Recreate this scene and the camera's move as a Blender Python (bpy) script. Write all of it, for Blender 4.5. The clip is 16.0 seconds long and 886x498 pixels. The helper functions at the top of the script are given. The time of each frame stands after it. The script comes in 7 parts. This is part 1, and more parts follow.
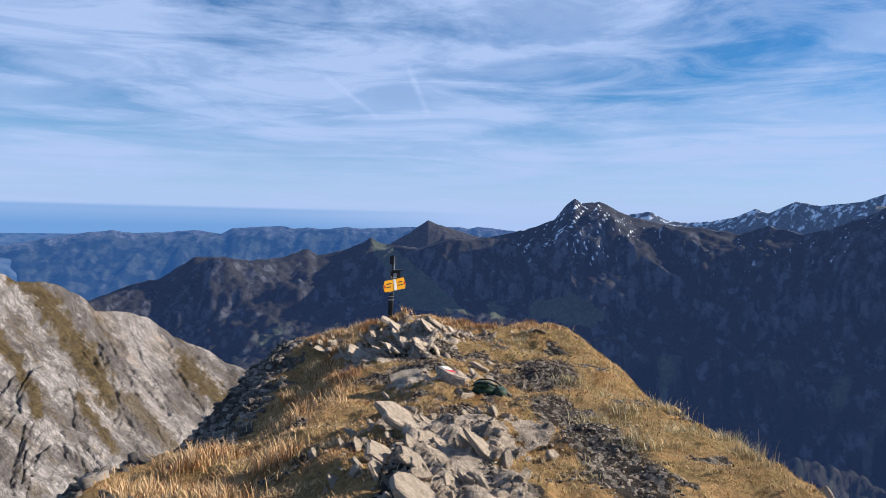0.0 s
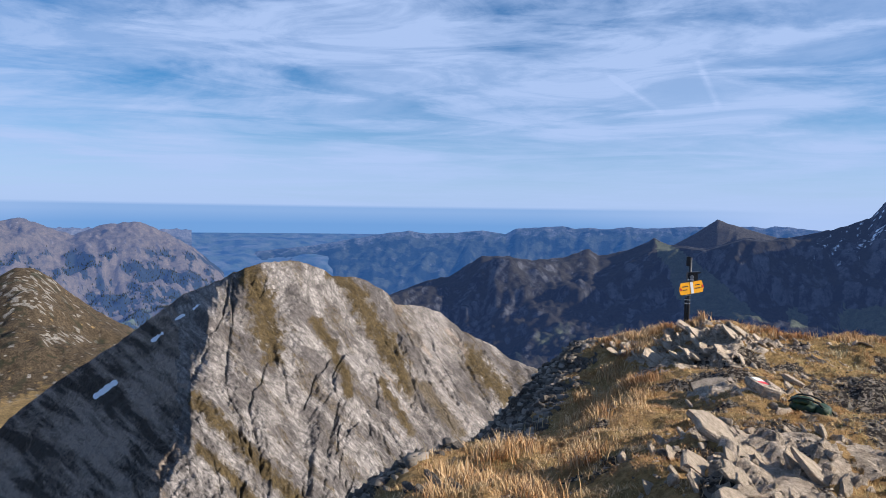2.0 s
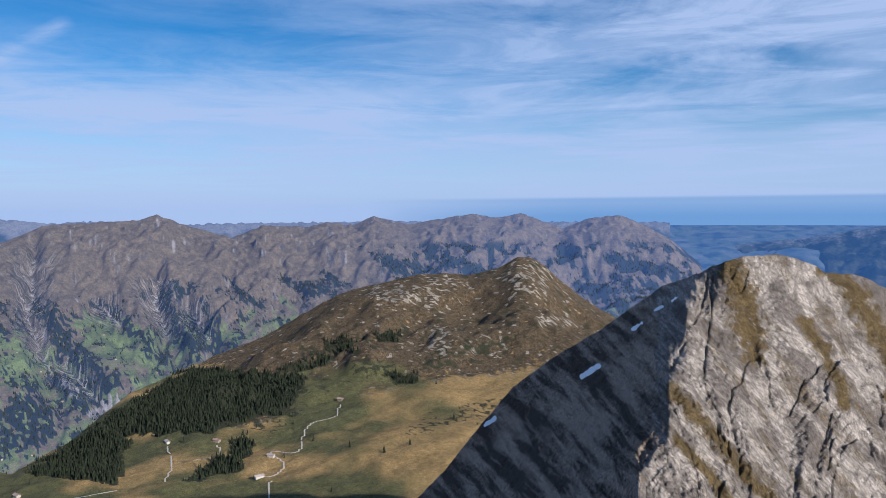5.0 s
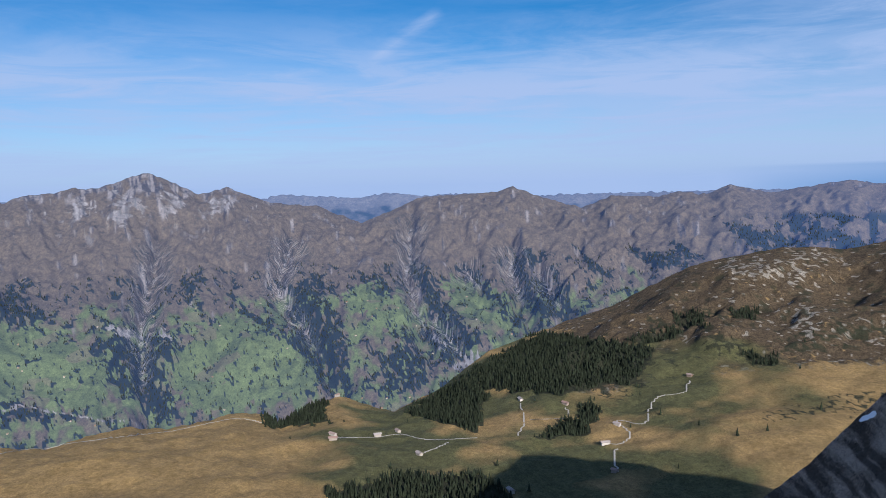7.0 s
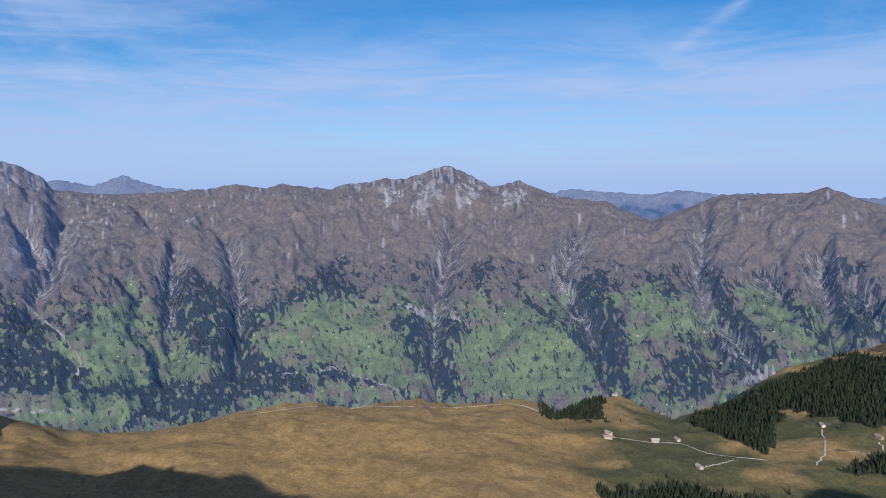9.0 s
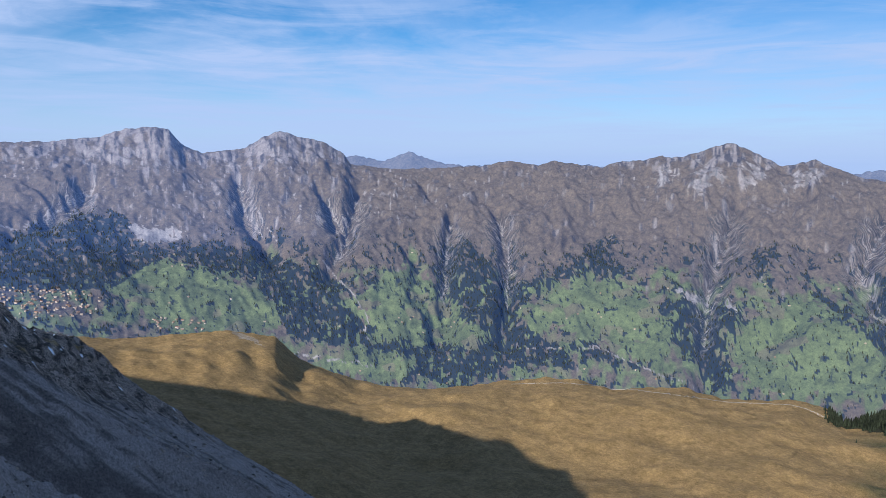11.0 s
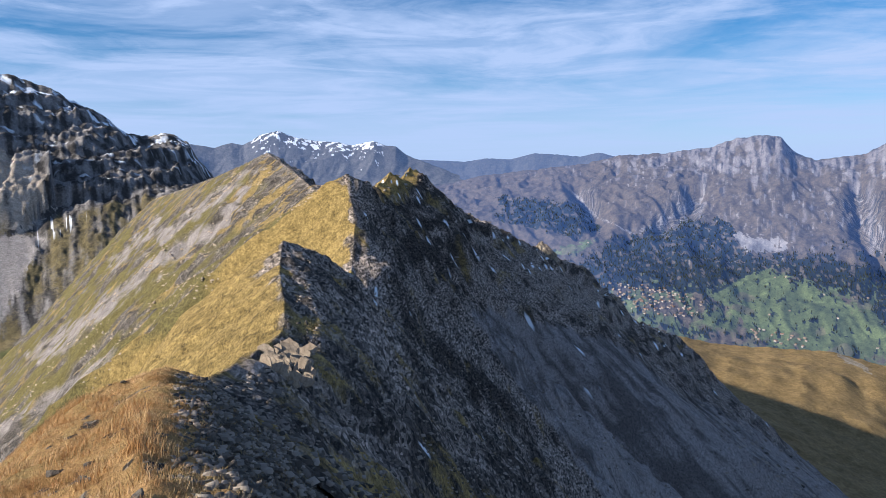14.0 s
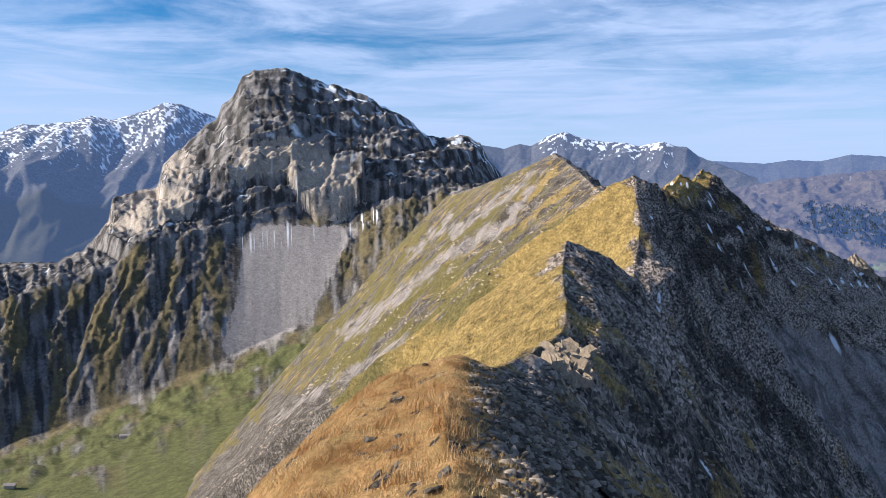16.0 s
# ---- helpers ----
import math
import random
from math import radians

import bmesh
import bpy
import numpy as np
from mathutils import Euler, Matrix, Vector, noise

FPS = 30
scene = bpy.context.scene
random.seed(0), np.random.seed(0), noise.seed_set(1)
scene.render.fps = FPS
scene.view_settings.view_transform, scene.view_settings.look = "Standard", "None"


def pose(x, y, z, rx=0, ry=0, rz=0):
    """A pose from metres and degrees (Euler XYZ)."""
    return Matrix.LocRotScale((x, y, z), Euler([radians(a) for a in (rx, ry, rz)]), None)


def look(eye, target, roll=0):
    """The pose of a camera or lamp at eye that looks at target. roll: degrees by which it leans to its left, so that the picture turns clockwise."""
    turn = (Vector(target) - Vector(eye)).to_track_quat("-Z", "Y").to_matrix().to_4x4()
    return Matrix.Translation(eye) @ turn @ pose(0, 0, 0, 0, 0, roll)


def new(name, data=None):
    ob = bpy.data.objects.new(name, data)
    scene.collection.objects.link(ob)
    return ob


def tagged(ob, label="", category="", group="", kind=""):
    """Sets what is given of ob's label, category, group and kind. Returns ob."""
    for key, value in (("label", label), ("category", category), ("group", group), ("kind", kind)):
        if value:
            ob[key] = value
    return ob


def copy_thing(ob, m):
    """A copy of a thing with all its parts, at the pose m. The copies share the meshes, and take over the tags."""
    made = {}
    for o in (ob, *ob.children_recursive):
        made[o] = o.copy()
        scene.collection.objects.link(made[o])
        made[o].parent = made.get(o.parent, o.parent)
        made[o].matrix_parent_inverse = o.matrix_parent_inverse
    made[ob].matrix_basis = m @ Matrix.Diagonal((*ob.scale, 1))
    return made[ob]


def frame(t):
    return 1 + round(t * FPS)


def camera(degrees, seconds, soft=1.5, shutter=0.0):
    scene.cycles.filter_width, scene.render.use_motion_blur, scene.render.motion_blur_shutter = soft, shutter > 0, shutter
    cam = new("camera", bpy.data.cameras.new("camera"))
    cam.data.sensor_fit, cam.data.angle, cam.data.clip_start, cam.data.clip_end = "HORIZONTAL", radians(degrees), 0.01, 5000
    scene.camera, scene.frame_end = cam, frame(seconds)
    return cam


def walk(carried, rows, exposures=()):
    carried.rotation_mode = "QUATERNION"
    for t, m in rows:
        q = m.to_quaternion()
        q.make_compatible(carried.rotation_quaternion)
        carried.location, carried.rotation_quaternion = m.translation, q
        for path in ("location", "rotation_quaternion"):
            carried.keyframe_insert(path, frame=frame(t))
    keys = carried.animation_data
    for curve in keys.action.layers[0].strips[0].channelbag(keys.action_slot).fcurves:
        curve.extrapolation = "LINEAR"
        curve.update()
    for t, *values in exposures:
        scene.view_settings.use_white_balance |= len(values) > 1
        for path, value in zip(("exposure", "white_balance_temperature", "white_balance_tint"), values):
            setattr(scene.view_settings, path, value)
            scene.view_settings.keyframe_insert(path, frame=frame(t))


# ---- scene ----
# A mountain summit with a marked path post, seen in one slow turn by a walker with a camera held before the body.
# Bearings are degrees to the left of the first view; everything far away is built on a shortened scale, so that
# the whole panorama lies within five kilometres.
EYE = 1.55
ARM = 0.5
cam = camera(61.4, 16.0, soft=0.6)
# seconds, yaw, pitch, roll
ROWS = [
    (0.0, 0.05, -2.15, -1.25),
    (0.5, 5.29, -2.27, -1.22),
    (1.0, 10.68, -2.30, -1.15),
    (1.5, 16.00, -2.45, -0.88),
    (2.0, 21.39, -2.51, -0.76),
    (2.5, 27.00, -2.58, -0.77),
    (3.0, 32.70, -2.65, -0.74),
    (3.5, 38.20, -2.66, -0.59),
    (4.0, 44.44, -2.53, -0.14),
    (6.5, 76.21, -4.83, 1.43),
    (7.0, 83.16, -4.95, 1.65),
    (7.5, 89.27, -4.82, 1.13),
    (8.0, 94.24, -4.72, 0.22),
    (8.5, 99.48, -4.81, 0.02),
    (9.0, 105.04, -4.97, 0.23),
    (11.5, 132.52, -6.87, -0.26),
    (12.0, 140.96, -6.71, 0.14),
    (12.5, 150.00, -6.64, 0.81),
    (13.0, 157.84, -6.64, 1.40),
    (13.5, 164.06, -6.32, 1.17),
    (14.0, 169.75, -5.91, 0.70),
    (14.5, 175.56, -5.92, 0.25),
    (15.0, 181.44, -6.03, -0.00),
    (15.5, 186.84, -6.00, 0.05),
    (16.0, 191.27, -5.71, 0.03),
]
walk(cam, [(t, pose(ARM * -math.sin(radians(yaw)), ARM * (math.cos(radians(yaw)) - 1), EYE, 90 + pitch, roll, yaw)) for t, yaw, pitch, roll in ROWS],
     exposures=[(0.0, 0.0, 6050, 10), (4.0, -0.05, 6050, 10), (7.0, -0.13, 5950, 10), (9.0, -0.13, 5950, 10), (11.5, 0.05, 6050, 10), (14.0, 0.1, 6100, 10), (16.0, 0.2, 6200, 10)])

# ---- light ----
SUN_BEARING, SUN_HEIGHT = -80.0, 25.0


def build_world():
    w = bpy.data.worlds.new("sky")
    scene.world = w
    w.use_nodes = True
    nt = w.node_tree
    nt.nodes.clear()
    N = nt.nodes.new
    L = nt.links.new
    out, bg = N("ShaderNodeOutputWorld"), N("ShaderNodeBackground")
    sky = N("ShaderNodeTexSky")
    sky.sky_type = "NISHITA"
    sky.sun_disc = False
    sky.sun_elevation = radians(SUN_HEIGHT)
    sky.sun_rotation = radians(-SUN_BEARING)
    sky.altitude = 2500
    sky.air_density, sky.dust_density, sky.ozone_density = 1.0, 0.6, 2.0
    tc = N("ShaderNodeTexCoord")
    sep = N("ShaderNodeSeparateXYZ")
    L(tc.outputs["Generated"], sep.inputs[0])

    def m(op, a, b=None, c=None):
        n = N("ShaderNodeMath")
        n.operation = op
        for i, v in enumerate((a, b, c)):
            if v is None:
                continue
            if isinstance(v, (int, float)):
                n.inputs[i].default_value = v
            else:
                L(v, n.inputs[i])
        return n.outputs[0]

    up = m("MAXIMUM", sep.outputs[2], 0.0)
    # long bands of high cloud, lying level all round and closer together low down
    px = m("ARCTAN2", sep.outputs[1], m("MULTIPLY", sep.outputs[0], -1.0))
    py = m("DIVIDE", up, m("ADD", up, 0.2))
    com = N("ShaderNodeCombineXYZ")
    L(px, com.inputs[0]), L(py, com.inputs[1])

    def layer(scale, turn, sx, sy, detail, distortion, lo, hi, shift):
        mp = N("ShaderNodeMapping")
        mp.inputs["Rotation"].default_value = (0, 0, radians(turn))
        mp.inputs["Scale"].default_value = (sx, sy, 1)
        mp.inputs["Location"].default_value = (shift, shift * 0.7, 0)
        L(com.outputs[0], mp.inputs[0])
        n = N("ShaderNodeTexNoise")
        n.inputs["Scale"].default_value = scale
        n.inputs["Detail"].default_value = detail
        n.inputs["Roughness"].default_value = 0.62
        n.inputs["Distortion"].default_value = distortion
        L(mp.outputs[0], n.inputs["Vector"])
        r = N("ShaderNodeMapRange")
        r.inputs[1].default_value, r.inputs[2].default_value = lo, hi
        r.interpolation_type = "SMOOTHSTEP"
        L(n.outputs[0], r.inputs[0])
        return r.outputs[0]

    veil = layer(1.0, 7, 2.0, 6.5, 7, 0.5, 0.33, 0.60, 3.0)
    streak = layer(1.0, 10, 4.5, 20.0, 10, 0.8, 0.38, 0.66, 7.0)
    low = N("ShaderNodeMapRange")
    low.inputs[1].default_value, low.inputs[2].default_value = 0.0, 0.07
    low.inputs[3].default_value, low.inputs[4].default_value = 0.6, 1.0
    L(up, low.inputs[0])
    cloud = m("MULTIPLY", m("MINIMUM", m("ADD", m("MULTIPLY", veil, 0.60), m("MULTIPLY", streak, 0.48)), 0.94), low.outputs[0])
    # thinner cloud high in the west
    west = m("ADD", m("MULTIPLY", sep.outputs[0], -0.97), m("MULTIPLY", sep.outputs[1], -0.05))
    thin = N("ShaderNodeMapRange")
    thin.inputs[1].default_value, thin.inputs[2].default_value = 0.125, 0.22
    L(up, thin.inputs[0])
    gap = N("ShaderNodeMapRange")
    gap.inputs[1].default_value, gap.inputs[2].default_value = 0.62, 0.93
    L(west, gap.inputs[0])
    cloud = m("MULTIPLY", cloud, m("SUBTRACT", 1.0, m("MULTIPLY", m("MULTIPLY", thin.outputs[0], gap.outputs[0]), 0.85)))
    # cloud thinned to deep blue overhead, out of view, to cut the fill light
    fill_cut = N("ShaderNodeMapRange")
    fill_cut.inputs[1].default_value, fill_cut.inputs[2].default_value = 0.62, 0.36
    fill_cut.inputs[3].default_value = 0.45
    L(up, fill_cut.inputs[0])
    cloud = m("MULTIPLY", cloud, fill_cut.outputs[0])
    hue = N("ShaderNodeHueSaturation")
    hue.inputs["Saturation"].default_value = 1.42
    hue.inputs["Value"].default_value = 1.1
    L(sky.outputs[0], hue.inputs["Color"])

    def blend(f, a, b):
        n = N("ShaderNodeMix")
        n.data_type = "RGBA"
        L(f, n.inputs["Factor"])
        for sock, v in ((n.inputs["A"], a), (n.inputs["B"], b)):
            if isinstance(v, tuple):
                sock.default_value = (*v, 1)
            else:
                L(v, sock)
        return n.outputs["Result"]

    def between(v, lo, hi):
        n = N("ShaderNodeMapRange")
        n.inputs[1].default_value, n.inputs[2].default_value = lo, hi
        L(v, n.inputs[0])
        return n.outputs[0]

    # pale haze low down, and under it the clear blue air over the lowland
    hazy = blend(between(sep.outputs[2], 0.16, 0.0), hue.outputs[0], (4.4, 5.85, 8.8))
    # short condensation trails: bearing and elevation of both ends, half-width
    for b0, e0, b1, e1, w in ((9.6, 10.9, 5.4, 7.9, 0.0045), (3.0, 11.6, 1.4, 8.1, 0.0060), (88.6, 9.2, 83.2, 12.6, 0.0110)):
        ax, ay, bx, by = radians(90 - b0), math.sin(radians(e0)), radians(90 - b1), math.sin(radians(e1))
        length = math.hypot(bx - ax, by - ay)
        cx, cy = (bx - ax) / length, (by - ay) / length
        dx, dy = m("SUBTRACT", px, ax), m("SUBTRACT", sep.outputs[2], ay)
        run = m("ADD", m("MULTIPLY", dx, cx), m("MULTIPLY", dy, cy))
        off = m("ABSOLUTE", m("ADD", m("MULTIPLY", dx, -cy), m("MULTIPLY", dy, cx)))
        trail = m("MULTIPLY", between(off, w, 0.0), m("MULTIPLY", between(run, 0.0, length * 0.3), between(run, length * 1.08, length * 0.9)))
        cloud = m("MINIMUM", m("ADD", cloud, m("MULTIPLY", trail, m("ADD", 0.15, m("MULTIPLY", streak, 0.35)))), 1.0)
    cloudy = blend(cloud, hazy, (5.0, 6.3, 9.1))
    north = m("ADD", m("MULTIPLY", sep.outputs[0], -0.5), m("MULTIPLY", sep.outputs[1], 0.866))
    clear = blend(m("MULTIPLY", between(sep.outputs[2], 0.0135, 0.0095), between(north, 0.84, 0.96)), cloudy, (3.0, 4.7, 7.7))
    clear = blend(m("MULTIPLY", between(sep.outputs[2], 0.004, -0.012), between(north, 0.84, 0.96)), clear, (2.0, 3.9, 7.2))
    L(clear, bg.inputs[0])
    bg.inputs[1].default_value = 0.094
    L(bg.outputs[0], out.inputs[0])


build_world()
sun = new("sun", bpy.data.lights.new("sun", "SUN"))
sun.data.energy, sun.data.angle, sun.data.color = 7.4, radians(0.55), (1.0, 0.90, 0.765)
sb, sh = radians(SUN_BEARING), radians(SUN_HEIGHT)
sun.matrix_world = look((-math.sin(sb) * math.cos(sh) * 900, math.cos(sb) * math.cos(sh) * 900, math.sin(sh) * 900), (0, 0, 0))


# ---- noise and meshes ----
def lattice(ix, iy, seed):
    h = (ix.astype(np.int64) * 374761393 + iy.astype(np.int64) * 668265263 + seed * 974634977) & 0xFFFFFFFF
    h = ((h ^ (h >> 13)) * 1274126177) & 0xFFFFFFFF
    return (h ^ (h >> 16)) & 0xFFFFFFFF


def perlin(x, y, seed=0):
    x, y = np.asarray(x, float), np.asarray(y, float)
    x0, y0 = np.floor(x), np.floor(y)
    fx, fy = x - x0, y - y0
    u, v = fx * fx * fx * (fx * (fx * 6 - 15) + 10), fy * fy * fy * (fy * (fy * 6 - 15) + 10)

    def corner(i, j):
        a = lattice(x0 + i, y0 + j, seed) * (2 * math.pi / 4294967296.0)
        return np.cos(a) * (fx - i) + np.sin(a) * (fy - j)

    top = corner(0, 0) * (1 - u) + corner(1, 0) * u
    low = corner(0, 1) * (1 - u) + corner(1, 1) * u
    return (top * (1 - v) + low * v) * 1.5


def fbm(x, y, octaves=5, seed=0, gain=0.5):
    s, a = 0.0, 1.0
    for k in range(octaves):
        s = s + a * perlin(x * 2.03 ** k + 17.3 * k, y * 2.03 ** k - 9.1 * k, seed + k)
        a *= gain
    return s


def ridged(x, y, octaves=4, seed=0, gain=0.5):
    """Sharp crests at 1, broad hollows below."""
    s, a, w = 0.0, 1.0, 0.0
    for k in range(octaves):
        s = s + a * (1 - 2 * np.abs(perlin(x * 2.1 ** k + 5.7 * k, y * 2.1 ** k + 3.3 * k, seed + k)))
        w += a
        a *= gain
    return s / w


def smooth(a, b, x):
    t = np.clip((x - a) / (b - a), 0, 1)
    return t * t * (3 - 2 * t)


def along(b, line, col):
    """Column col of a line of rows (bearing, ...), by bearing."""
    rows = sorted(line)
    return np.interp(b, [r[0] for r in rows], [r[col] for r in rows])


def sheet(name, X, Y, Z, material, fields=None, label="", category="", kind="", flip=False, parent=None):
    """A grid of points as one mesh, with number fields for its material."""
    n, m = X.shape
    me = bpy.data.meshes.new(name)
    me.vertices.add(n * m)
    me.vertices.foreach_set("co", np.stack([X, Y, Z], -1).reshape(-1).astype(np.float32))
    i, j = np.meshgrid(np.arange(n - 1), np.arange(m - 1), indexing="ij")
    a = (i * m + j).reshape(-1)
    q = np.stack([a, a + 1, a + m + 1, a + m] if flip else [a, a + m, a + m + 1, a + 1], -1)
    f = len(q)
    me.loops.add(4 * f)
    me.loops.foreach_set("vertex_index", q.reshape(-1).astype(np.int32))
    me.polygons.add(f)
    me.polygons.foreach_set("loop_start", np.arange(0, 4 * f, 4, dtype=np.int32))
    me.polygons.foreach_set("use_smooth", np.ones(f, bool))
    me.update(calc_edges=True)
    for key, value in (fields or {}).items():
        at = me.attributes.new(key, "FLOAT", "POINT")
        at.data.foreach_set("value", np.clip(np.broadcast_to(value, X.shape), 0, 1).reshape(-1).astype(np.float32))
    me.materials.append(material)
    ob = new(name, me)
    tagged(ob, label, category, "", kind)
    if parent:
        ob.parent = parent
    return ob


def loft(b0, b1, step, lines, counts, relief, power=None):
    """A hillside over bearings b0..b1: lines of rows (bearing, elevation, distance) from the foot up to the crest and behind it.
    counts: rows between one line and the next. relief(along, down, v, X, Y) raises the ground. v is 0 at the first line, 1 at the last but one."""
    b = np.arange(b0, b1 + step / 2, step)
    rs, zs, vs = [], [], []
    for k, line in enumerate(lines):
        r = along(b, line, 2)
        rs.append(r)
        zs.append(EYE + r * np.tan(np.radians(along(b, line, 1))))
    R, Z, V = [], [], []
    for k, c in enumerate(counts):
        for s in np.linspace(0, 1, c, endpoint=(k == len(counts) - 1)):
            p = (power or {}).get(k, 1.0)
            R.append(rs[k] * (1 - s) + rs[k + 1] * s)
            Z.append(zs[k] + (zs[k + 1] - zs[k]) * s ** p)
            V.append(np.full_like(b, (k + s) / (len(lines) - 2)))
    R, Z, V = np.array(R), np.array(Z), np.array(V)
    B = np.broadcast_to(np.radians(b), R.shape)
    X, Y = -np.sin(B) * R, np.cos(B) * R
    Z = Z + relief(B, R, V, X, Y, Z)
    # nothing in front of the crest rises above it
    k = len(lines) - 2
    over = EYE + R * ((zs[k] - EYE) / rs[k])[None, :] - (1.02 - V) * 0.012 * R
    Z = np.where(V < 0.99, np.minimum(Z, over), Z)
    return X, Y, Z, B, R, V


def slope_of(X, Y, Z):
    """Steepness, 0 flat to 1 upright, of each point of a grid."""
    def d(A, ax):
        return np.gradient(A, axis=ax)
    ux, uy, uz = d(X, 0), d(Y, 0), d(Z, 0)
    wx, wy, wz = d(X, 1), d(Y, 1), d(Z, 1)
    nx, ny, nz = uy * wz - uz * wy, uz * wx - ux * wz, ux * wy - uy * wx
    return 1 - np.abs(nz) / np.sqrt(nx * nx + ny * ny + nz * nz + 1e-12)


def inside(b, e, poly):
    """Whether points of bearing b and elevation e lie within an outline of such points."""
    hit = np.zeros(b.shape, bool)
    for (b0, e0), (b1, e1) in zip(poly, poly[1:] + poly[:1]):
        if e0 == e1:
            continue
        cross = (b1 - b0) * (e - e0) / (e1 - e0) + b0
        hit ^= ((e0 > e) != (e1 > e)) & (b < cross)
    return hit


def near_line(b, e, line, squash=1.0):
    """Degrees from points to a broken line of (bearing, elevation), and the fraction along it of the nearest place."""
    best, frac = np.full(b.shape, 99.0), np.zeros(b.shape)
    for k, ((b0, e0), (b1, e1)) in enumerate(zip(line, line[1:])):
        dx, dy = b1 - b0, (e1 - e0) * squash
        t = np.clip(((b - b0) * dx + (e - e0) * squash * dy) / (dx * dx + dy * dy), 0, 1)
        d = np.hypot(b - b0 - t * dx, (e - e0) * squash - t * dy)
        frac = np.where(d < best, (k + t) / (len(line) - 1), frac)
        best = np.minimum(best, d)
    return best, frac


def elevation(X, Y, Z):
    return np.degrees(np.arctan2(Z - EYE, np.hypot(X, Y)))


# ---- materials ----
class Nodes:
    def __init__(self, name):
        self.mat = bpy.data.materials.new(name)
        self.mat.use_nodes = True
        self.nt = self.mat.node_tree
        self.bsdf = self.nt.nodes["Principled BSDF"]
        self.pos = self.add("ShaderNodeTexCoord").outputs["Object"]

    def add(self, kind):
        return self.nt.nodes.new(kind)

    def link(self, a, b):
        self.nt.links.new(a, b)

    def put(self, sock, v):
        if isinstance(v, (int, float, tuple)):
            sock.default_value = (*v, 1) if isinstance(v, tuple) and len(v) == 3 and len(sock.default_value) == 4 else v
        else:
            self.link(v, sock)

    def mapped(self, scale=(1, 1, 1), turn=(0, 0, 0)):
        n = self.add("ShaderNodeMapping")
        n.inputs["Scale"].default_value = scale
        n.inputs["Rotation"].default_value = [radians(a) for a in turn]
        self.link(self.pos, n.inputs[0])
        return n.outputs[0]

    def noise(self, size, detail=6, rough=0.6, distortion=0.0, vec=None):
        n = self.add("ShaderNodeTexNoise")
        n.inputs["Scale"].default_value = 1.0 / size
        n.inputs["Detail"].default_value = detail
        n.inputs["Roughness"].default_value = rough
        n.inputs["Distortion"].default_value = distortion
        self.link(vec or self.pos, n.inputs["Vector"])
        return n.outputs[0]

    def cells(self, size, feature="F1", vec=None, out="Distance"):
        n = self.add("ShaderNodeTexVoronoi")
        n.feature = feature
        n.inputs["Scale"].default_value = 1.0 / size
        self.link(vec or self.pos, n.inputs["Vector"])
        return n.outputs[out]

    def span(self, v, lo, hi, a=0.0, b=1.0):
        n = self.add("ShaderNodeMapRange")
        n.inputs[1].default_value, n.inputs[2].default_value = lo, hi
        n.inputs[3].default_value, n.inputs[4].default_value = a, b
        self.link(v, n.inputs[0])
        return n.outputs[0]

    def math(self, op, a, b=0.0):
        n = self.add("ShaderNodeMath")
        n.operation = op
        self.put(n.inputs[0], a), self.put(n.inputs[1], b)
        return n.outputs[0]

    def field(self, name):
        n = self.add("ShaderNodeAttribute")
        n.attribute_name = name
        return n.outputs["Fac"]

    def random(self):
        return self.add("ShaderNodeObjectInfo").outputs["Random"]

    def island(self):
        return self.add("ShaderNodeNewGeometry").outputs["Random Per Island"]

    def mix(self, f, a, b):
        n = self.add("ShaderNodeMix")
        n.data_type = "RGBA"
        self.put(n.inputs["Factor"], f), self.put(n.inputs["A"], a), self.put(n.inputs["B"], b)
        return n.outputs["Result"]

    def shade(self, colour, v):
        n = self.add("ShaderNodeMix")
        n.data_type, n.blend_type = "RGBA", "MULTIPLY"
        self.put(n.inputs["Factor"], 1.0), self.put(n.inputs["A"], colour), self.put(n.inputs["B"], v)
        return n.outputs["Result"]

    def bump(self, height, strength, distance, normal=None):
        n = self.add("ShaderNodeBump")
        n.inputs["Strength"].default_value, n.inputs["Distance"].default_value = strength, distance
        self.link(height, n.inputs["Height"])
        if normal:
            self.link(normal, n.inputs["Normal"])
        return n.outputs[0]

    def done(self, colour, rough=0.9, normal=None, specular=0.25, metallic=0.0):
        self.put(self.bsdf.inputs["Base Color"], colour)
        self.put(self.bsdf.inputs["Roughness"], rough)
        self.put(self.bsdf.inputs["Specular IOR Level"], specular)
        self.put(self.bsdf.inputs["Metallic"], metallic)
        if normal:
            self.link(normal, self.bsdf.inputs["Normal"])
        return self.mat


def plain(name, colour, rough=0.6, metallic=0.0, vary=0.25, size=0.05, specular=0.4):
    n = Nodes(name)
    g = n.noise(size, 5)
    dark = tuple(c * (1 - vary) for c in colour)
    light = tuple(min(1.0, c * (1 + vary)) for c in colour)
    return n.done(n.mix(n.span(g, 0.3, 0.7), dark, light), n.span(n.noise(size * 3, 4), 0.3, 0.7, rough * 0.85, min(1, rough * 1.15)), n.bump(g, 0.2, size * 0.1), specular, metallic)


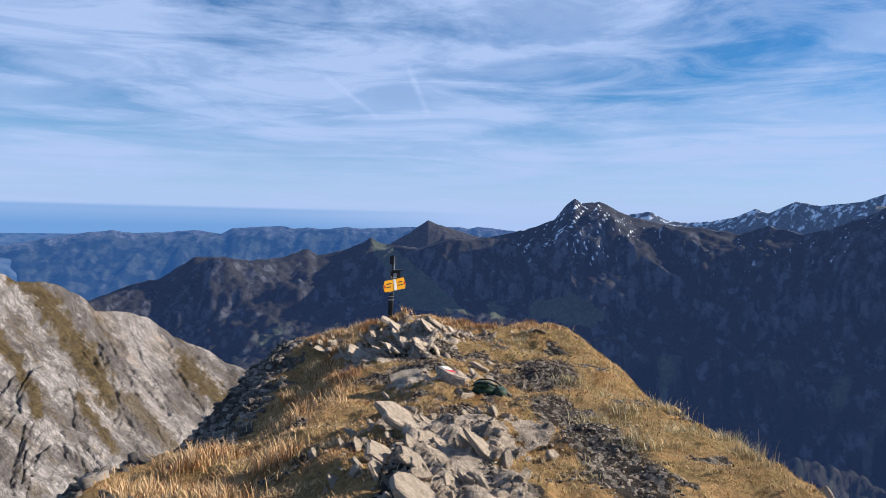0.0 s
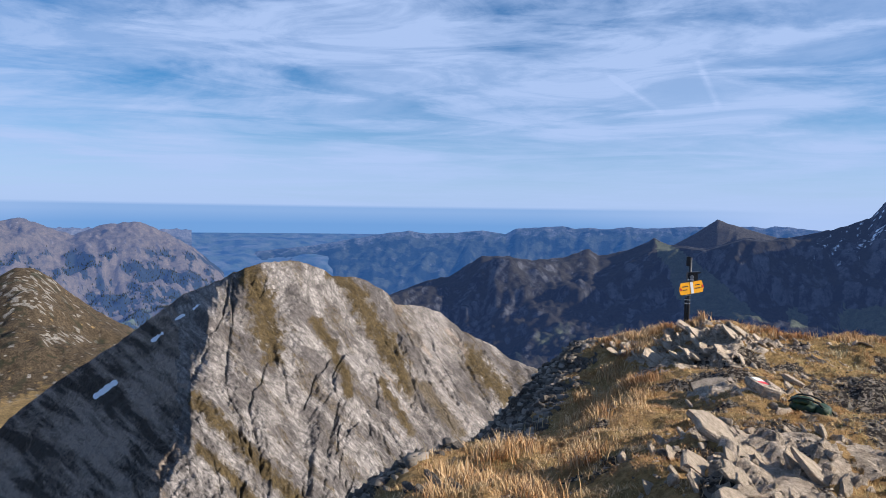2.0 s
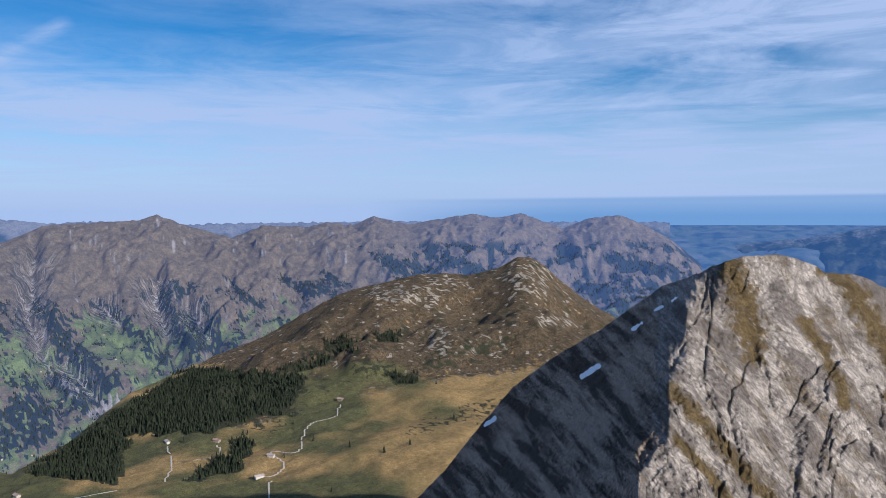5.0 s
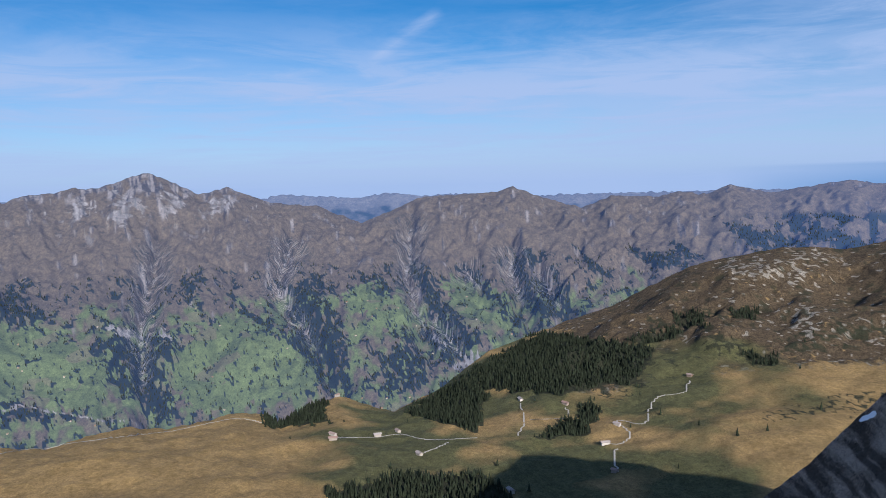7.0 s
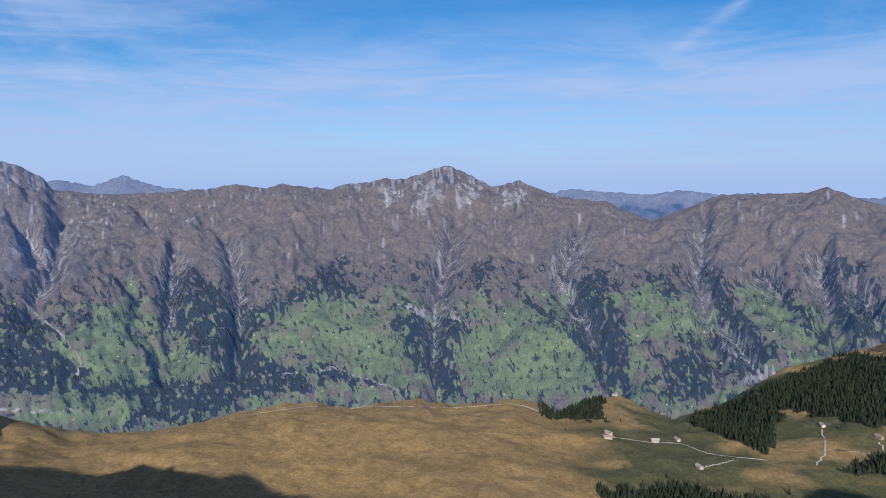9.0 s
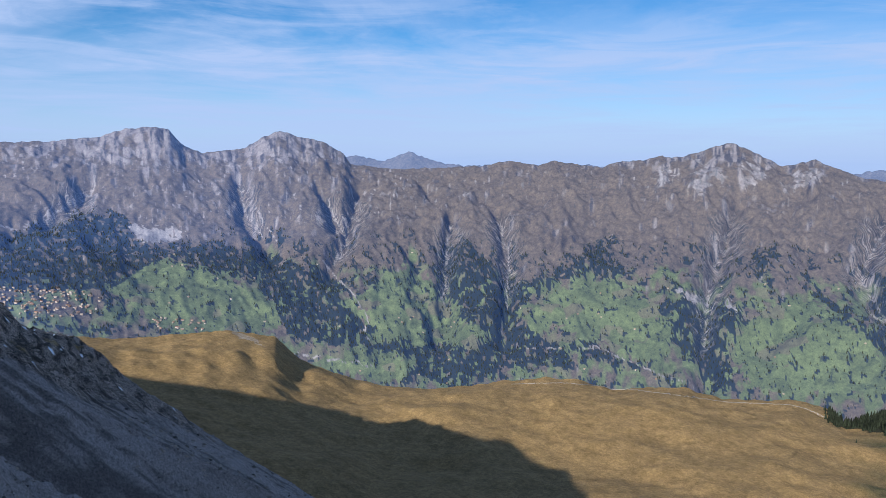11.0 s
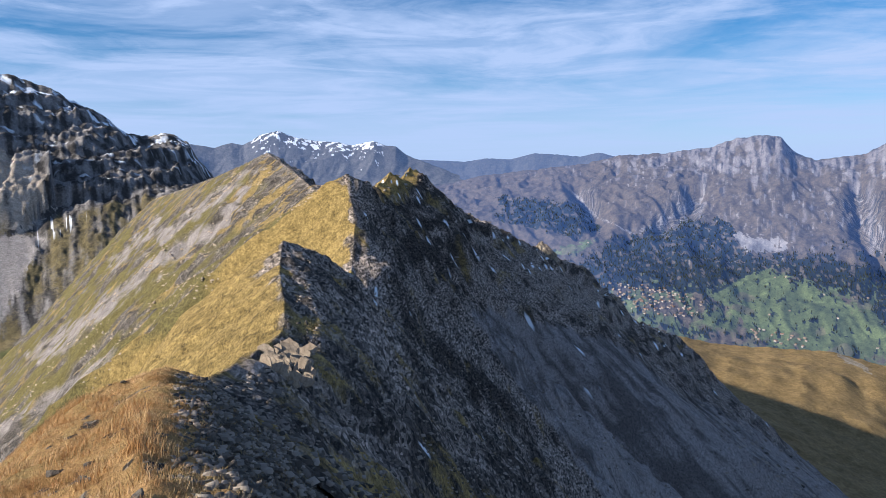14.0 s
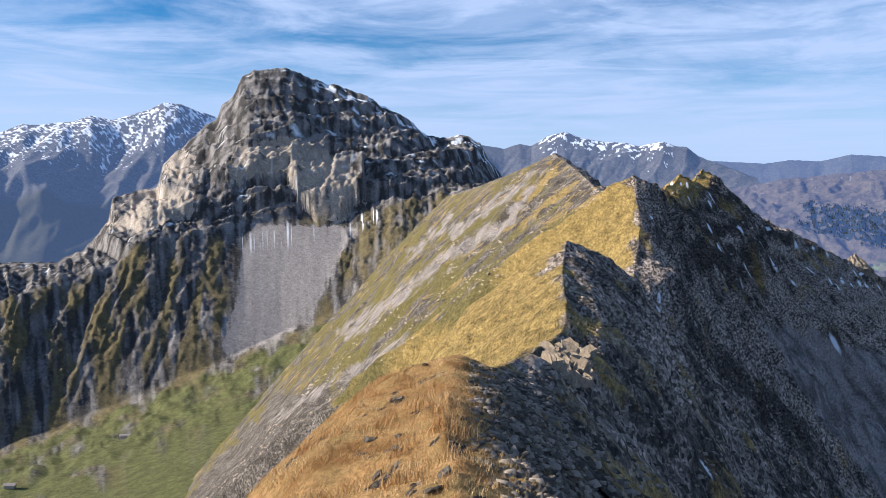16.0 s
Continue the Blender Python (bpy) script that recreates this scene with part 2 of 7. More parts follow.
def hillside(name, rock_a, rock_b, grass_a, grass_b, forest, unit, relief, soft=0.16, streak=(1, 1, 1), meadow=None, haze_glow=None, slate=None, gravel=None, tone=False, plates=0.0, grain=None, joints=0.0, ragged=1.3, crisp=0.4, comb=None, plots=0.0):
    """Rock, grass, woods and snow of a mountainside, shared out by the fields of its mesh; unit: the size in metres of its grain."""
    n = Nodes(name)
    big, fine = n.noise(unit * 9, 6, 0.6), n.noise(unit, 7, 0.68, 0.3, n.mapped(streak))
    tiny = n.noise(unit * 0.3, 5, 0.7)
    grit = n.math("ADD", n.math("MULTIPLY", n.noise(unit * 0.45, 3, 0.8, 0.0, n.mapped(streak)), 0.5), n.math("MULTIPLY", n.noise(unit * 1.5, 5, 0.8, 0.0, n.mapped(streak)), 0.5))
    even, mid = fine, n.noise(unit * 3.2, 5, 0.65)
    if grain:
        lie = n.add("ShaderNodeCombineXYZ")
        n.link(n.math("MULTIPLY", n.field("gu"), grain[0]), lie.inputs[0])
        n.link(n.math("MULTIPLY", n.field("gv"), grain[1]), lie.inputs[1])
        run = n.noise(1.0, 10, 0.72, 0.0, lie.outputs[0])
        fine = n.math("ADD", n.math("MULTIPLY", fine, 0.45), n.math("MULTIPLY", run, 0.55))
    fine = n.math("ADD", n.math("MULTIPLY", fine, 0.62), n.math("MULTIPLY", mid, 0.38))
    mottle = n.math("ADD", fine, n.math("MULTIPLY", n.math("SUBTRACT", n.field("tone"), 0.5), 0.45)) if tone else fine
    rock = n.mix(n.span(mottle, 0.41, 0.59), rock_a, rock_b)
    rock = n.mix(n.span(big, 0.35, 0.7, 0, 0.45), rock, tuple(c * 0.6 for c in rock_a))
    if joints:
        wide, close = (n.add("ShaderNodeVectorMath"), n.add("ShaderNodeVectorMath"))
        gaps = []
        for node, k, w in ((wide, 0.4, 0.10), (close, 1.2, 0.13)):
            node.operation = "MULTIPLY_ADD"
            n.link(lie.outputs[0], node.inputs[0])
            node.inputs[1].default_value = (k, k, k)
            stir = n.add("ShaderNodeCombineXYZ")
            n.link(n.math("MULTIPLY", tiny, 1.1), stir.inputs[0]), n.link(n.math("MULTIPLY", fine, 1.1), stir.inputs[1])
            n.link(stir.outputs[0], node.inputs[2])
            gaps.append(n.span(n.cells(1.0, "DISTANCE_TO_EDGE", node.outputs[0]), 0.0, w, joints, 0.0))
        rock = n.mix(n.math("MAXIMUM", gaps[0], n.math("MULTIPLY", gaps[1], 0.7)), rock, tuple(c * 0.4 for c in rock_a))
    # second rock tone; on the white peak and the massif it carries painted shade
    if slate:
        dark = n.mix(n.span(mottle, 0.38, 0.68), tuple(c * 0.2 for c in slate), slate)
        rock = n.mix(n.span(n.math("ADD", n.field("slate"), n.math("MULTIPLY", n.math("SUBTRACT", fine, 0.5), 0.8)), 0.4, 0.6), rock, dark)
    if plates:
        flakes = n.add("ShaderNodeTexVoronoi")
        flakes.inputs["Scale"].default_value = 1.0 / plates
        n.link(n.mapped((1.0, 0.35, 1.0)), flakes.inputs["Vector"])
        sepc = n.add("ShaderNodeSeparateColor")
        n.link(flakes.outputs["Color"], sepc.inputs[0])
        rock = n.mix(n.span(sepc.outputs[0], 0.15, 0.9, 0.1, 1.0), tuple(c * 0.2 for c in rock_a), rock)
    speck = n.math("ADD", n.math("MULTIPLY", even, 0.5), n.math("MULTIPLY", tiny, 0.5))
    grass = n.mix(n.span(n.math("ADD", n.math("ADD", n.math("MULTIPLY", big, 0.3), n.math("MULTIPLY", mid, 0.4)), n.math("MULTIPLY", speck, 0.3)), 0.42, 0.58), grass_a, grass_b)

    def part(key, jitter):
        v = n.math("ADD", n.field(key), n.math("MULTIPLY", n.math("SUBTRACT", n.math("ADD", n.math("MULTIPLY", fine, 0.6), n.math("MULTIPLY", tiny, 0.4)), 0.5), jitter))
        return n.span(v, 0.5 - soft, 0.5 + soft)

    c = n.mix(part("grass", ragged), rock, grass)
    if meadow:
        green = n.mix(n.span(n.math("ADD", n.math("MULTIPLY", n.noise(unit * 4, 4), 0.5), n.math("MULTIPLY", speck, 0.5)), 0.40, 0.60), meadow, tuple(v * 0.55 for v in meadow))
        if plots:
            strip = n.add("ShaderNodeTexVoronoi")
            strip.inputs["Scale"].default_value = 1.0 / plots
            n.link(n.mapped((1.0, 1.0, 1.6)), strip.inputs["Vector"])
            hay = n.add("ShaderNodeSeparateColor")
            n.link(strip.outputs["Color"], hay.inputs[0])
            green = n.shade(green, n.span(hay.outputs[0], 0.0, 1.0, 0.8, 1.2))
            green = n.mix(n.span(hay.outputs[1], 0.86, 0.88, 0, 0.5), green, grass_b)
        c = n.mix(part("meadow", 0.55), c, green)
    gravel = gravel or tuple(0.62 * a + 0.38 * b for a, b in zip(rock_a, rock_b))
    loose = n.mix(n.span(mottle, 0.28, 0.62), tuple(v * 0.5 for v in gravel), tuple(v * 1.12 for v in gravel))
    c = n.mix(part("scree", 1.2), c, loose)
    woods = n.mix(n.span(tiny, 0.35, 0.65), tuple(v * 0.45 for v in forest), forest)
    c = n.mix(part("forest", 1.5), c, woods)
    if comb:
        # bare ribs and dark clefts running together into the ravines
        rib = n.add("ShaderNodeCombineXYZ")
        n.link(n.math("MULTIPLY", n.field("comb"), comb[0]), rib.inputs[0])
        n.link(n.math("MULTIPLY", n.field("gu"), comb[1]), rib.inputs[1])
        teeth = n.math("ADD", n.noise(1.0, 4, 0.7, 0.4, rib.outputs[0]), n.math("MULTIPLY", n.math("SUBTRACT", tiny, 0.5), 0.5))
        c = n.mix(n.math("MULTIPLY", n.span(teeth, 0.50, 0.40), n.span(n.field("rav"), 0.12, 0.55, 0, 0.8)), c, woods)
        c = n.mix(n.math("MULTIPLY", n.span(teeth, 0.545, 0.62), n.span(n.field("rav"), 0.3, 0.9, 0, 0.85)), c, tuple(v * 1.2 for v in gravel))
    c = n.shade(c, n.span(grit, 0.38, 0.62, 1 - crisp, 1 + crisp * 0.85))
    c = n.mix(part("snow", 0.9), c, (0.86, 0.89, 0.93))
    h = n.math("ADD", n.math("MULTIPLY", fine, 1.0), n.math("MULTIPLY", tiny, 0.5))
    if plates:
        h = n.math("ADD", h, n.math("MULTIPLY", sepc.outputs[1], 0.5))
    mat = n.done(c, 0.92, n.bump(h, 1.0, relief, n.bump(grit, 1.0, relief * 0.5)), 0.15)
    # distance haze put in as a glow of the ground itself
    if haze_glow:
        n.put(n.bsdf.inputs["Emission Color"], haze_glow[0])
        n.put(n.bsdf.inputs["Emission Strength"], n.math("MULTIPLY", n.math("ADD", n.field("far"), 1.0), haze_glow[1]))
    return mat


def conifers(name, places, heights, material, label, category, sides=5, tiers=1):
    """Many small conifers in one mesh: tiers of cones on the given ground points."""
    P, H = np.asarray(places, float), np.asarray(heights, float)
    n = len(P)
    vs, fs, base = [], [], 0
    rng = np.random.default_rng(5)
    for k in range(tiers):
        lo, hi = 0.05 + 0.27 * k, 1.0 if k == tiers - 1 else 0.62 + 0.2 * k
        rad = 0.21 * (1 - 0.30 * k)
        turn = rng.uniform(0, 6.28, n)
        ring = np.stack([np.stack([P[:, 0] + H * rad * np.cos(turn + 6.2832 * j / sides) * rng.uniform(0.75, 1.2, n), P[:, 1] + H * rad * np.sin(turn + 6.2832 * j / sides) * rng.uniform(0.75, 1.2, n), P[:, 2] + H * lo], -1) for j in range(sides)], 1)
        tip = np.stack([P[:, 0], P[:, 1], P[:, 2] + H * hi], -1)[:, None]
        vs.append(np.concatenate([ring, tip], 1).reshape(-1, 3))
        o = base + np.arange(n)[:, None] * (sides + 1)
        for j in range(sides):
            fs.append(np.concatenate([o + j, o + (j + 1) % sides, o + sides], 1))
        base += n * (sides + 1)
    return triangles(name, np.concatenate(vs), np.concatenate(fs), material, label, category, "stuff")


def triangles(name, v, f, material, label="", category="", kind="", parent=None):
    me = bpy.data.meshes.new(name)
    me.vertices.add(len(v))
    me.vertices.foreach_set("co", np.asarray(v, np.float32).reshape(-1))
    me.loops.add(3 * len(f))
    me.loops.foreach_set("vertex_index", np.asarray(f, np.int32).reshape(-1))
    me.polygons.add(len(f))
    me.polygons.foreach_set("loop_start", np.arange(0, 3 * len(f), 3, dtype=np.int32))
    me.update(calc_edges=True)
    me.materials.append(material)
    ob = new(name, me)
    ob.parent = parent
    return tagged(ob, label, category, "", kind)


def scatter(grid, weight, count, seed):
    """Random points on a grid of ground, by weight, jittered within its cells."""
    X, Y, Z = grid[:3]
    rng = np.random.default_rng(seed)
    area = np.zeros_like(X)
    du = np.hypot(np.diff(X, axis=0)[:, :-1], np.diff(Y, axis=0)[:, :-1])
    dv = np.hypot(np.diff(X, axis=1)[:-1], np.diff(Y, axis=1)[:-1])
    area[:-1, :-1] = du * dv
    w = (weight * area).reshape(-1)
    idx = rng.choice(w.size, count, p=w / w.sum())
    i, j = np.unravel_index(idx, X.shape)
    i, j = np.minimum(i, X.shape[0] - 2), np.minimum(j, X.shape[1] - 2)
    s, t = rng.random(count), rng.random(count)
    return np.stack([A[i, j] * (1 - s) * (1 - t) + A[i + 1, j] * s * (1 - t) + A[i, j + 1] * (1 - s) * t + A[i + 1, j + 1] * s * t for A in (X, Y, Z)], -1)


def needle_material(name, colour):
    n = Nodes(name)
    r = n.island()
    c = n.mix(r, tuple(v * 0.55 for v in colour), tuple(v * 1.35 for v in colour))
    return n.done(c, 0.9, None, 0.1)

# ---- mountains, far to near ----
def far(name, line, base, reach, rough, material, label, step=0.12, rows=60, fields=None, seed=1, teeth=0.0006, depth=0.10):
    """A distant range: a crest line of (bearing, elevation), its front falling to the elevation base."""
    b0, b1 = min(r[0] for r in line), max(r[0] for r in line)
    crest = [(b, e, reach) for b, e in line]
    foot = [(b0, base, reach * (1 - depth * 3)), (b1, base, reach * (1 - depth * 3))]
    if b1 - b0 > 100:
        step = max(step, 0.2)
    back = [(b, e - 6, reach * 1.04) for b, e in line]

    def relief(B, R, V, X, Y, Z):
        a = B * reach
        env = np.clip(1 - np.abs(V - 0.5) * 2, 0, 1) ** 0.7
        rid = ridged(a / (rough * 5) + 0.6 * V, V * 0.9, 4, seed)
        up = rough * (rid - 0.35) * env * (V < 1)
        return up + fbm(a / (rough * 0.9), V * 5, 4, seed + 9) * reach * teeth * (V >= 0.9)

    X, Y, Z, B, R, V = loft(b0, b1, step, [foot, crest, back], [rows, 4], relief)
    f = {"grass": 0.5, "forest": 0, "snow": 0, "scree": 0}
    f.update(fields(B, R, V, X, Y, Z) if fields else {})
    return sheet(name, X, Y, Z, material, f, label, "mountain range", "structure")


# blue haze of the distance, added to the far ranges as surface glow
HAZE_BLUE = (0.065, 0.215, 0.62)
mat_far = hillside("blue_distance", (0.03, 0.035, 0.04), (0.15, 0.15, 0.15), (0.02, 0.026, 0.022), (0.045, 0.05, 0.035), (0.008, 0.014, 0.014), 12, 6, haze_glow=(HAZE_BLUE, 0.36))
mat_lowland = hillside("hazy_lowland", (0.05, 0.06, 0.05), (0.12, 0.12, 0.11), (0.03, 0.045, 0.03), (0.06, 0.07, 0.045), (0.012, 0.02, 0.02), 12, 4, haze_glow=(HAZE_BLUE, 0.50))
mat_far_south = hillside("pale_distance", (0.08, 0.08, 0.085), (0.15, 0.145, 0.145), (0.05, 0.05, 0.04), (0.07, 0.065, 0.05), (0.02, 0.03, 0.03), 12, 7, haze_glow=((0.11, 0.24, 0.60), 0.42))
mat_snow_range = hillside("snowy_distance", (0.07, 0.07, 0.075), (0.16, 0.155, 0.155), (0.05, 0.05, 0.03), (0.07, 0.065, 0.04), (0.02, 0.03, 0.03), 6, 5, haze_glow=((0.12, 0.24, 0.56), 0.17))

mat_snow_massif = hillside("hazy_snow_rock", (0.07, 0.07, 0.075), (0.17, 0.165, 0.165), (0.05, 0.05, 0.03), (0.07, 0.065, 0.04), (0.02, 0.03, 0.03), 6, 5, haze_glow=((0.15, 0.25, 0.52), 0.30))

# the low country to the north, out to the horizon
pl0 = [(-12, -5.5, 4000), (28, -6.6, 3950), (36, -8, 3500), (60, -8, 3500)]
pl1 = [(-12, -3.2, 4300), (60, -3.2, 4300)]
pl2 = [(-12, -1.42, 4920), (60, -1.42, 4920)]


def plain_relief(B, R, V, X, Y, Z):
    return 20 * fbm(B * 14, R / 420, 5, 31) * smooth(0, 0.3, V) * smooth(2.0, 1.5, V)


X, Y, Z, B, R, V = loft(-12, 60, 0.3, [pl0, pl1, pl2], [60, 60], plain_relief)
sheet("backdrop_lowland", X, Y, Z, mat_lowland, {"grass": 0.6 + 0.5 * fbm(B * 40, R / 90, 4, 5), "forest": 0.35 + 0.5 * fbm(B * 60, R / 80, 5, 6), "snow": 0, "scree": 0},
      "hazy blue low hills and plain reaching the horizon", "lowland", "structure")

far("backdrop_range_north", [(36.3, -2.9), (31, -2.3), (28, -1.75), (25.7, -1.34), (23.9, -1.16), (22.6, -1.34), (20.2, -1.23), (18.4, -1.04), (16.6, -1.3), (15.8, -0.87), (12.2, -0.63), (11.3, -0.82),
     (10.3, -0.72), (9.0, -0.82), (7.5, -0.62), (6.3, -0.72), (2.8, -0.52), (-0.2, -0.5), (-1.1, -0.43), (-2.0, -0.55), (-2.6, -0.4), (-3.7, -0.46), (-4.8, -0.61), (-7.6, -0.85)],
    -7.0, 4450, 60, mat_far, "blue hazy mountain range behind the lowland", seed=3, depth=0.045,
    fields=lambda B, R, V, X, Y, Z: {"grass": 0.85 - 0.55 * smooth(0.8, 1, V) + 0.5 * fbm(B * 90, V * 14, 5, 9), "forest": 0.5 + 0.8 * fbm(B * 60, V * 9, 5, 8, 0.6) - 0.5 * smooth(0.75, 1, V)})
far("backdrop_pyramid", [(6.2, -2.66), (4.1, -1.84), (2.8, -1.08), (1.2, 0.04), (0.6, -0.2), (-0.2, -0.45), (-2.0, -0.98), (-4.1, -1.58), (-7.2, -2.36)],
    -5.0, 4050, 70, hillside("slate_peak", (0.05, 0.05, 0.055), (0.13, 0.125, 0.125), (0.05, 0.047, 0.04), (0.07, 0.063, 0.05), (0.02, 0.03, 0.025), 6, 4, haze_glow=((0.12, 0.2, 0.5), 0.12)),
    "grey pyramid-shaped peak behind the dark ridge", seed=12, step=0.08, depth=0.02)
far("backdrop_snow_range", [(-8, -1.5), (-11.8, -0.11), (-13.8, 0.78), (-15.4, 1.02), (-16.6, 0.42), (-17.8, 0.24), (-19.8, 0.4), (-21.3, 0.71), (-22.6, 1.34), (-23.5, 1.03), (-25.2, 1.88), (-26.7, 1.58), (-27.7, 1.71), (-29.3, 1.91), (-30.6, 2.44), (-33, 2.9), (-36, 2.0)],
    -4.0, 4300, 90, mat_snow_range, "dark rocky range with snow on its crest", seed=21, step=0.08, depth=0.02,
    fields=lambda B, R, V, X, Y, Z: {"grass": 0.2, "snow": 0.02 + 0.36 * smooth(0.55, 1.0, V) + 0.6 * fbm(B * 150 + V * 8, V * 12, 6, 3, 0.62)})
far("backdrop_range_west", [(40, -1.2), (60, -1.0), (74.4, -1.0), (76.3, -1.08), (81.9, -0.71), (84.5, -0.84), (87.4, -0.51), (89.6, -0.84), (92.9, -0.63), (95.4, -0.41), (97.5, -0.83), (100.0, -1.04), (112, -0.6), (114.6, -0.21), (115.9, -0.45), (119.2, -0.18),
     (123.6, -0.33), (125.4, -0.2), (126.6, 0.13), (128.2, 0.73), (129.2, 0.3), (130.1, -0.05), (131.0, 0.15), (132.3, 0.42), (133.7, 0.16), (136, -0.2), (145, -0.4), (155, 0.2)],
    -3.2, 4650, 40, mat_far_south, "pale blue range of peaks behind the valley ridge", seed=33, depth=0.022, teeth=0.0020,
    fields=lambda B, R, V, X, Y, Z: {"grass": 0.3, "forest": 0.5 * smooth(0.8, 0.5, V) + 0.3 * fbm(B * 50, V * 6, 4, 4)})
far("backdrop_range_south", [(154, 0.3), (157.0, 1.01), (158.0, 1.29), (159.4, 1.0), (161.3, 1.2), (162.8, 1.31), (164.6, 0.87), (166.4, 0.97), (168.1, 0.74), (171.4, 0.94), (173.8, 0.67), (178, 0.4), (184, 0.2)],
    -2.2, 4500, 30, mat_far_south, "pale blue range of low mountains", seed=44, depth=0.02)
far("backdrop_snow_peaks", [(168, -0.5), (170.8, 0.63), (172.5, 1.29), (173.3, 1.94), (174.1, 2.05), (175.0, 2.38), (176.7, 2.06), (177.6, 2.31), (179.3, 2.41), (180.9, 2.71), (182.1, 3.17), (183.4, 2.84), (184.6, 2.1), (185.4, 2.31), (186.6, 1.94), (188.3, 2.2), (191, 1.5), (194, 1.0)],
    -3.0, 4400, 60, mat_snow_massif, "snow-covered high peaks on the skyline", seed=52, step=0.07, depth=0.025,
    fields=lambda B, R, V, X, Y, Z: {"grass": 0.2, "snow": smooth(0.86, 1.1, V + 0.35 * fbm(B * 110 + V * 6, V * 16, 6, 7, 0.65)) * smooth(173.6, 175.0, np.degrees(B)) * smooth(184.6, 183.4, np.degrees(B)), "forest": smooth(0.5, 0.2, V) * 0.9})
far("backdrop_snow_massif", [(203, 1), (206.5, 2.85), (207.9, 4.13), (208.8, 4.43), (210.4, 4.99), (211.5, 5.07), (212.6, 4.53), (214.9, 3.76), (216.3, 4.03), (217.3, 3.61), (218.4, 3.47), (219.4, 3.29), (220.4, 3.33), (221.7, 2.74), (225, 3.4), (232, 2.8), (240, 2.2)],
    -7.5, 3900, 150, mat_snow_massif, "snow-streaked rocky massif with cloud at its top", seed=62, step=0.11, rows=90,
    fields=lambda B, R, V, X, Y, Z: {"grass": smooth(0.5, 0.3, V), "snow": 0.45 * smooth(0.55, 0.9, V) + (0.35 * fbm(B * 90 + V * 10, V * 14, 5, 6, 0.62) + 0.7 * fbm(B * 300 + V * 40, V * 110, 4, 16, 0.6) - 0.04) * smooth(0.45, 0.7, V)})
# the unseen east: a range added to close the horizon for the light
far("backdrop_range_east", [(-137, 2.2), (-120, 3.0), (-105, 2.0), (-90, 1.6), (-70, 1.2), (-55, 1.5), (-45, 1.9), (-30, 1.6)], -15.0, 4000, 160, mat_snow_range, "rocky range beyond the valley", step=0.5, rows=40, seed=71)

# the dark shaded range across the deep valley, its shade put into near-black colours
DARK = [(27.6, -7.7), (25.6, -6.1), (22.4, -4.9), (20.8, -4.6), (19.4, -3.63), (18.4, -3.01), (16.2, -3.0), (14.6, -3.28), (12.1, -2.96), (10.3, -2.3), (9.6, -2.8), (7.9, -2.47), (6.4, -1.89), (5.6, -1.44), (4.5, -1.85), (1.9, -2.1),
        (-0.7, -1.22), (-2.0, -1.41), (-4.1, -1.06), (-6.3, -0.53), (-8.4, 0.24), (-9.2, 1.33), (-9.9, 1.89), (-10.5, 1.56), (-11.7, 1.71), (-13.0, 1.1), (-14.2, 0.58), (-16.6, 0.09), (-19.4, -0.14), (-21.7, -0.49), (-23.5, 0.16), (-25.7, -0.38), (-27.4, 0.05), (-29.4, 0.86), (-31, 1.7), (-34, 2.0), (-40, 1.2)]
dk_crest = [(b, e, 3420 + 13 * b + 150 * math.sin(b * 0.24)) for b, e in DARK]
dk_back = [(b, e - 8, 3750 + 13 * b) for b, e in DARK]
dk_mid = [(28, -9.5, 3250), (15, -8.6, 3150), (5, -8.0, 3020), (-2, -7.4, 2900), (-12, -8.0, 2720), (-25, -9.5, 2500), (-40, -9.5, 2250)]
dk_foot = [(28, -14, 2750), (10, -13.5, 2600), (-10, -15.0, 2250), (-25, -17, 2000), (-40, -18, 1750)]
dk_bed = [(28, -30, 1300), (-40, -32, 1000)]



def dark_relief(B, R, V, X, Y, Z):
    a = B * 2700
    env = smooth(0, 0.3, V) * smooth(1.0, 0.88, V)
    wx, wy = X + 90 * fbm(X / 420, Y / 420, 3, 103), Y + 90 * fbm(X / 420 + 7, Y / 420, 3, 104)
    rid = ridged(wx / 760, wy / 760, 5, 101, 0.38)
    cliff = 45 * smooth(0.74, 0.77, V + 0.05 * fbm(a / 200, V, 3, 8)) * smooth(0.98, 0.84, V)
    spur = 80 * np.exp(-((np.degrees(B) - 3.4 + (V - 0.66) * 18) / 2.4) ** 2) * smooth(0.35, 0.75, V) * smooth(1.0, 0.9, V)
    return 150 * (rid - 0.25) * env + 12 * fbm(a / 40, R / 40, 5, 7) * env + cliff + spur + fbm(a / 40, V * 6, 4, 15) * 5 * smooth(0.9, 1, V)


X, Y, Z, B, R, V = loft(-40, 27.6, 0.16, [dk_bed, dk_foot, dk_mid, dk_crest, dk_back], [40, 75, 95, 6], dark_relief)
deg = np.degrees(B)
el = elevation(X, Y, Z)
wob = 0.5 * fbm(deg / 1.5, el / 1.5, 4, 131)
cone = inside(deg + wob, el + 0.5 * wob, [(5.4, -1.6), (3.6, -2.2), (1.0, -4.3), (-2.1, -7.0), (3.2, -7.0)])
# alps reached by the sun, their light painted as brighter meadow
lit_alp = inside(deg + wob, el + wob, [(-5.8, -6.9), (-9.4, -4.9), (-12.8, -6.8), (-11.1, -7.8)]) | inside(deg + wob, el + wob, [(-3.4, -6.3), (-4.5, -6.2), (-4.8, -7.3), (-3.6, -7.2)])
steep = slope_of(X, Y, Z)
n1 = fbm(B * 60, R / 130, 5, 4)
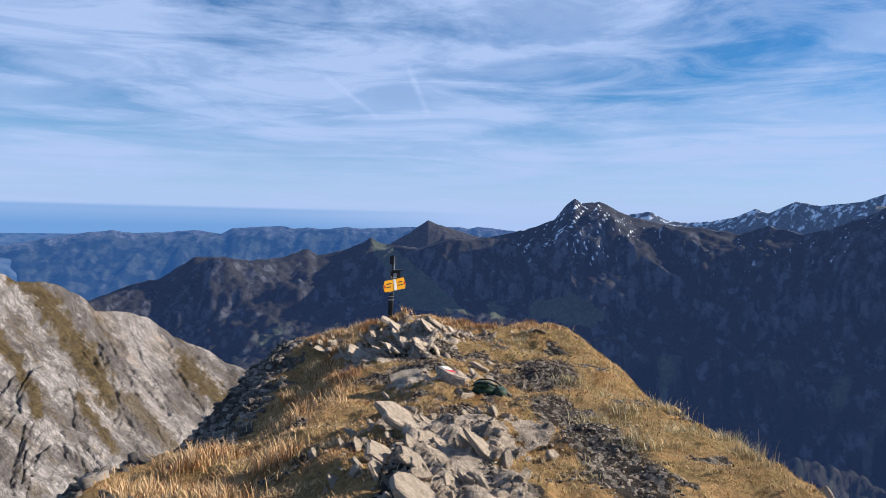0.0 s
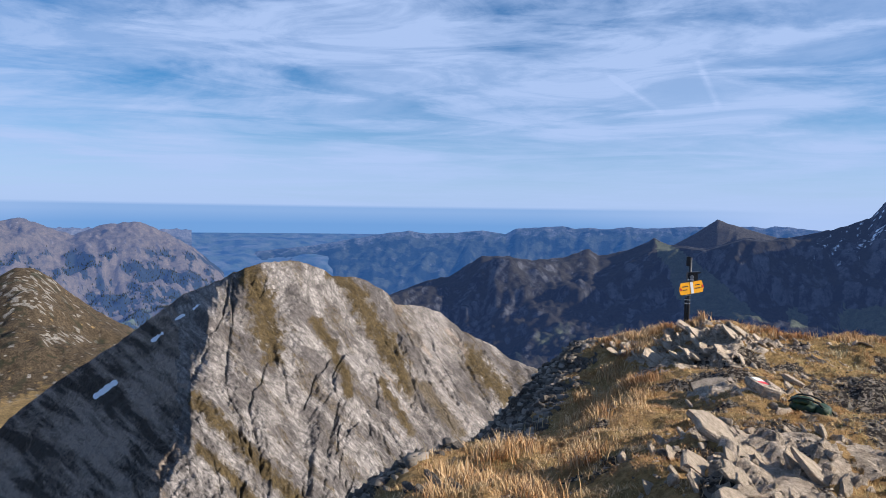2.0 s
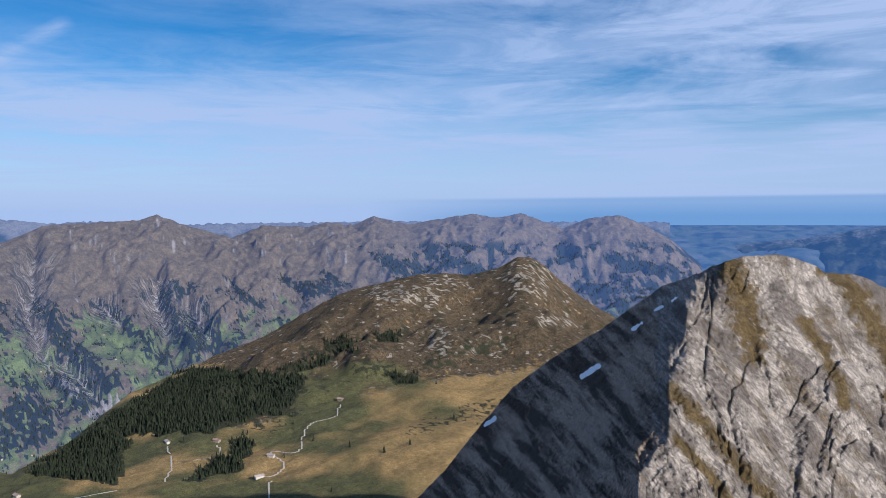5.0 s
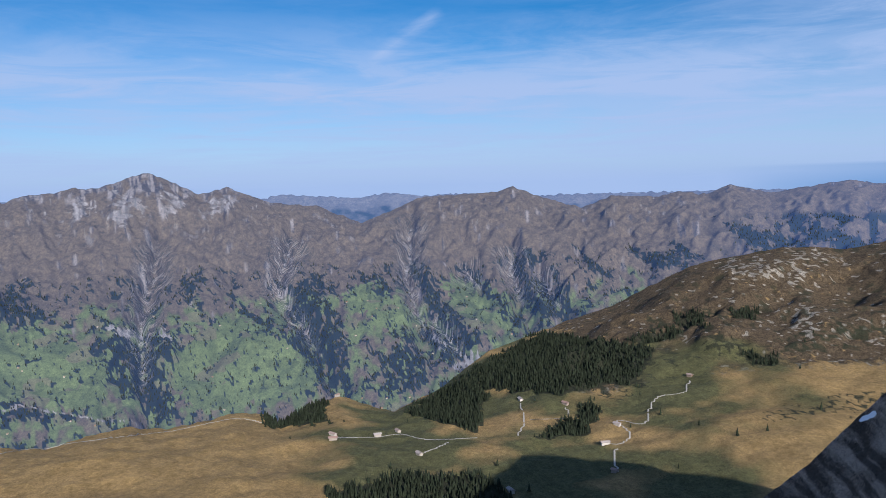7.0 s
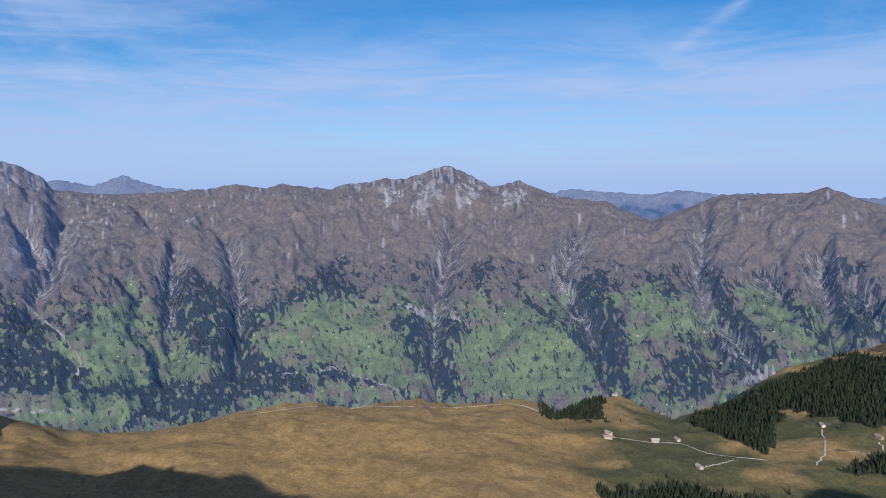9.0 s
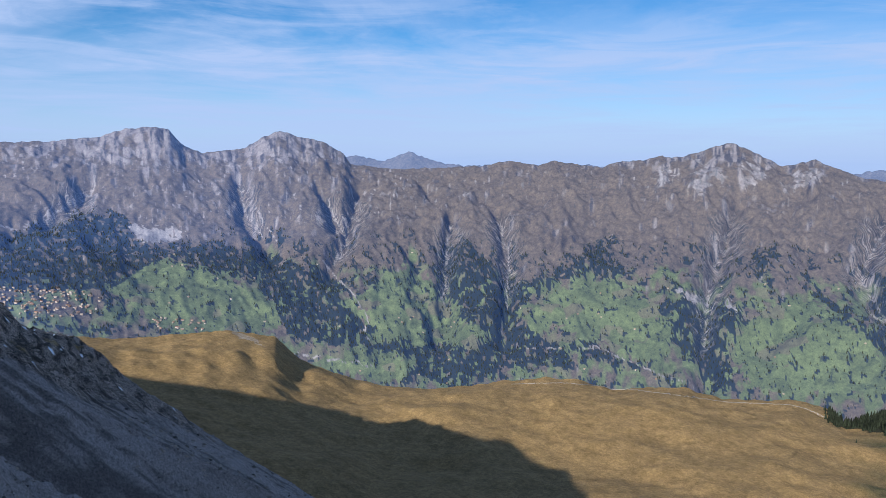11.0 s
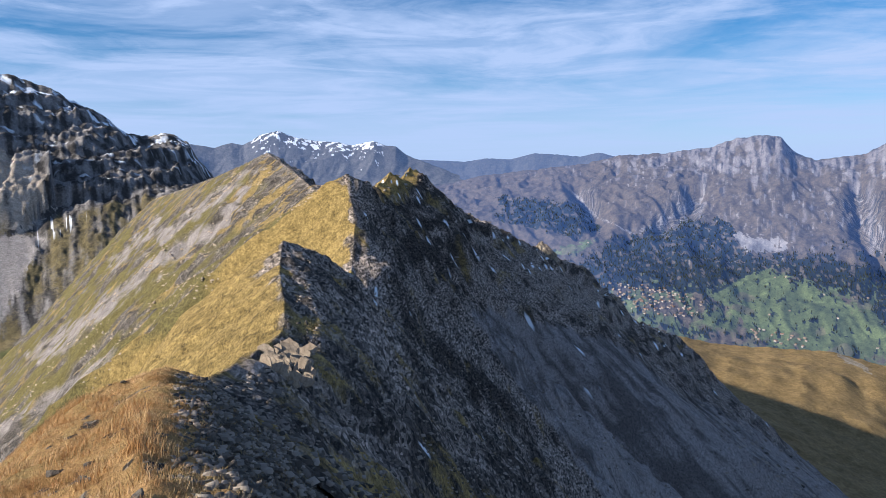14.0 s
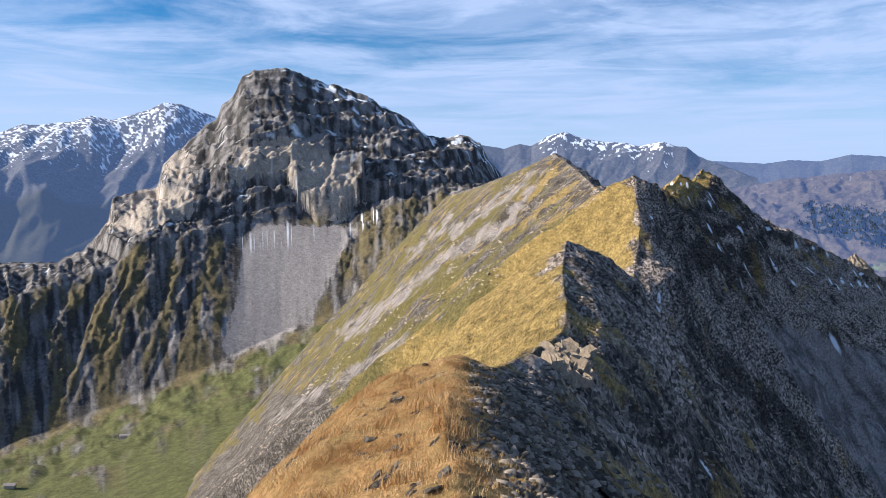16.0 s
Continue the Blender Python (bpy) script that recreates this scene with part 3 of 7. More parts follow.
sheet("backdrop_shaded_range", X, Y, Z, hillside("shaded_rock", (0.020, 0.020, 0.024), (0.12, 0.12, 0.13), (0.020, 0.019, 0.016), (0.036, 0.032, 0.026), (0.014, 0.022, 0.020), 5, 3, meadow=(0.12, 0.13, 0.08), tone=True, grain=(330, 110), haze_glow=((0.10, 0.18, 0.46), 0.125), crisp=0.3),
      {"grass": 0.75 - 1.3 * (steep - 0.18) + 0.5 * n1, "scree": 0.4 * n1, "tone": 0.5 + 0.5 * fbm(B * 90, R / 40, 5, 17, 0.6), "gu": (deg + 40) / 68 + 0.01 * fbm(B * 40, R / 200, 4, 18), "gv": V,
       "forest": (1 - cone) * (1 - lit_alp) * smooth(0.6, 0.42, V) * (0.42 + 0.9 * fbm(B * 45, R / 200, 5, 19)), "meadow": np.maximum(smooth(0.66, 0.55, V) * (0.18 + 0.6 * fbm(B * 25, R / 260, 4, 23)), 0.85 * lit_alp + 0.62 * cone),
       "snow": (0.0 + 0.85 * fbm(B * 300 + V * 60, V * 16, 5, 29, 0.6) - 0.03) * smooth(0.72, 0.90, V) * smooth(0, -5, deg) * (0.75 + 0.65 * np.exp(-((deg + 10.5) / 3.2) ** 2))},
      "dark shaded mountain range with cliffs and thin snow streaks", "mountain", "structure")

# the long sunlit ridge across the western valley
WALL = [(36.0, -6.0), (37.5, -4.56), (39.7, -2.63), (41.8, -1.35), (43.7, -0.63), (45.7, -0.86), (47.8, -1.61), (50.9, -0.48), (52.8, -0.79), (54.6, -0.47), (58.3, -1.03), (59.5, -1.24), (62.3, -0.57), (63.8, -1.24),
        (65.6, -1.0), (67.1, -1.34), (70.6, -1.21), (72.7, -2.05), (75.6, -1.21), (77.9, -0.29), (79.0, -0.69), (85.1, -0.95), (86.8, -1.76), (89.5, -2.75), (92.8, -1.35), (96.1, -1.03), (98.5, -0.11), (99.2, 0.24), (101.3, -0.24)]
WALL2 = [(102.8, 0.62), (104.3, 1.27), (105.0, 1.4), (106.9, 0.73), (108.7, 0.31), (109.4, 0.49), (110.7, 0.14), (112.5, 0.04), (113.7, -0.4), (117.3, 0.06), (118.4, -0.31), (120.8, 0.11), (122.0, -0.29), (125.5, -0.48), (128.8, -0.65), (131.3, -0.43),
         (132.6, -0.3), (133.1, 0.5), (134.6, 1.4), (136.4, 1.72), (137.7, 2.15), (139.0, 1.73), (140.3, 0.88), (143.3, 0.46), (144.6, 1.02), (145.6, 2.16), (146.3, 2.29), (148.4, 2.12), (150.1, 1.53), (153.0, 1.19), (156.6, 1.01), (159.0, 0.48), (162.8, 0.08), (166.5, -0.3), (169.6, -0.95), (175, -1.6), (184, -3)]
wl_crest = [(b, e, 4020) for b, e in WALL + WALL2]
wl_back = [(b, e - 5, 4250) for b, e in WALL + WALL2]
wl_mid = [(36, -8, 3550), (60, -6.2, 3450), (90, -6.8, 3400), (105, -6.6, 3400), (125, -6.0, 3400), (142, -5.2, 3350), (160, -4.5, 3350), (184, -5, 3350)]
wl_foot = [(36, -15, 2600), (75, -17.8, 2500), (100, -18.0, 2500), (120, -18.0, 2500), (135, -17.5, 2500), (150, -14.5, 2500), (165, -11.0, 2550), (184, -10, 2600)]
wl_bed = [(36, -22, 1900), (120, -21, 1900), (150, -18, 1900), (184, -16, 1900)]


# the ravines cut into the ridge, each from its mouth upwards: bearing, elevation
RAVINES = [
    [(105.7, -16.1), (105.9, -10.5), (104.1, -2.8)],
    [(91.4, -15.3), (96.1, -7.5), (94.5, -3.2)],
    [(84.6, -12.8), (86.1, -7.2), (85.6, -1.7)],
    [(81.7, -13.7), (84.5, -10.0)],
    [(76.6, -10.9), (78.1, -6.8), (78.0, -4.5)],
    [(80.2, -8.5), (82.1, -6.2)],
    [(120.6, -13.4), (120.4, -7.2), (121.5, -3.8)],
    [(134.1, -8.8), (133.0, -5.8), (134.8, -2.7)],
    [(125.5, -13.0), (125.3, -7.0), (124.8, -4.6)],
    [(74.0, -10.3), (76.1, -6.7)],
    [(155.6, -4.9), (153.1, -3.9), (150.8, -1.9)],
    [(138.5, -6.7), (140.3, -4.1), (140.9, -1.5)],
    [(134.4, -8.8), (133.1, -6.2), (132.1, -2.5)],
    [(158.0, -4.3), (159.7, -1.6)],
]


def ravine_fields(B, E):
    """How deep a point lies in a ravine, the bare thread of its bed, the reach of its ribs and the way across them."""
    deg = np.degrees(B)
    deep, ribs, reach, across, best = np.zeros(B.shape), np.zeros(B.shape), np.zeros(B.shape), np.zeros(B.shape), np.full(B.shape, 99.0)
    wob = 0.25 * fbm(deg / 1.1, E / 1.1, 4, 77)
    for k, line in enumerate(RAVINES):
        d, t = near_line(deg + wob, E + 0.6 * wob, line)
        deep = np.maximum(deep, np.exp(-(d / (0.55 + 0.35 * (1 - t))) ** 2))
        ribs = np.maximum(ribs, 0.9 * np.exp(-(d / 0.09) ** 2) * smooth(0.1, 0.2, t) * smooth(1.0, 0.8, t))
        reach = np.maximum(reach, np.exp(-(d / (0.5 + 1.3 * t)) ** 2) * smooth(0.05, 0.35, t) * smooth(1.03, 0.85, t))
        across = np.where(d < best, (E - 1.5 * d + 30 + 3.1 * (k % 5)) / 60, across)
        best = np.minimum(best, d)
    return deep, ribs, reach, across


def wall_spurs(B, V):
    """Ribs of the ridge: 1 on a spur's back, less in the gullies; then fine gullies that run together downhill."""
    a = B * 3400
    deg = np.degrees(B)
    skew = a / 430 + (V - 0.6) * 1.5 * smooth(118, 88, deg) - 0.9 * (V - 0.6) * smooth(118, 138, deg) + 0.45 * fbm(a / 420, V * 4, 4, 2)
    rid = ridged(skew, V * 2.6, 4, 205, 0.45)
    hi = ridged(skew * 6.0 + 0.4 * fbm(a / 120, V * 5, 3, 12), V * 2.0, 3, 211)
    lo = ridged(skew * 2.6 + 0.4 * fbm(a / 160, V * 4, 3, 14), V * 1.4, 3, 221)
    k = smooth(0.60, 0.84, V)
    return rid, lo * (1 - k) + hi * k


def wall_relief(B, R, V, X, Y, Z):
    a = B * 3400
    env = smooth(0.27, 0.50, V) * smooth(1.0, 0.86, V)
    rid, gul = wall_spurs(B, V)
    deep, ribs, reach, across = ravine_fields(B, elevation(X, Y, Z))
    out = (85 - 35 * smooth(128, 142, np.degrees(B))) * (rid - 0.2) * env + (15 - 5 * smooth(128, 142, np.degrees(B))) * (gul - 0.3) * smooth(0.3, 0.5, V) * smooth(1.0, 0.95, V) + 5 * fbm(a / 40, R / 40, 5, 9) * smooth(0.2, 0.4, V) * smooth(1.0, 0.95, V)
    comb = ridged(across * 190, np.degrees(B) / 1.5, 2, 91)
    out = out - (75 * deep - 14 * (comb - 0.3) * reach) * smooth(1.0, 0.9, V)
    wx, wy = a + 60 * fbm(a / 240, R / 240, 3, 93), R + 60 * fbm(a / 240 + 5, R / 240, 3, 95)
    out = out + 26 * (ridged(wx / 120, wy / 260, 5, 94, 0.5) - 0.35) * smooth(0.5, 0.66, V) * smooth(1.0, 0.95, V)
    castle = smooth(140.6, 142, np.degrees(B)) * smooth(147.5, 146.4, np.degrees(B)) * smooth(0.87, 0.91, V) * smooth(1.0, 0.97, V)
    out = out + castle * (16 * (ridged(a / 15, V * 6, 3, 17, 0.6) - 0.2) + 12)
    return out + (4 * fbm(a / 60, V * 7, 5, 15, 0.6) + 7 * (ridged(a / 55, V * 3, 3, 16) - 0.5)) * smooth(0.92, 1, V) * (V <= 1.01)


X, Y, Z, B, R, V = loft(36, 184, 0.13, [wl_bed, wl_foot, wl_mid, wl_crest, wl_back], [4, 84, 108, 3], wall_relief)
WALLGRID = (X, Y, Z)
deg, el = np.degrees(B), elevation(X, Y, Z)
steep = slope_of(X, Y, Z)
a = B * 3400
rid, gul = wall_spurs(B, V)
deep, ribs, reach, across = ravine_fields(B, el)
line = el + 1.1 * fbm(a / 300, V * 2, 4, 51)
wob = 0.6 * fbm(deg / 0.9, el / 0.6, 6, 87, 0.72)
# the woods of the valley side, by stretches from north to south: outlines of (bearing, elevation)
WOODS_NORTH = [[(73.5, -4.7), (71.5, -6.4), (70.2, -7.3), (71.9, -7.0)], [(69.4, -5.2), (66.5, -5.6), (65.7, -4.8), (64.2, -5.6), (66.1, -6.8), (68.6, -6.0)], [(63.0, -3.1), (58.2, -4.4), (56.8, -5.1), (60.4, -5.4)], [(57.5, -3.6), (52.5, -4.5), (52.5, -5.3), (56.8, -5.1)],
               [(82.6, -6.2), (80.5, -6.7), (79.2, -8.5), (77.1, -11.1), (78.8, -11.1), (80.5, -8.9)], [(78.3, -5.9), (77.0, -5.1), (75.0, -5.5), (77.0, -6.8), (75.7, -8.1), (74.1, -10.2), (75.8, -10.9), (77.5, -8.5)], [(75.7, -7.7), (73.2, -9.4), (73.6, -10.2), (75.1, -9.4)]]
WOODS_MID = [[(89.6, -6.9), (87.9, -6.9), (87.5, -8.7), (83.7, -11.4), (81.5, -12.3), (82.0, -13.6), (83.3, -13.9), (84.6, -11.8), (87.2, -11.7), (88.8, -9.0)], [(89.0, -12.9), (86.3, -12.1), (84.6, -13.5), (85.1, -15.6), (87.8, -15.5)], [(85.2, -5.7), (84.0, -6.6), (83.6, -8.8), (81.4, -10.6), (80.6, -12.3), (81.9, -12.7), (84.9, -8.8), (86.1, -6.6)],
             [(99.8, -8.4), (97.8, -9.2), (95.4, -10.8), (94.8, -8.7), (95.6, -7.4), (93.9, -6.7), (92.4, -6.5), (92.7, -8.0), (91.5, -9.8), (91.3, -11.5), (90.8, -14.9), (87.8, -15.5), (93.4, -15.1), (94.2, -12.6), (97.8, -9.8)]]
WOODS_RAVINE = [[(110.2, -11.4), (108.0, -10.1), (108.2, -8.5), (107.0, -9.8), (105.8, -11.1), (103.8, -9.3), (103.5, -11.4), (104.4, -14.1), (103.4, -16.2), (105.4, -16.3), (106.4, -14.2), (108.5, -12.8)], [(102.8, -6.5), (101.6, -5.8), (101.7, -7.4), (103.3, -8.1)], [(112.6, -11.8), (110.6, -12.3), (110.5, -12.7), (112.5, -12.6)], [(111.5, -10.2), (110.5, -10.6), (110.9, -11.1), (111.6, -10.8)],
                [(103.5, -11.0), (101.5, -11.1), (101.8, -11.7), (103.5, -11.8)], [(98.8, -12.8), (96.7, -13.4), (96.0, -14.9), (97.3, -15.2)], [(98.6, -9.9), (97.0, -9.9), (96.9, -11.5), (98.3, -11.0)]]
WOODS_BASIN = [[(125.7, -6.2), (123.6, -6.0), (120.2, -9.5), (120.7, -10.9), (117.4, -13.6), (115.5, -13.9), (115.4, -15.4), (120.0, -15.7), (124.5, -17.3), (129.0, -14.8), (132.3, -13.9), (136.3, -13.7), (136.2, -11.0), (134.2, -12.1), (132.6, -12.7), (128.9, -12.3), (124.7, -11.7), (124.3, -11.1), (129.6, -10.7), (130.6, -9.0), (128.4, -8.6), (126.2, -9.4)],
               [(120.3, -9.7), (117.3, -8.6), (114.8, -7.0), (112.2, -5.5), (113.1, -7.4), (118.2, -9.8), (120.3, -12.2)], [(114.3, -7.6), (112.2, -7.4), (111.4, -8.3), (113.5, -8.9)], [(112.7, -11.9), (110.3, -12.0), (110.5, -12.5), (112.5, -12.5)]]
WOODS_SOUTH = [[(159.7, -7.7), (157.5, -5.6), (151.8, -4.0), (148.8, -3.6), (147.9, -6.2), (142.3, -6.2), (138.1, -7.1), (134.0, -9.1), (132.8, -11.5), (138.1, -9.2), (144.9, -7.7), (147.5, -7.9), (149.7, -9.2), (158.0, -8.6)], [(165.0, -2.0), (159.5, -2.5), (157.9, -4.3), (159.6, -5.1), (165.8, -3.6)],
               [(139.8, -9.2), (137.7, -8.7), (132.8, -11.5), (130.4, -12.9), (133.9, -14.0), (137.2, -13.3)], [(132.0, -13.0), (128.8, -13.6), (124.5, -13.6), (132.7, -14.7)], [(146.2, -9.2), (144.0, -8.6), (143.0, -9.2), (144.0, -10.5), (145.8, -10.5)], [(142.3, -10.5), (141.0, -10.3), (140.6, -11.3), (141.9, -11.6)]]
WOODS_FLOOR = [[(155.4, -10.8), (151.1, -11.8), (145.8, -12.7), (152.8, -11.8)], [(126.9, -15.0), (123.7, -14.3), (120.5, -12.8), (120.3, -15.7), (123.6, -16.7), (129.9, -16.9)], [(114.9, -13.3), (111.0, -14.7), (109.3, -15.2), (111.5, -15.5), (115.3, -14.3)], [(136.0, -7.5), (134.1, -8.8), (132.4, -10.1), (136.2, -10.6)]]
MEADOWS = [[(150.1, -9.2), (146.6, -7.1), (143.2, -7.9), (138.1, -10.8), (138.1, -12.5), (145.3, -12.5)], [(132.4, -10.6), (129.0, -8.1), (126.4, -9.5), (121.7, -13.7), (130.4, -13.3)], [(136.4, -14.1), (132.3, -14.7), (127.7, -15.1), (128.7, -16.8), (133.9, -16.0)], [(161.3, -5.9), (157.9, -5.2), (159.7, -6.4)],
           [(131.2, -13.3), (127.0, -11.5), (124.3, -11.9), (121.6, -14.2), (127.9, -14.0)], [(135.7, -14.5), (132.3, -14.3), (128.3, -15.1), (128.7, -16.2), (134.4, -15.6)]]
MEADOWS_MID = [[(119.9, -11.4), (114.8, -9.1), (111.4, -8.7), (107.9, -11.8), (108.8, -15.2), (116.6, -12.4)], [(103.5, -11.8), (100.0, -9.2), (95.7, -10.9), (93.1, -14.5), (100.0, -16.0), (103.1, -15.6)], [(91.5, -8.2), (89.1, -7.3), (83.8, -11.1), (87.4, -11.4)], [(83.6, -7.1), (79.8, -8.1), (77.3, -11.4), (81.2, -10.9)]]
SCARS = [[(148.8, -4.5), (144.5, -5.2), (145.8, -5.8), (147.5, -6.0)], [(107.7, -9.1), (106.6, -9.6), (105.4, -10.4), (106.1, -10.5), (107.4, -9.8)], [(84.3, -11.4), (83.5, -11.8), (83.7, -12.9)], [(82.9, -14.0), (81.5, -12.7), (80.4, -12.9), (82.2, -14.4)], [(104.6, -10.0), (103.8, -9.7), (104.2, -10.5)]]
FANS = [[(106.4, 0.1), (104.8, -0.6), (106.5, -2.5), (107.4, -1.7)], [(103.5, 0.1), (102.2, -0.6), (103.9, -2.1)], [(109.2, -0.3), (108.3, -0.6), (109.6, -2.2), (110.4, -2.0)], [(99.5, -0.2), (98.6, -0.6), (100.8, -2.2), (101.4, -1.9)]]
STREAMS = [[(134.9, -7.4), (134.0, -8.6), (132.4, -10.2), (131.4, -12.0), (131.5, -13.4)], [(159.9, -1.7), (158.3, -3.4), (155.3, -4.8)], [(150.0, -1.9), (152.7, -3.5), (155.3, -4.8)], [(138.1, -6.2), (138.6, -5.4), (139.8, -3.3)], [(133.0, -6.2), (133.7, -7.7), (134.6, -8.5)],
           [(119.0, -14.1), (113.5, -13.9), (108.6, -15.6), (106.5, -16.0)], [(148.9, -13.3), (140.0, -13.9), (131.0, -15.6)]]
woods, green, scars, streams = np.zeros(X.shape), np.zeros(X.shape), np.zeros(X.shape), np.zeros(X.shape)
for outline in WOODS_NORTH + WOODS_MID + WOODS_RAVINE + WOODS_BASIN + WOODS_SOUTH + WOODS_FLOOR:
    woods = np.maximum(woods, 1.0 * inside(deg + wob, el + 0.7 * wob, outline))
for outline in MEADOWS + MEADOWS_MID:
    green = np.maximum(green, 1.0 * inside(deg - wob, el + 0.8 * wob, outline))
for outline in SCARS:
    scars = np.maximum(scars, 1.0 * inside(deg + wob, el + 0.6 * wob, outline))
for outline in FANS:
    scars = np.maximum(scars, 0.62 * inside(deg + wob, el + 0.6 * wob, outline))
for way in STREAMS:
    d, _ = near_line(deg + 0.3 * wob, el + 0.3 * wob, way)
    streams = np.maximum(streams, smooth(0.09, 0.03, d))
clump = smooth(0.30, 0.42, fbm(a / 48, R / 62, 6, 41, 0.72) + 0.18 * fbm(a / 420, R / 420, 3, 43)) * smooth(-5.2, -6.6, line)
thin = smooth(0.50, 0.56, fbm(a / 30, R / 40, 5, 44, 0.7)) * smooth(-6, -7.5, line)
woods = np.where(green > 0.5, np.maximum(0.55 * (woods > 0.5) * (clump > 0.3), 0.85 * thin), np.maximum(woods, 0.9 * clump))
woods = woods * smooth(-0.42, -0.28, fbm(a / 26, R / 34, 4, 46, 0.65))
woods = woods * (1 - 0.9 * ribs) * (1 - scars) * (1 - streams)
woods = np.maximum(woods, 0.8 * smooth(70, 56, deg) * smooth(-0.1, 0.2, fbm(a / 75, R / 90, 6, 90, 0.65)) * smooth(-1.8, -3.2, el))
green = np.maximum(1.0 * green, smooth(-6.2, -9.4, line + 0.6 * fbm(a / 90, R / 120, 4, 85)) * (0.55 + 0.6 * fbm(a / 70, R / 100, 5, 83, 0.6)))
south = smooth(128, 142, deg)
# haze glow on this ridge too; the far field strengthens it at both ends
sheet("backdrop_valley_ridge", X, Y, Z, hillside("valley_ridge", (0.055, 0.052, 0.056), (0.23, 0.212, 0.212), (0.058, 0.050, 0.041), (0.135, 0.108, 0.078), (0.018, 0.027, 0.025), 4.5, 3, meadow=(0.125, 0.160, 0.064), gravel=(0.23, 0.22, 0.225), tone=True, grain=(1500, 60), haze_glow=((0.115, 0.235, 0.62), 0.15), comb=(560, 150), plots=70, crisp=0.38),
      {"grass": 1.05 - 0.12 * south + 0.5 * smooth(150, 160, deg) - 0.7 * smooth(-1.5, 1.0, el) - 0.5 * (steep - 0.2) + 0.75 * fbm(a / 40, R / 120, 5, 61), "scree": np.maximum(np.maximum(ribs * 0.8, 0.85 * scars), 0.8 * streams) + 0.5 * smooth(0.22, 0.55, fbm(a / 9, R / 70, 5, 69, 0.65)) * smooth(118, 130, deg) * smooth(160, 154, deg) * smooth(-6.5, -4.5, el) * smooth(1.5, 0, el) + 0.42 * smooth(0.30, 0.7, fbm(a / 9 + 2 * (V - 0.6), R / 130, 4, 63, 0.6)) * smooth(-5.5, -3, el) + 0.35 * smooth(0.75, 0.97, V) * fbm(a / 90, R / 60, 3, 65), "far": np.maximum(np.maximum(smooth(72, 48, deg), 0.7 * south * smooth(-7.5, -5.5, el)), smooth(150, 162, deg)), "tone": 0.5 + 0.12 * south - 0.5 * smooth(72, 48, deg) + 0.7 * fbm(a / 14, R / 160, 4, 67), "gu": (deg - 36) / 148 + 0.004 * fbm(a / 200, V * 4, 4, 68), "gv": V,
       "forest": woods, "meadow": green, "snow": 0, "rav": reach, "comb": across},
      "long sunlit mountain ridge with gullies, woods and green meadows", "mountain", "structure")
WALLV, WALLGREEN, WALLWOODS = V, green, woods
trees = scatter(WALLGRID, np.clip((woods - 0.4) * 3, 0, 1) * (R < 3900) + 0.014 * (green > 0.5) * (R < 3700), 36000, 7)
rng = np.random.default_rng(8)
conifers("forest_valley", trees, rng.uniform(6, 12, len(trees)), needle_material("far_needles", (0.036, 0.046, 0.042)), "dark conifer woods covering the valley slopes", "forest", 4)

# the pasture hill, the pass meadows and the hollow between
PASTURE = [(36, -13), (40.6, -10.37), (43.7, -8.43), (45.5, -7.4), (47.7, -5.85), (49.1, -4.52), (50.2, -3.83), (51.2, -3.76), (52.7, -4.64), (54.9, -5.18), (56.8, -4.99), (58.8, -5.08), (62.8, -5.91), (64.9, -6.46), (67.0, -7.52), (70.5, -9.43), (73.6, -10.46), (75.8, -11.28), (80.2, -12.9), (84, -15.6), (87.6, -17.1),
           (89.3, -16.55), (91.8, -15.7), (93.9, -16.23), (96.3, -17.3), (97.4, -16.57), (99.5, -16.26), (101.7, -16.55), (104.4, -16.81), (107.1, -16.3), (109.7, -16.49), (112.4, -16.9), (114.9, -16.29), (117.5, -16.3), (120.4, -16.59), (123.7, -17.09), (126.9, -17.34), (130.6, -17.01), (134.4, -15.9), (136.6, -14.9), (138.5, -13.14), (142.1, -12.5), (147.3, -12.63), (149.9, -12.54), (155.4, -11.67), (162, -11.5)]
ps_crest = [(b, e, float(np.interp(b, [36, 75, 84, 90, 110, 140, 162], [1180, 1120, 980, 860, 760, 720, 640]))) for b, e in PASTURE]
ps_back = [(b, e - 9, r * 1.25) for b, e, r in ps_crest]
ps_mid = [(36, -14, 820), (45.4, -10.9, 900), (51.1, -12.17, 880), (56.8, -13.12, 860), (62.9, -13.98, 840), (67.1, -14.71, 820), (71.5, -15.6, 800), (80, -17.4, 760), (90, -18.2, 700), (100, -18.6, 640), (120, -19.2, 600), (135, -18.6, 560), (145, -16.5, 540), (162, -14.5, 520)]
ps_foot = [(36, -25, 450), (60, -23.0, 510), (75, -23.5, 530), (90, -25, 480), (110, -27, 400), (130, -27, 380), (145, -24, 380), (162, -22, 380)]
ps_bed = [(36, -48, 190), (162, -48, 190)]


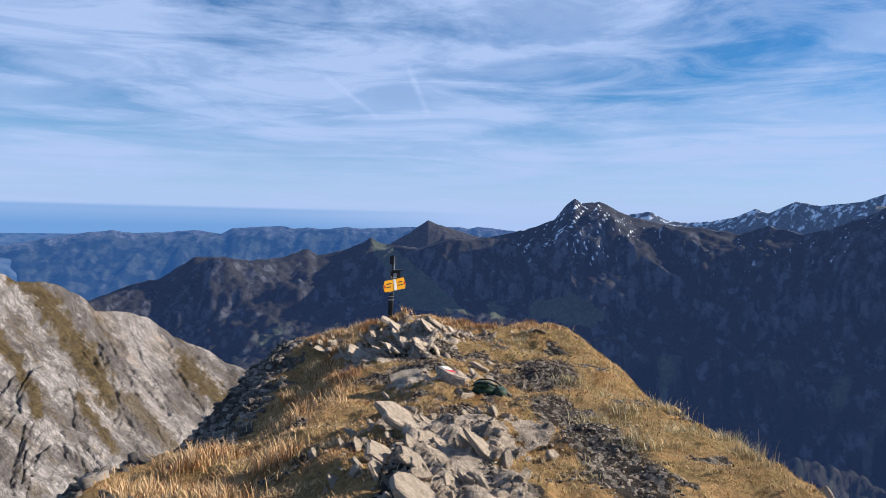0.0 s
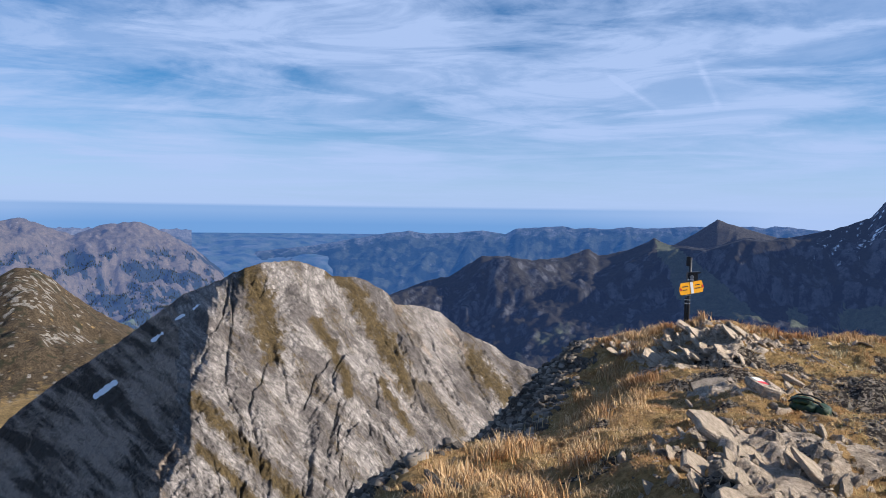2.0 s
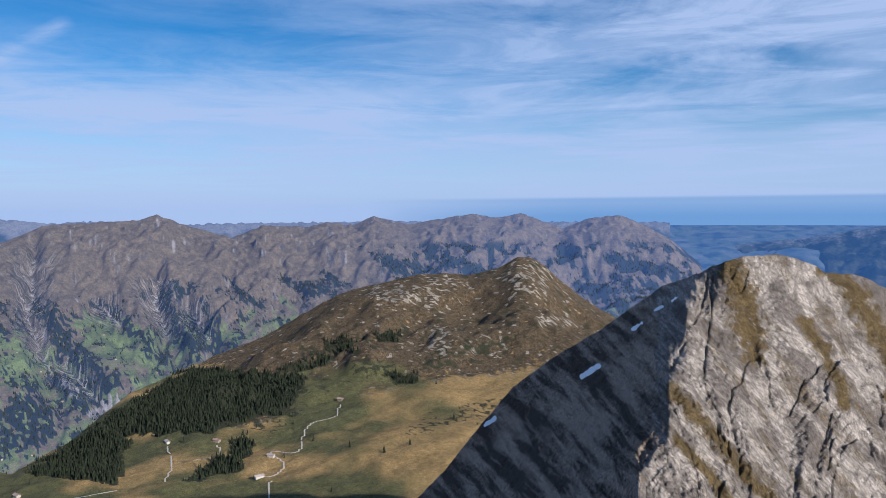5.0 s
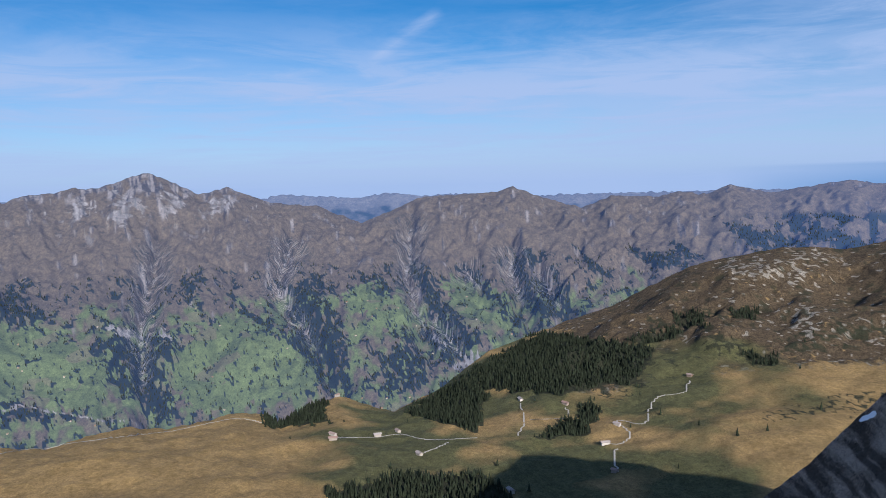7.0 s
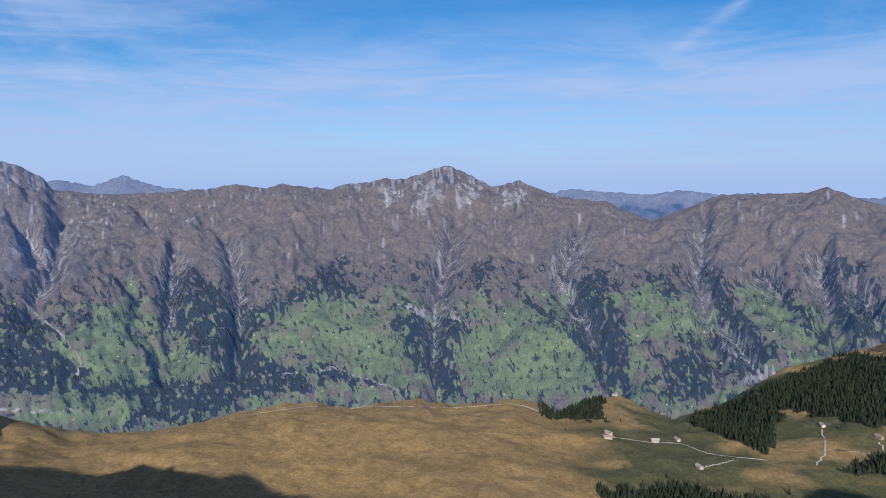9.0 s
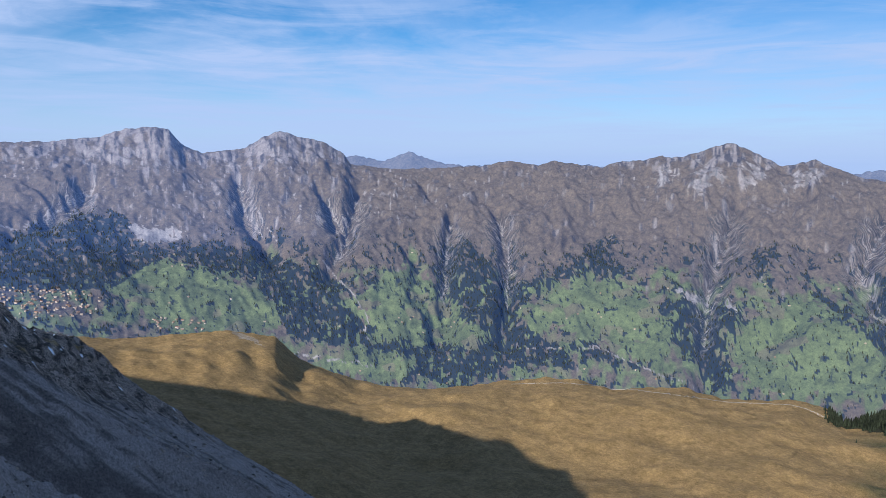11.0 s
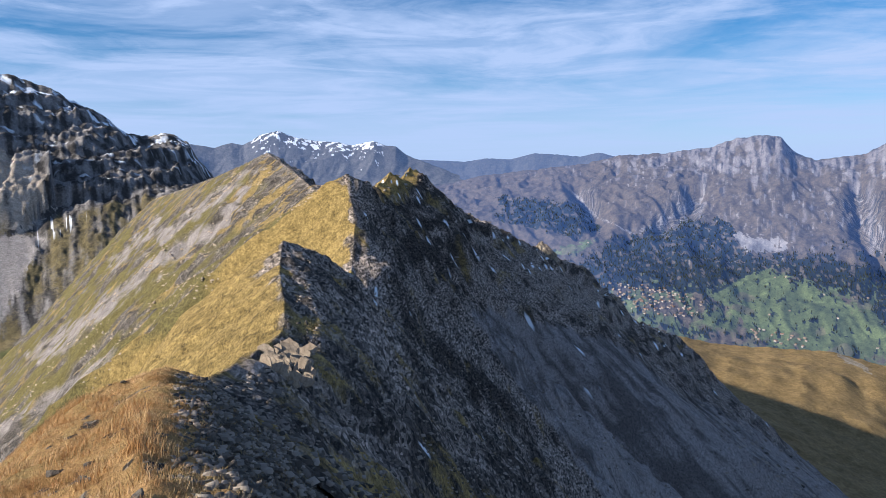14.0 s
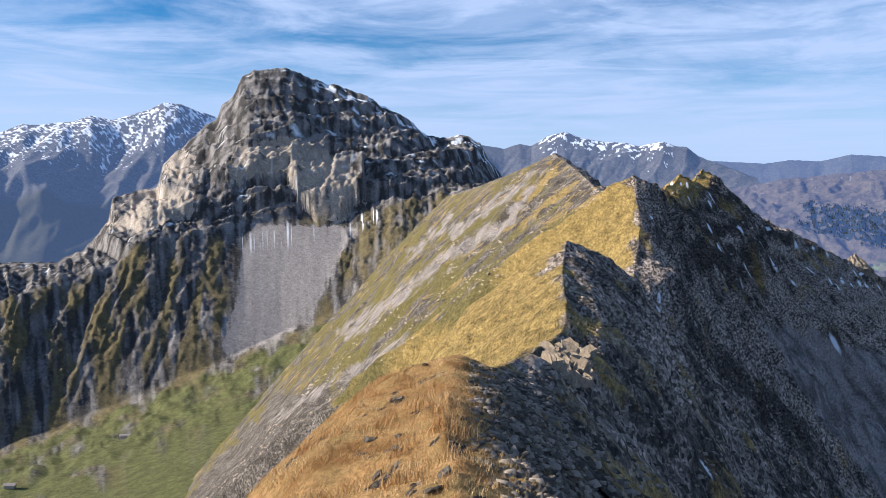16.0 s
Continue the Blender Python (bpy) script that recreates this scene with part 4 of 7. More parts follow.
def pasture_relief(B, R, V, X, Y, Z):
    deg = np.degrees(B)
    env = smooth(0.25, 0.45, V) * smooth(1.0, 0.9, V)
    hill = smooth(80, 70, deg)
    lumps = fbm(X / 160, Y / 160, 5, 301) * 8 * env + fbm(X / 30, Y / 30, 4, 311) * 0.9 * env
    rid = ridged(X / 190 + 0.2 * fbm(X / 90, Y / 90, 3, 2), Y / 190, 4, 321)
    folds = ridged(B * 13 + 0.5 * V, V * 1.2, 2, 325, 0.35)
    return lumps + 4 * (folds - 0.35) * env * (1 - hill) * smooth(0.66, 0.8, V) + 22 * (rid - 0.3) * env * hill * smooth(0.64, 0.75, V) + fbm(B * 50, V * 8, 4, 331) * 1.6 * smooth(0.9, 1, V)


X, Y, Z, B, R, V = loft(36, 162, 0.23, [ps_bed, ps_foot, ps_mid, ps_crest, ps_back], [5, 80, 92, 4], pasture_relief)
PAST = (X, Y, Z)
deg, el = np.degrees(B), elevation(X, Y, Z)
hill = smooth(80, 70, deg) * smooth(0.60, 0.70, V)
kno = 0.5 * fbm(deg / 0.8, el / 0.5, 5, 345, 0.68)
jit = 0.5 * fbm(X / 25, Y / 25, 4, 347)
WOODS = [[(86.5, -17.3), (82.95, -15.25), (77.6, -12.4), (75.8, -11.4), (67.5, -12.5), (68.9, -15.1), (74.6, -16.0), (80.3, -15.8), (80.9, -18.9)],
         [(97.9, -15.6), (93.1, -14.9), (92.4, -17.6), (97.2, -17.6)], [(93, -22.6), (86.7, -21.7), (80.5, -21.9), (77.5, -24), (92, -25)], [(76.6, -19.3), (72.4, -19.0), (71.3, -17.0), (72.4, -16.8)],
         [(70, -11.9), (66, -10.9), (65, -11.6), (68.5, -12.3)], [(66.2, -10.0), (63.8, -9.8), (63.6, -10.9), (66, -11)], [(62, -9.4), (60.2, -9.3), (60.2, -10.0), (62, -10.2)], [(61, -12.6), (58.6, -12.4), (58.8, -13.4), (60.8, -13.5)]]
wood = np.zeros(X.shape)
for k, outline in enumerate(WOODS):
    wood = np.maximum(wood, inside(deg + jit, el + 0.5 * jit, outline) * (1.0 if k < 4 else 0.8))
# pale rock breaking through the turf, and dwarf shrubs, as outlines of (bearing, elevation)
CRAGS = [[(62.7, -6.1), (57.7, -5.9), (56.9, -7.5), (62.3, -7.4)], [(58.8, -9.0), (56.4, -9.0), (56.0, -10.9), (57.9, -11.4)], [(51.9, -4.4), (49.9, -3.7), (48.3, -5.2), (49.5, -6.9), (51.5, -7.4)], [(58.5, -5.5), (56.4, -5.1), (54.7, -6.1), (57.5, -6.3)], [(55.7, -10.9), (52.4, -9.9), (52.4, -11.0), (55.0, -11.6)], [(50.2, -8.4), (47.0, -8.0), (47.4, -8.9), (50, -9.1)]]
SHRUBS = [[(68.2, -10.4), (66.2, -10.1), (66.0, -11.4), (67.8, -11.4)], [(63.7, -9.7), (61.8, -9.5), (61.7, -10.4), (63.4, -10.6)], [(55.1, -10.2), (51.0, -9.9), (48.5, -9.6), (53.1, -10.9), (57.0, -12.2), (60.6, -12.3)], [(61.1, -17.1), (55.2, -15.0), (52.3, -14.3), (52.3, -15.4), (58.1, -16.8)], [(64.5, -10.8), (61.5, -11.6), (60.5, -13.2), (63.8, -12.6)], [(72.5, -15.7), (69.0, -14.0), (67.5, -14.4), (70.5, -16.6)]]
pale, bushes = np.zeros(X.shape), np.zeros(X.shape)
for outline in CRAGS:
    pale = np.maximum(pale, 1.0 * inside(deg + 1.6 * kno, el + kno, outline))
for outline in SHRUBS:
    bushes = np.maximum(bushes, 1.0 * inside(deg + 1.6 * kno, el + kno, outline))
rocky = hill * (0.06 + 0.6 * fbm(X / 9, Y / 9, 5, 341, 0.75) + pale * (0.12 + 0.5 * smooth(-0.2, 0.4, fbm(X / 4, Y / 4, 5, 343, 0.75))))
TRACKS = [[(65.0, -14.5), (65.1, -15.6), (67.6, -16.0), (68.1, -18.1), (70.6, -17.7), (69.0, -18.9), (70.2, -19.6), (71.3, -19.4)], [(77.7, -16.5), (77.2, -17.9), (78.0, -19.3)], [(74.2, -16.8), (73.7, -17.8), (77.2, -17.9)],
          [(70.2, -19.6), (70.8, -20.7), (70.0, -21.6)], [(92.3, -18.7), (88.9, -18.9), (87.2, -18.7), (84.9, -19.3), (81, -19.2)], [(85.6, -20.3), (83.1, -19.4)], [(120.4, -16.9), (116, -16.6), (110, -16.8), (104, -17.0), (99.5, -16.6), (96, -17.6)]]
alp = smooth(-10.6, -12.6, el) * smooth(46, 66, deg) * smooth(101, 90, deg)
shrub = smooth(0.30, 0.45, fbm(X / 14, Y / 14, 4, 351) + 0.25 * fbm(X / 120, Y / 120, 3, 353))
sheet("ground_pasture", X, Y, Z, hillside("autumn_pasture", (0.15, 0.135, 0.115), (0.40, 0.365, 0.32), (0.21, 0.143, 0.063), (0.335, 0.228, 0.102), (0.040, 0.044, 0.028), 1.9, 1.2, meadow=(0.122, 0.120, 0.055), gravel=(0.42, 0.39, 0.35), slate=(0.155, 0.115, 0.074), crisp=0.42),
      {"grass": 1.1 - 1.15 * hill * (1 + 0.15 * fbm(X / 45, Y / 45, 4, 357)) - 1.0 * rocky, "slate": 1.25 * hill - 2.2 * np.maximum(rocky - 0.16, 0) + 0.2 * fbm(X / 6, Y / 6, 3, 358), "scree": 0.5 * inside(deg + jit, el, [(142, -12.3), (141.2, -12.6), (139, -13.9), (140.2, -13.6)]), "snow": 0, "forest": np.maximum(np.maximum(wood * 0.75, 0.66 * bushes * smooth(-0.25, 0.1, fbm(X / 8, Y / 8, 5, 349, 0.7))), 0.60 * shrub * (0.4 + 0.35 * hill) * smooth(112, 100, deg) + hill * 0.12),
       "meadow": alp * (0.62 + 0.55 * fbm(X / 90, Y / 90, 4, 361))},
      "autumn-brown alpine pasture with green hollows and rocky knolls", "pasture", "structure")
rng = np.random.default_rng(18)
trees = scatter(PAST, wood * (V < 1) * (V > 0.3) + 0.0012 * alp * (V < 1) + 0.012 * bushes, 7600, 17)
conifers("forest_pasture", trees, rng.uniform(3.6, 7.6, len(trees)), needle_material("near_needles", (0.020, 0.026, 0.016)), "dark spruce woods on the pasture slopes", "forest", 5, 2)



def on_ground(grid, b, e):
    """The places on a hillside seen at bearings b and elevations e, from the eye outwards."""
    GX, GY, GZ = grid
    col = np.degrees(np.arctan2(-GX[0], GY[0])) % 360
    ge = elevation(GX, GY, GZ)
    out = []
    for q, h in zip(b, e):
        j = int(np.argmin(np.abs(col - q)))
        hit = ge[:, j] >= h
        i = max(int(np.argmax(hit) if hit.any() else np.argmax(ge[:, j])), 1)
        f = float(np.clip((h - ge[i - 1, j]) / (ge[i, j] - ge[i - 1, j] + 1e-9), 0, 1))
        out.append([A[i - 1, j] * (1 - f) + A[i, j] * f for A in (GX, GY, GZ)])
    return np.array(out)


mat_track = plain("pale_gravel_track", (0.40, 0.37, 0.33), 0.9, 0.0, 0.25, 1.2)
for way in TRACKS:
    P = np.array(way)
    d = np.concatenate([[0], np.cumsum(np.hypot(*np.diff(P, axis=0).T))])
    q = np.linspace(0, d[-1], max(8, int(d[-1] / 0.12)))
    line = [np.interp(q, d, P[:, k]) for k in range(2)]
    for _ in range(2):
        line = [np.convolve(np.pad(c, 4, "edge"), np.ones(9) / 9, "valid") for c in line]
    C = on_ground(PAST, line[0] + 0.05 * np.sin(q * 3.1), line[1])
    C[:, 2] = np.convolve(np.pad(C[:, 2], 2, "edge"), np.ones(5) / 5, "valid")
    T = np.gradient(C[:, :2], axis=0)
    T /= np.linalg.norm(T, axis=1)[:, None] + 1e-9
    w = np.array([-0.75, 0.0, 0.75])
    sheet("track", C[:, 0:1] - T[:, 1:2] * w, C[:, 1:2] + T[:, 0:1] * w, C[:, 2:3] + np.array([0.25, 0.55, 0.25]), mat_track, None, "pale gravel track winding over the pasture", "track", "structure")

# the pale limestone peak beside the summit
WHITE = [(62, -24), (57.0, -19.66), (55.5, -17.93), (51.7, -13.65), (48.9, -11.59), (44.8, -9.04), (40.6, -5.9), (38.9, -5.26), (36.3, -4.03), (35.0, -3.63), (32.4, -3.47), (30.6, -4.1), (29.8, -4.64), (27.6, -4.78), (25.6, -5.94), (25.0, -6.78),
         (23.3, -6.85), (21.6, -7.3), (19.9, -8.7), (17.4, -9.82), (16.1, -10.77), (14.1, -11.43), (11.0, -13.32), (6, -16)]
wh_crest = [(b, e, float(np.interp(b, [6, 18, 25, 33, 36.3, 41, 50, 62], [420, 380, 330, 275, 258, 275, 310, 330]))) for b, e in WHITE]
wh_back = [(b, e - 12, r * 1.25) for b, e, r in wh_crest]
wh_a = [(6, -17, 360), (16, -13.0, 345), (24, -10.5, 290), (32, -9.3, 240), (37, -8.7, 226), (38.9, -7.9, 222), (40.4, -8.6, 232), (46, -12.2, 268), (54, -18.5, 296), (62, -26, 300)]
wh_b = [(6, -20, 310), (16, -17.0, 300), (26, -16, 235), (34, -15, 194), (39, -13.9, 176), (40.1, -13.5, 174), (41.5, -14.2, 184), (48, -17.2, 225), (56, -23, 258), (62, -29, 262)]
wh_c = [(6, -26, 230), (16, -25, 225), (28, -24, 175), (36, -22.5, 146), (41, -20.4, 136), (42.3, -20.1, 135), (43.8, -20.8, 142), (50, -23.5, 172), (58, -29, 200), (62, -33, 205)]
wh_d = [(6, -42, 120), (28, -42, 105), (43, -38, 88), (62, -46, 120)]


def white_relief(B, R, V, X, Y, Z):
    deg, el = np.degrees(B), elevation(X, Y, Z)
    env = smooth(0.0, 0.15, V) * smooth(1.0, 0.93, V)
    lit = smooth(42, 38, deg)
    q = deg - 0.55 * el + 0.35 * fbm(deg / 2.2, el / 2.2, 4, 3)
    u = deg + 0.9 * el + 0.3 * fbm(deg / 2, el / 2, 4, 5)
    spread = deg + 0.12 * el * smooth(30, 37, deg) - 0.6 * el * smooth(33, 27, deg) - 0.6 * np.minimum(el + 13, 0) * smooth(33, 37, deg)
    ribs = lit * (2.6 * (ridged(spread / 3.1, el / 16, 2, 401, 0.4) - 0.35) + 0.9 * (ridged(q / 1.0, el / 6, 5, 405, 0.62) - 0.35) + 0.35 * (ridged(spread / 0.42, el / 2.2, 3, 406, 0.6) - 0.35))
    ribs = ribs - 1.6 * lit * smooth(0.10, 0.0, np.abs(fbm(spread / 2.4, el / 12, 4, 408)))
    back = (1 - lit) * (1.9 * (ridged(u / 2.0, el / 12, 2, 407) - 0.35) + 1.0 * (ridged(u / 0.6, el / 5, 4, 409, 0.6) - 0.4))
    return env * (ribs + back + 0.5 * fbm(deg / 0.5, el / 0.5, 5, 411, 0.68)) + 0.45 * fbm(deg / 0.8, V * 9, 4, 421) * smooth(0.93, 1, V)


X, Y, Z, B, R, V = loft(6, 62, 0.095, [wh_d, wh_c, wh_b, wh_a, wh_crest, wh_back], [6, 72, 84, 84, 4], white_relief)
deg, el = np.degrees(B), elevation(X, Y, Z)
wob = 0.45 * fbm(deg / 1.6, el / 1.6, 5, 431, 0.6)
STRIPS = [((35.9, -4.2), (34.9, -7.4), (34.3, -10.4), 0.95), ((30.8, -8.2), (29.5, -10.8), (28.3, -13.6), 0.42), ((27.9, -6.4), (25.8, -9.6), (23.8, -13.0), 0.75), ((22.7, -13.0), (21.4, -14.6), (20.1, -16.2), 0.5), ((39.6, -13.6), (36, -17.4), (32.1, -21.2), 0.55),
          ((39.8, -16.6), (37, -19.2), (34, -22.6), 0.4), ((19.4, -10.4), (18, -11.9), (16.4, -13.5), 0.7), ((29.9, -4.4), (28.6, -5.3), (27.4, -6.2), 0.45), ((26.0, -12.5), (24.8, -14.6), (23.6, -16.4), 0.35)]
turf = np.zeros(X.shape)
for p0, p1, p2, w in STRIPS:
    d, t = near_line(deg + wob, el + wob * 0.7, [p0, p1, p2])
    turf = np.maximum(turf, 0.85 * smooth(w * 2.1, w * 0.1, d + 0.5 * w * fbm(deg * 2.2, el * 1.6, 5, 433, 0.65)))
drift = np.zeros(X.shape)
for sb_, se_, sw_ in ((53.44, -16.17, 0.5), (45.79, -12.3, 0.75), (42.4, -8.9, 0.4), (40.9, -7.55, 0.32), (39.7, -6.8, 0.25)):
    d, _ = near_line(deg, el, [(sb_ + sw_ * 0.8, se_ - sw_ * 0.55), (sb_ - sw_ * 0.8, se_ + sw_ * 0.55)])
    drift = np.maximum(drift, smooth(0.34 * sw_ + 0.06, 0.1 * sw_, d + 0.08 * fbm(deg * 3, el * 3, 3, 441)))
# left of this edge the face's shade is painted with the slate colour
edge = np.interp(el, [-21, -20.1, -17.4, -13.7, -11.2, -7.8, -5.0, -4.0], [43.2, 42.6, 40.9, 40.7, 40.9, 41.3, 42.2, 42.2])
q = deg + 0.4 * np.minimum(-el, 8) + 0.85 * np.maximum(-el - 8, 0) + 0.16 * fbm(deg / 2.2, el / 2.2, 4, 3)
turf = np.maximum(turf, 0.42 * smooth(0.1, 0.45, fbm(q / 1.3, el / 5, 5, 451, 0.6)) * smooth(40, 37, deg))
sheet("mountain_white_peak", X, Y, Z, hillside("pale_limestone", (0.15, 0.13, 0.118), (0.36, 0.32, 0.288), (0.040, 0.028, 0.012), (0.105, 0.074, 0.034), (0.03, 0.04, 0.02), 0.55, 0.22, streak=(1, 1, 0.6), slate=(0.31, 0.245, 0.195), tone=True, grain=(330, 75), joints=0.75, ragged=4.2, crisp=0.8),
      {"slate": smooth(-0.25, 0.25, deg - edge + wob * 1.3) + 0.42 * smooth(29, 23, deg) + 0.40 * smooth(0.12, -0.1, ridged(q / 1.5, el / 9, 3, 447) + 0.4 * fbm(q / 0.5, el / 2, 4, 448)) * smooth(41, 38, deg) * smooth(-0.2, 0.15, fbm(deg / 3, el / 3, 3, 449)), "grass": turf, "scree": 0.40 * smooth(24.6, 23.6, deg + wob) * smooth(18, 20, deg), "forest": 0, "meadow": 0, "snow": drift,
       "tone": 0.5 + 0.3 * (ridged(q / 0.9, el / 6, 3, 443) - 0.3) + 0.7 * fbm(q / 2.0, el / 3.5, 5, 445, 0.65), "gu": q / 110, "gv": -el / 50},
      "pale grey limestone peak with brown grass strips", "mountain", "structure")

# the great rock mountain to the south and the high valley below it
LOHNER = [(180, -3), (183.7, -0.9), (186.7, -0.13), (187.6, 0.81), (188.4, 2.31), (189.7, 3.03), (191.4, 2.74), (192.5, 2.95), (194.0, 4.21), (195.3, 4.84), (197.0, 5.86), (199.1, 6.54), (201.1, 7.03), (202.4, 7.65), (203.6, 7.74), (205.2, 7.53), (206.0, 7.11), (206.6, 5.89), (207.5, 5.07), (207.9, 4.05), (209.3, 3.02), (210.5, 1.79), (211.7, 0.78), (212.1, -0.83),
          (215.1, -1.6), (215.5, -3.37), (217.0, -5.09), (218.8, -5.97), (222.1, -5.78), (228.2, -5.91), (240, -6)]
lo_crest = [(b, e, float(np.interp(b, [180, 190, 200, 206, 210, 216, 222, 240], [1900, 2050, 2150, 2150, 2050, 1850, 1750, 1700]))) for b, e in LOHNER]
lo_back = [(b, e - 9, r * 1.2) for b, e, r in lo_crest]
lo_ledge = [(180, -4, 1800), (186.7, -0.9, 1830), (190, 0.7, 1850), (192.3, 1.4, 1860), (195.3, 2.31, 1870), (199.1, 2.0, 1860), (202.5, 2.69, 1840), (205.7, 2.37, 1830), (207.4, 1.21, 1820), (208.6, -0.3, 1800), (211, -1.6, 1760), (213, -2.6, 1730), (216, -5.2, 1690), (219, -6.6, 1650), (240, -7, 1600)]
lo_base = [(180, -5, 1650), (186.3, -1.6, 1700), (188.4, -1.6, 1700), (191.4, -1.75, 1700), (194.9, -1.9, 1700), (198.4, -3.46, 1690), (203.4, -3.41, 1690), (206.3, -3.79, 1680), (208.7, -3.9, 1650), (213, -5.2, 1600), (217, -7.2, 1550), (222, -8.2, 1500), (240, -9, 1480)]
lo_scree = [(180, -8, 1400), (190, -6.5, 1480), (194.9, -6.6, 1500), (199.3, -10.2, 1430), (203.6, -11.8, 1395), (208.2, -13.6, 1330), (214, -15.5, 1280), (220, -17.2, 1250), (226, -18.5, 1200), (240, -20, 1150)]
lo_floor = [(180, -14, 1000), (195, -15, 1050), (203, -17, 1000), (210, -18.5, 980), (218, -21, 900), (240, -25, 800)]
lo_bed = [(180, -36, 330), (240, -44, 300)]

# the tan buttress in the middle of the cliffs, its sunlight partly put into the colour
BUTTRESS = [(207.4, -1.0), (206.8, 1.5), (204.8, 2.7), (202.3, 2.8), (199.9, 1.7), (197.8, 0.3), (197.4, -1.9), (199.1, -3.6), (200.8, -4.0), (202.8, -1.0), (204.4, 0.1)]


def lohner_relief(B, R, V, X, Y, Z):
    deg = np.degrees(B)
    a = B * 1750
    cliff = smooth(0.58, 0.64, V) * smooth(1.0, 0.93, V)
    rid = ridged(a / 95 + 0.4 * fbm(a / 90, Z / 90, 3, 3), Z / 150, 3, 501, 0.5)
    flute = ridged(a / 22 + 0.3 * fbm(a / 30, Z / 30, 3, 5), Z / 85, 4, 503, 0.58)
    # beds of rock in steps, tilted a little
    beds = 0.0
    for thick, k in ((58.0, 26), (21.0, 9)):
        f = (Z + 0.07 * a + 0.5 * thick * fbm(a / (6 * thick), Z / (5 * thick), 3, 6)) / thick
        t = f - np.floor(f)
        beds = beds + k * (smooth(0.40, 0.66, t) - t) * (0.7 + 0.8 * fbm(a / 110, Z / 60, 3, 513))
    e_ = np.degrees(np.arctan2(Z - EYE, R))
    butt = smooth(0.0, 0.5, 1.0 * inside(deg + 0.4 * fbm(a / 40, Z / 40, 3, 507), e_, BUTTRESS))
    rocks = cliff * (15 * (rid - 0.3) + 8 * (flute - 0.35) + 1.25 * beds + 3.2 * fbm(a / 16, Z / 10, 5, 511, 0.65) + butt * (14 + 5.0 * (207 - deg)))
    left = smooth(206, 211, deg)
    left_ = left
    lower = smooth(0.35, 0.52, V) * smooth(0.66, 0.57, V)
    spur = ridged((deg + 0.42 * np.degrees(np.arctan2(Z - EYE, R)) * left_) / 2.1 + 0.35 * fbm(a / 90, V * 7, 4, 13), V * 2.0, 3, 521, 0.42)
    apron = smooth(198.0, 200.5, deg + (V - 0.5) * 14) * smooth(209.5, 206.5, deg)
    mid = lower * (1 - 0.93 * apron) * ((spur - 0.35) * (13 + 3 * left) * (0.4 + 0.6 * smooth(0.36, 0.6, V)) + 4 * fbm(a / 22, R / 22, 5, 527, 0.6) + 4 * (ridged((deg + 0.42 * np.degrees(np.arctan2(Z - EYE, R)) * left) / 0.75, V * 3, 5, 525, 0.62) - 0.4))
    low = smooth(0.15, 0.3, V) * smooth(0.42, 0.36, V) * 7 * fbm(a / 60, R / 60, 4, 531)
    return rocks + mid + low + fbm(a / 24, V * 8, 4, 541) * 6 * smooth(0.94, 1, V)


X, Y, Z, B, R, V = loft(180, 232, 0.105, [lo_bed, lo_floor, lo_scree, lo_base, lo_ledge, lo_crest, lo_back], [5, 36, 84, 76, 80, 4], lohner_relief)
MASSIF = (X, Y, Z)
deg = np.degrees(B)
a = B * 1750
rockv = smooth(0.575, 0.63, V + 0.02 * fbm(a / 40, V * 4, 4, 551))
el = elevation(X, Y, Z)
fan = np.zeros(X.shape)
for k in range(7):
    wob = (0.25 + 0.16 * k) * fbm(deg / 0.5, el / 2.0, 4, 553 + k)
    fan = fan + inside(deg + wob, el + 0.8 * wob, [(205.7, -3.7), (197.9, -4.0), (199.2, -6.1), (200.1, -8.2), (201.8, -11.1), (204.4, -12.3), (207.7, -13.5), (208.2, -12.4), (206.7, -8.8), (206.4, -5.5)]) / 7
skew = deg + 0.42 * el * smooth(206, 211, deg)
jag = 0.5 * fbm(deg / 0.8, el / 0.8, 5, 557, 0.65)
butt_at = 1.0 * (inside(deg + jag, el + jag, BUTTRESS) | inside(deg + jag, el + jag, [(211.6, -0.5), (211.6, 1.1), (210.6, 2.1), (209.5, 1.3), (209.6, -0.5)]) | inside(deg + jag, el + jag, [(215.2, -4.0), (215.1, -1.7), (211.8, -0.5), (209.6, -1.4), (209.6, -3.0), (213.4, -4.1)]))
lie_u = np.where(rockv > 0.5, (deg - 180) / 52 * 0.62, (skew - 165) / 70)
lie_v = V * 0.9
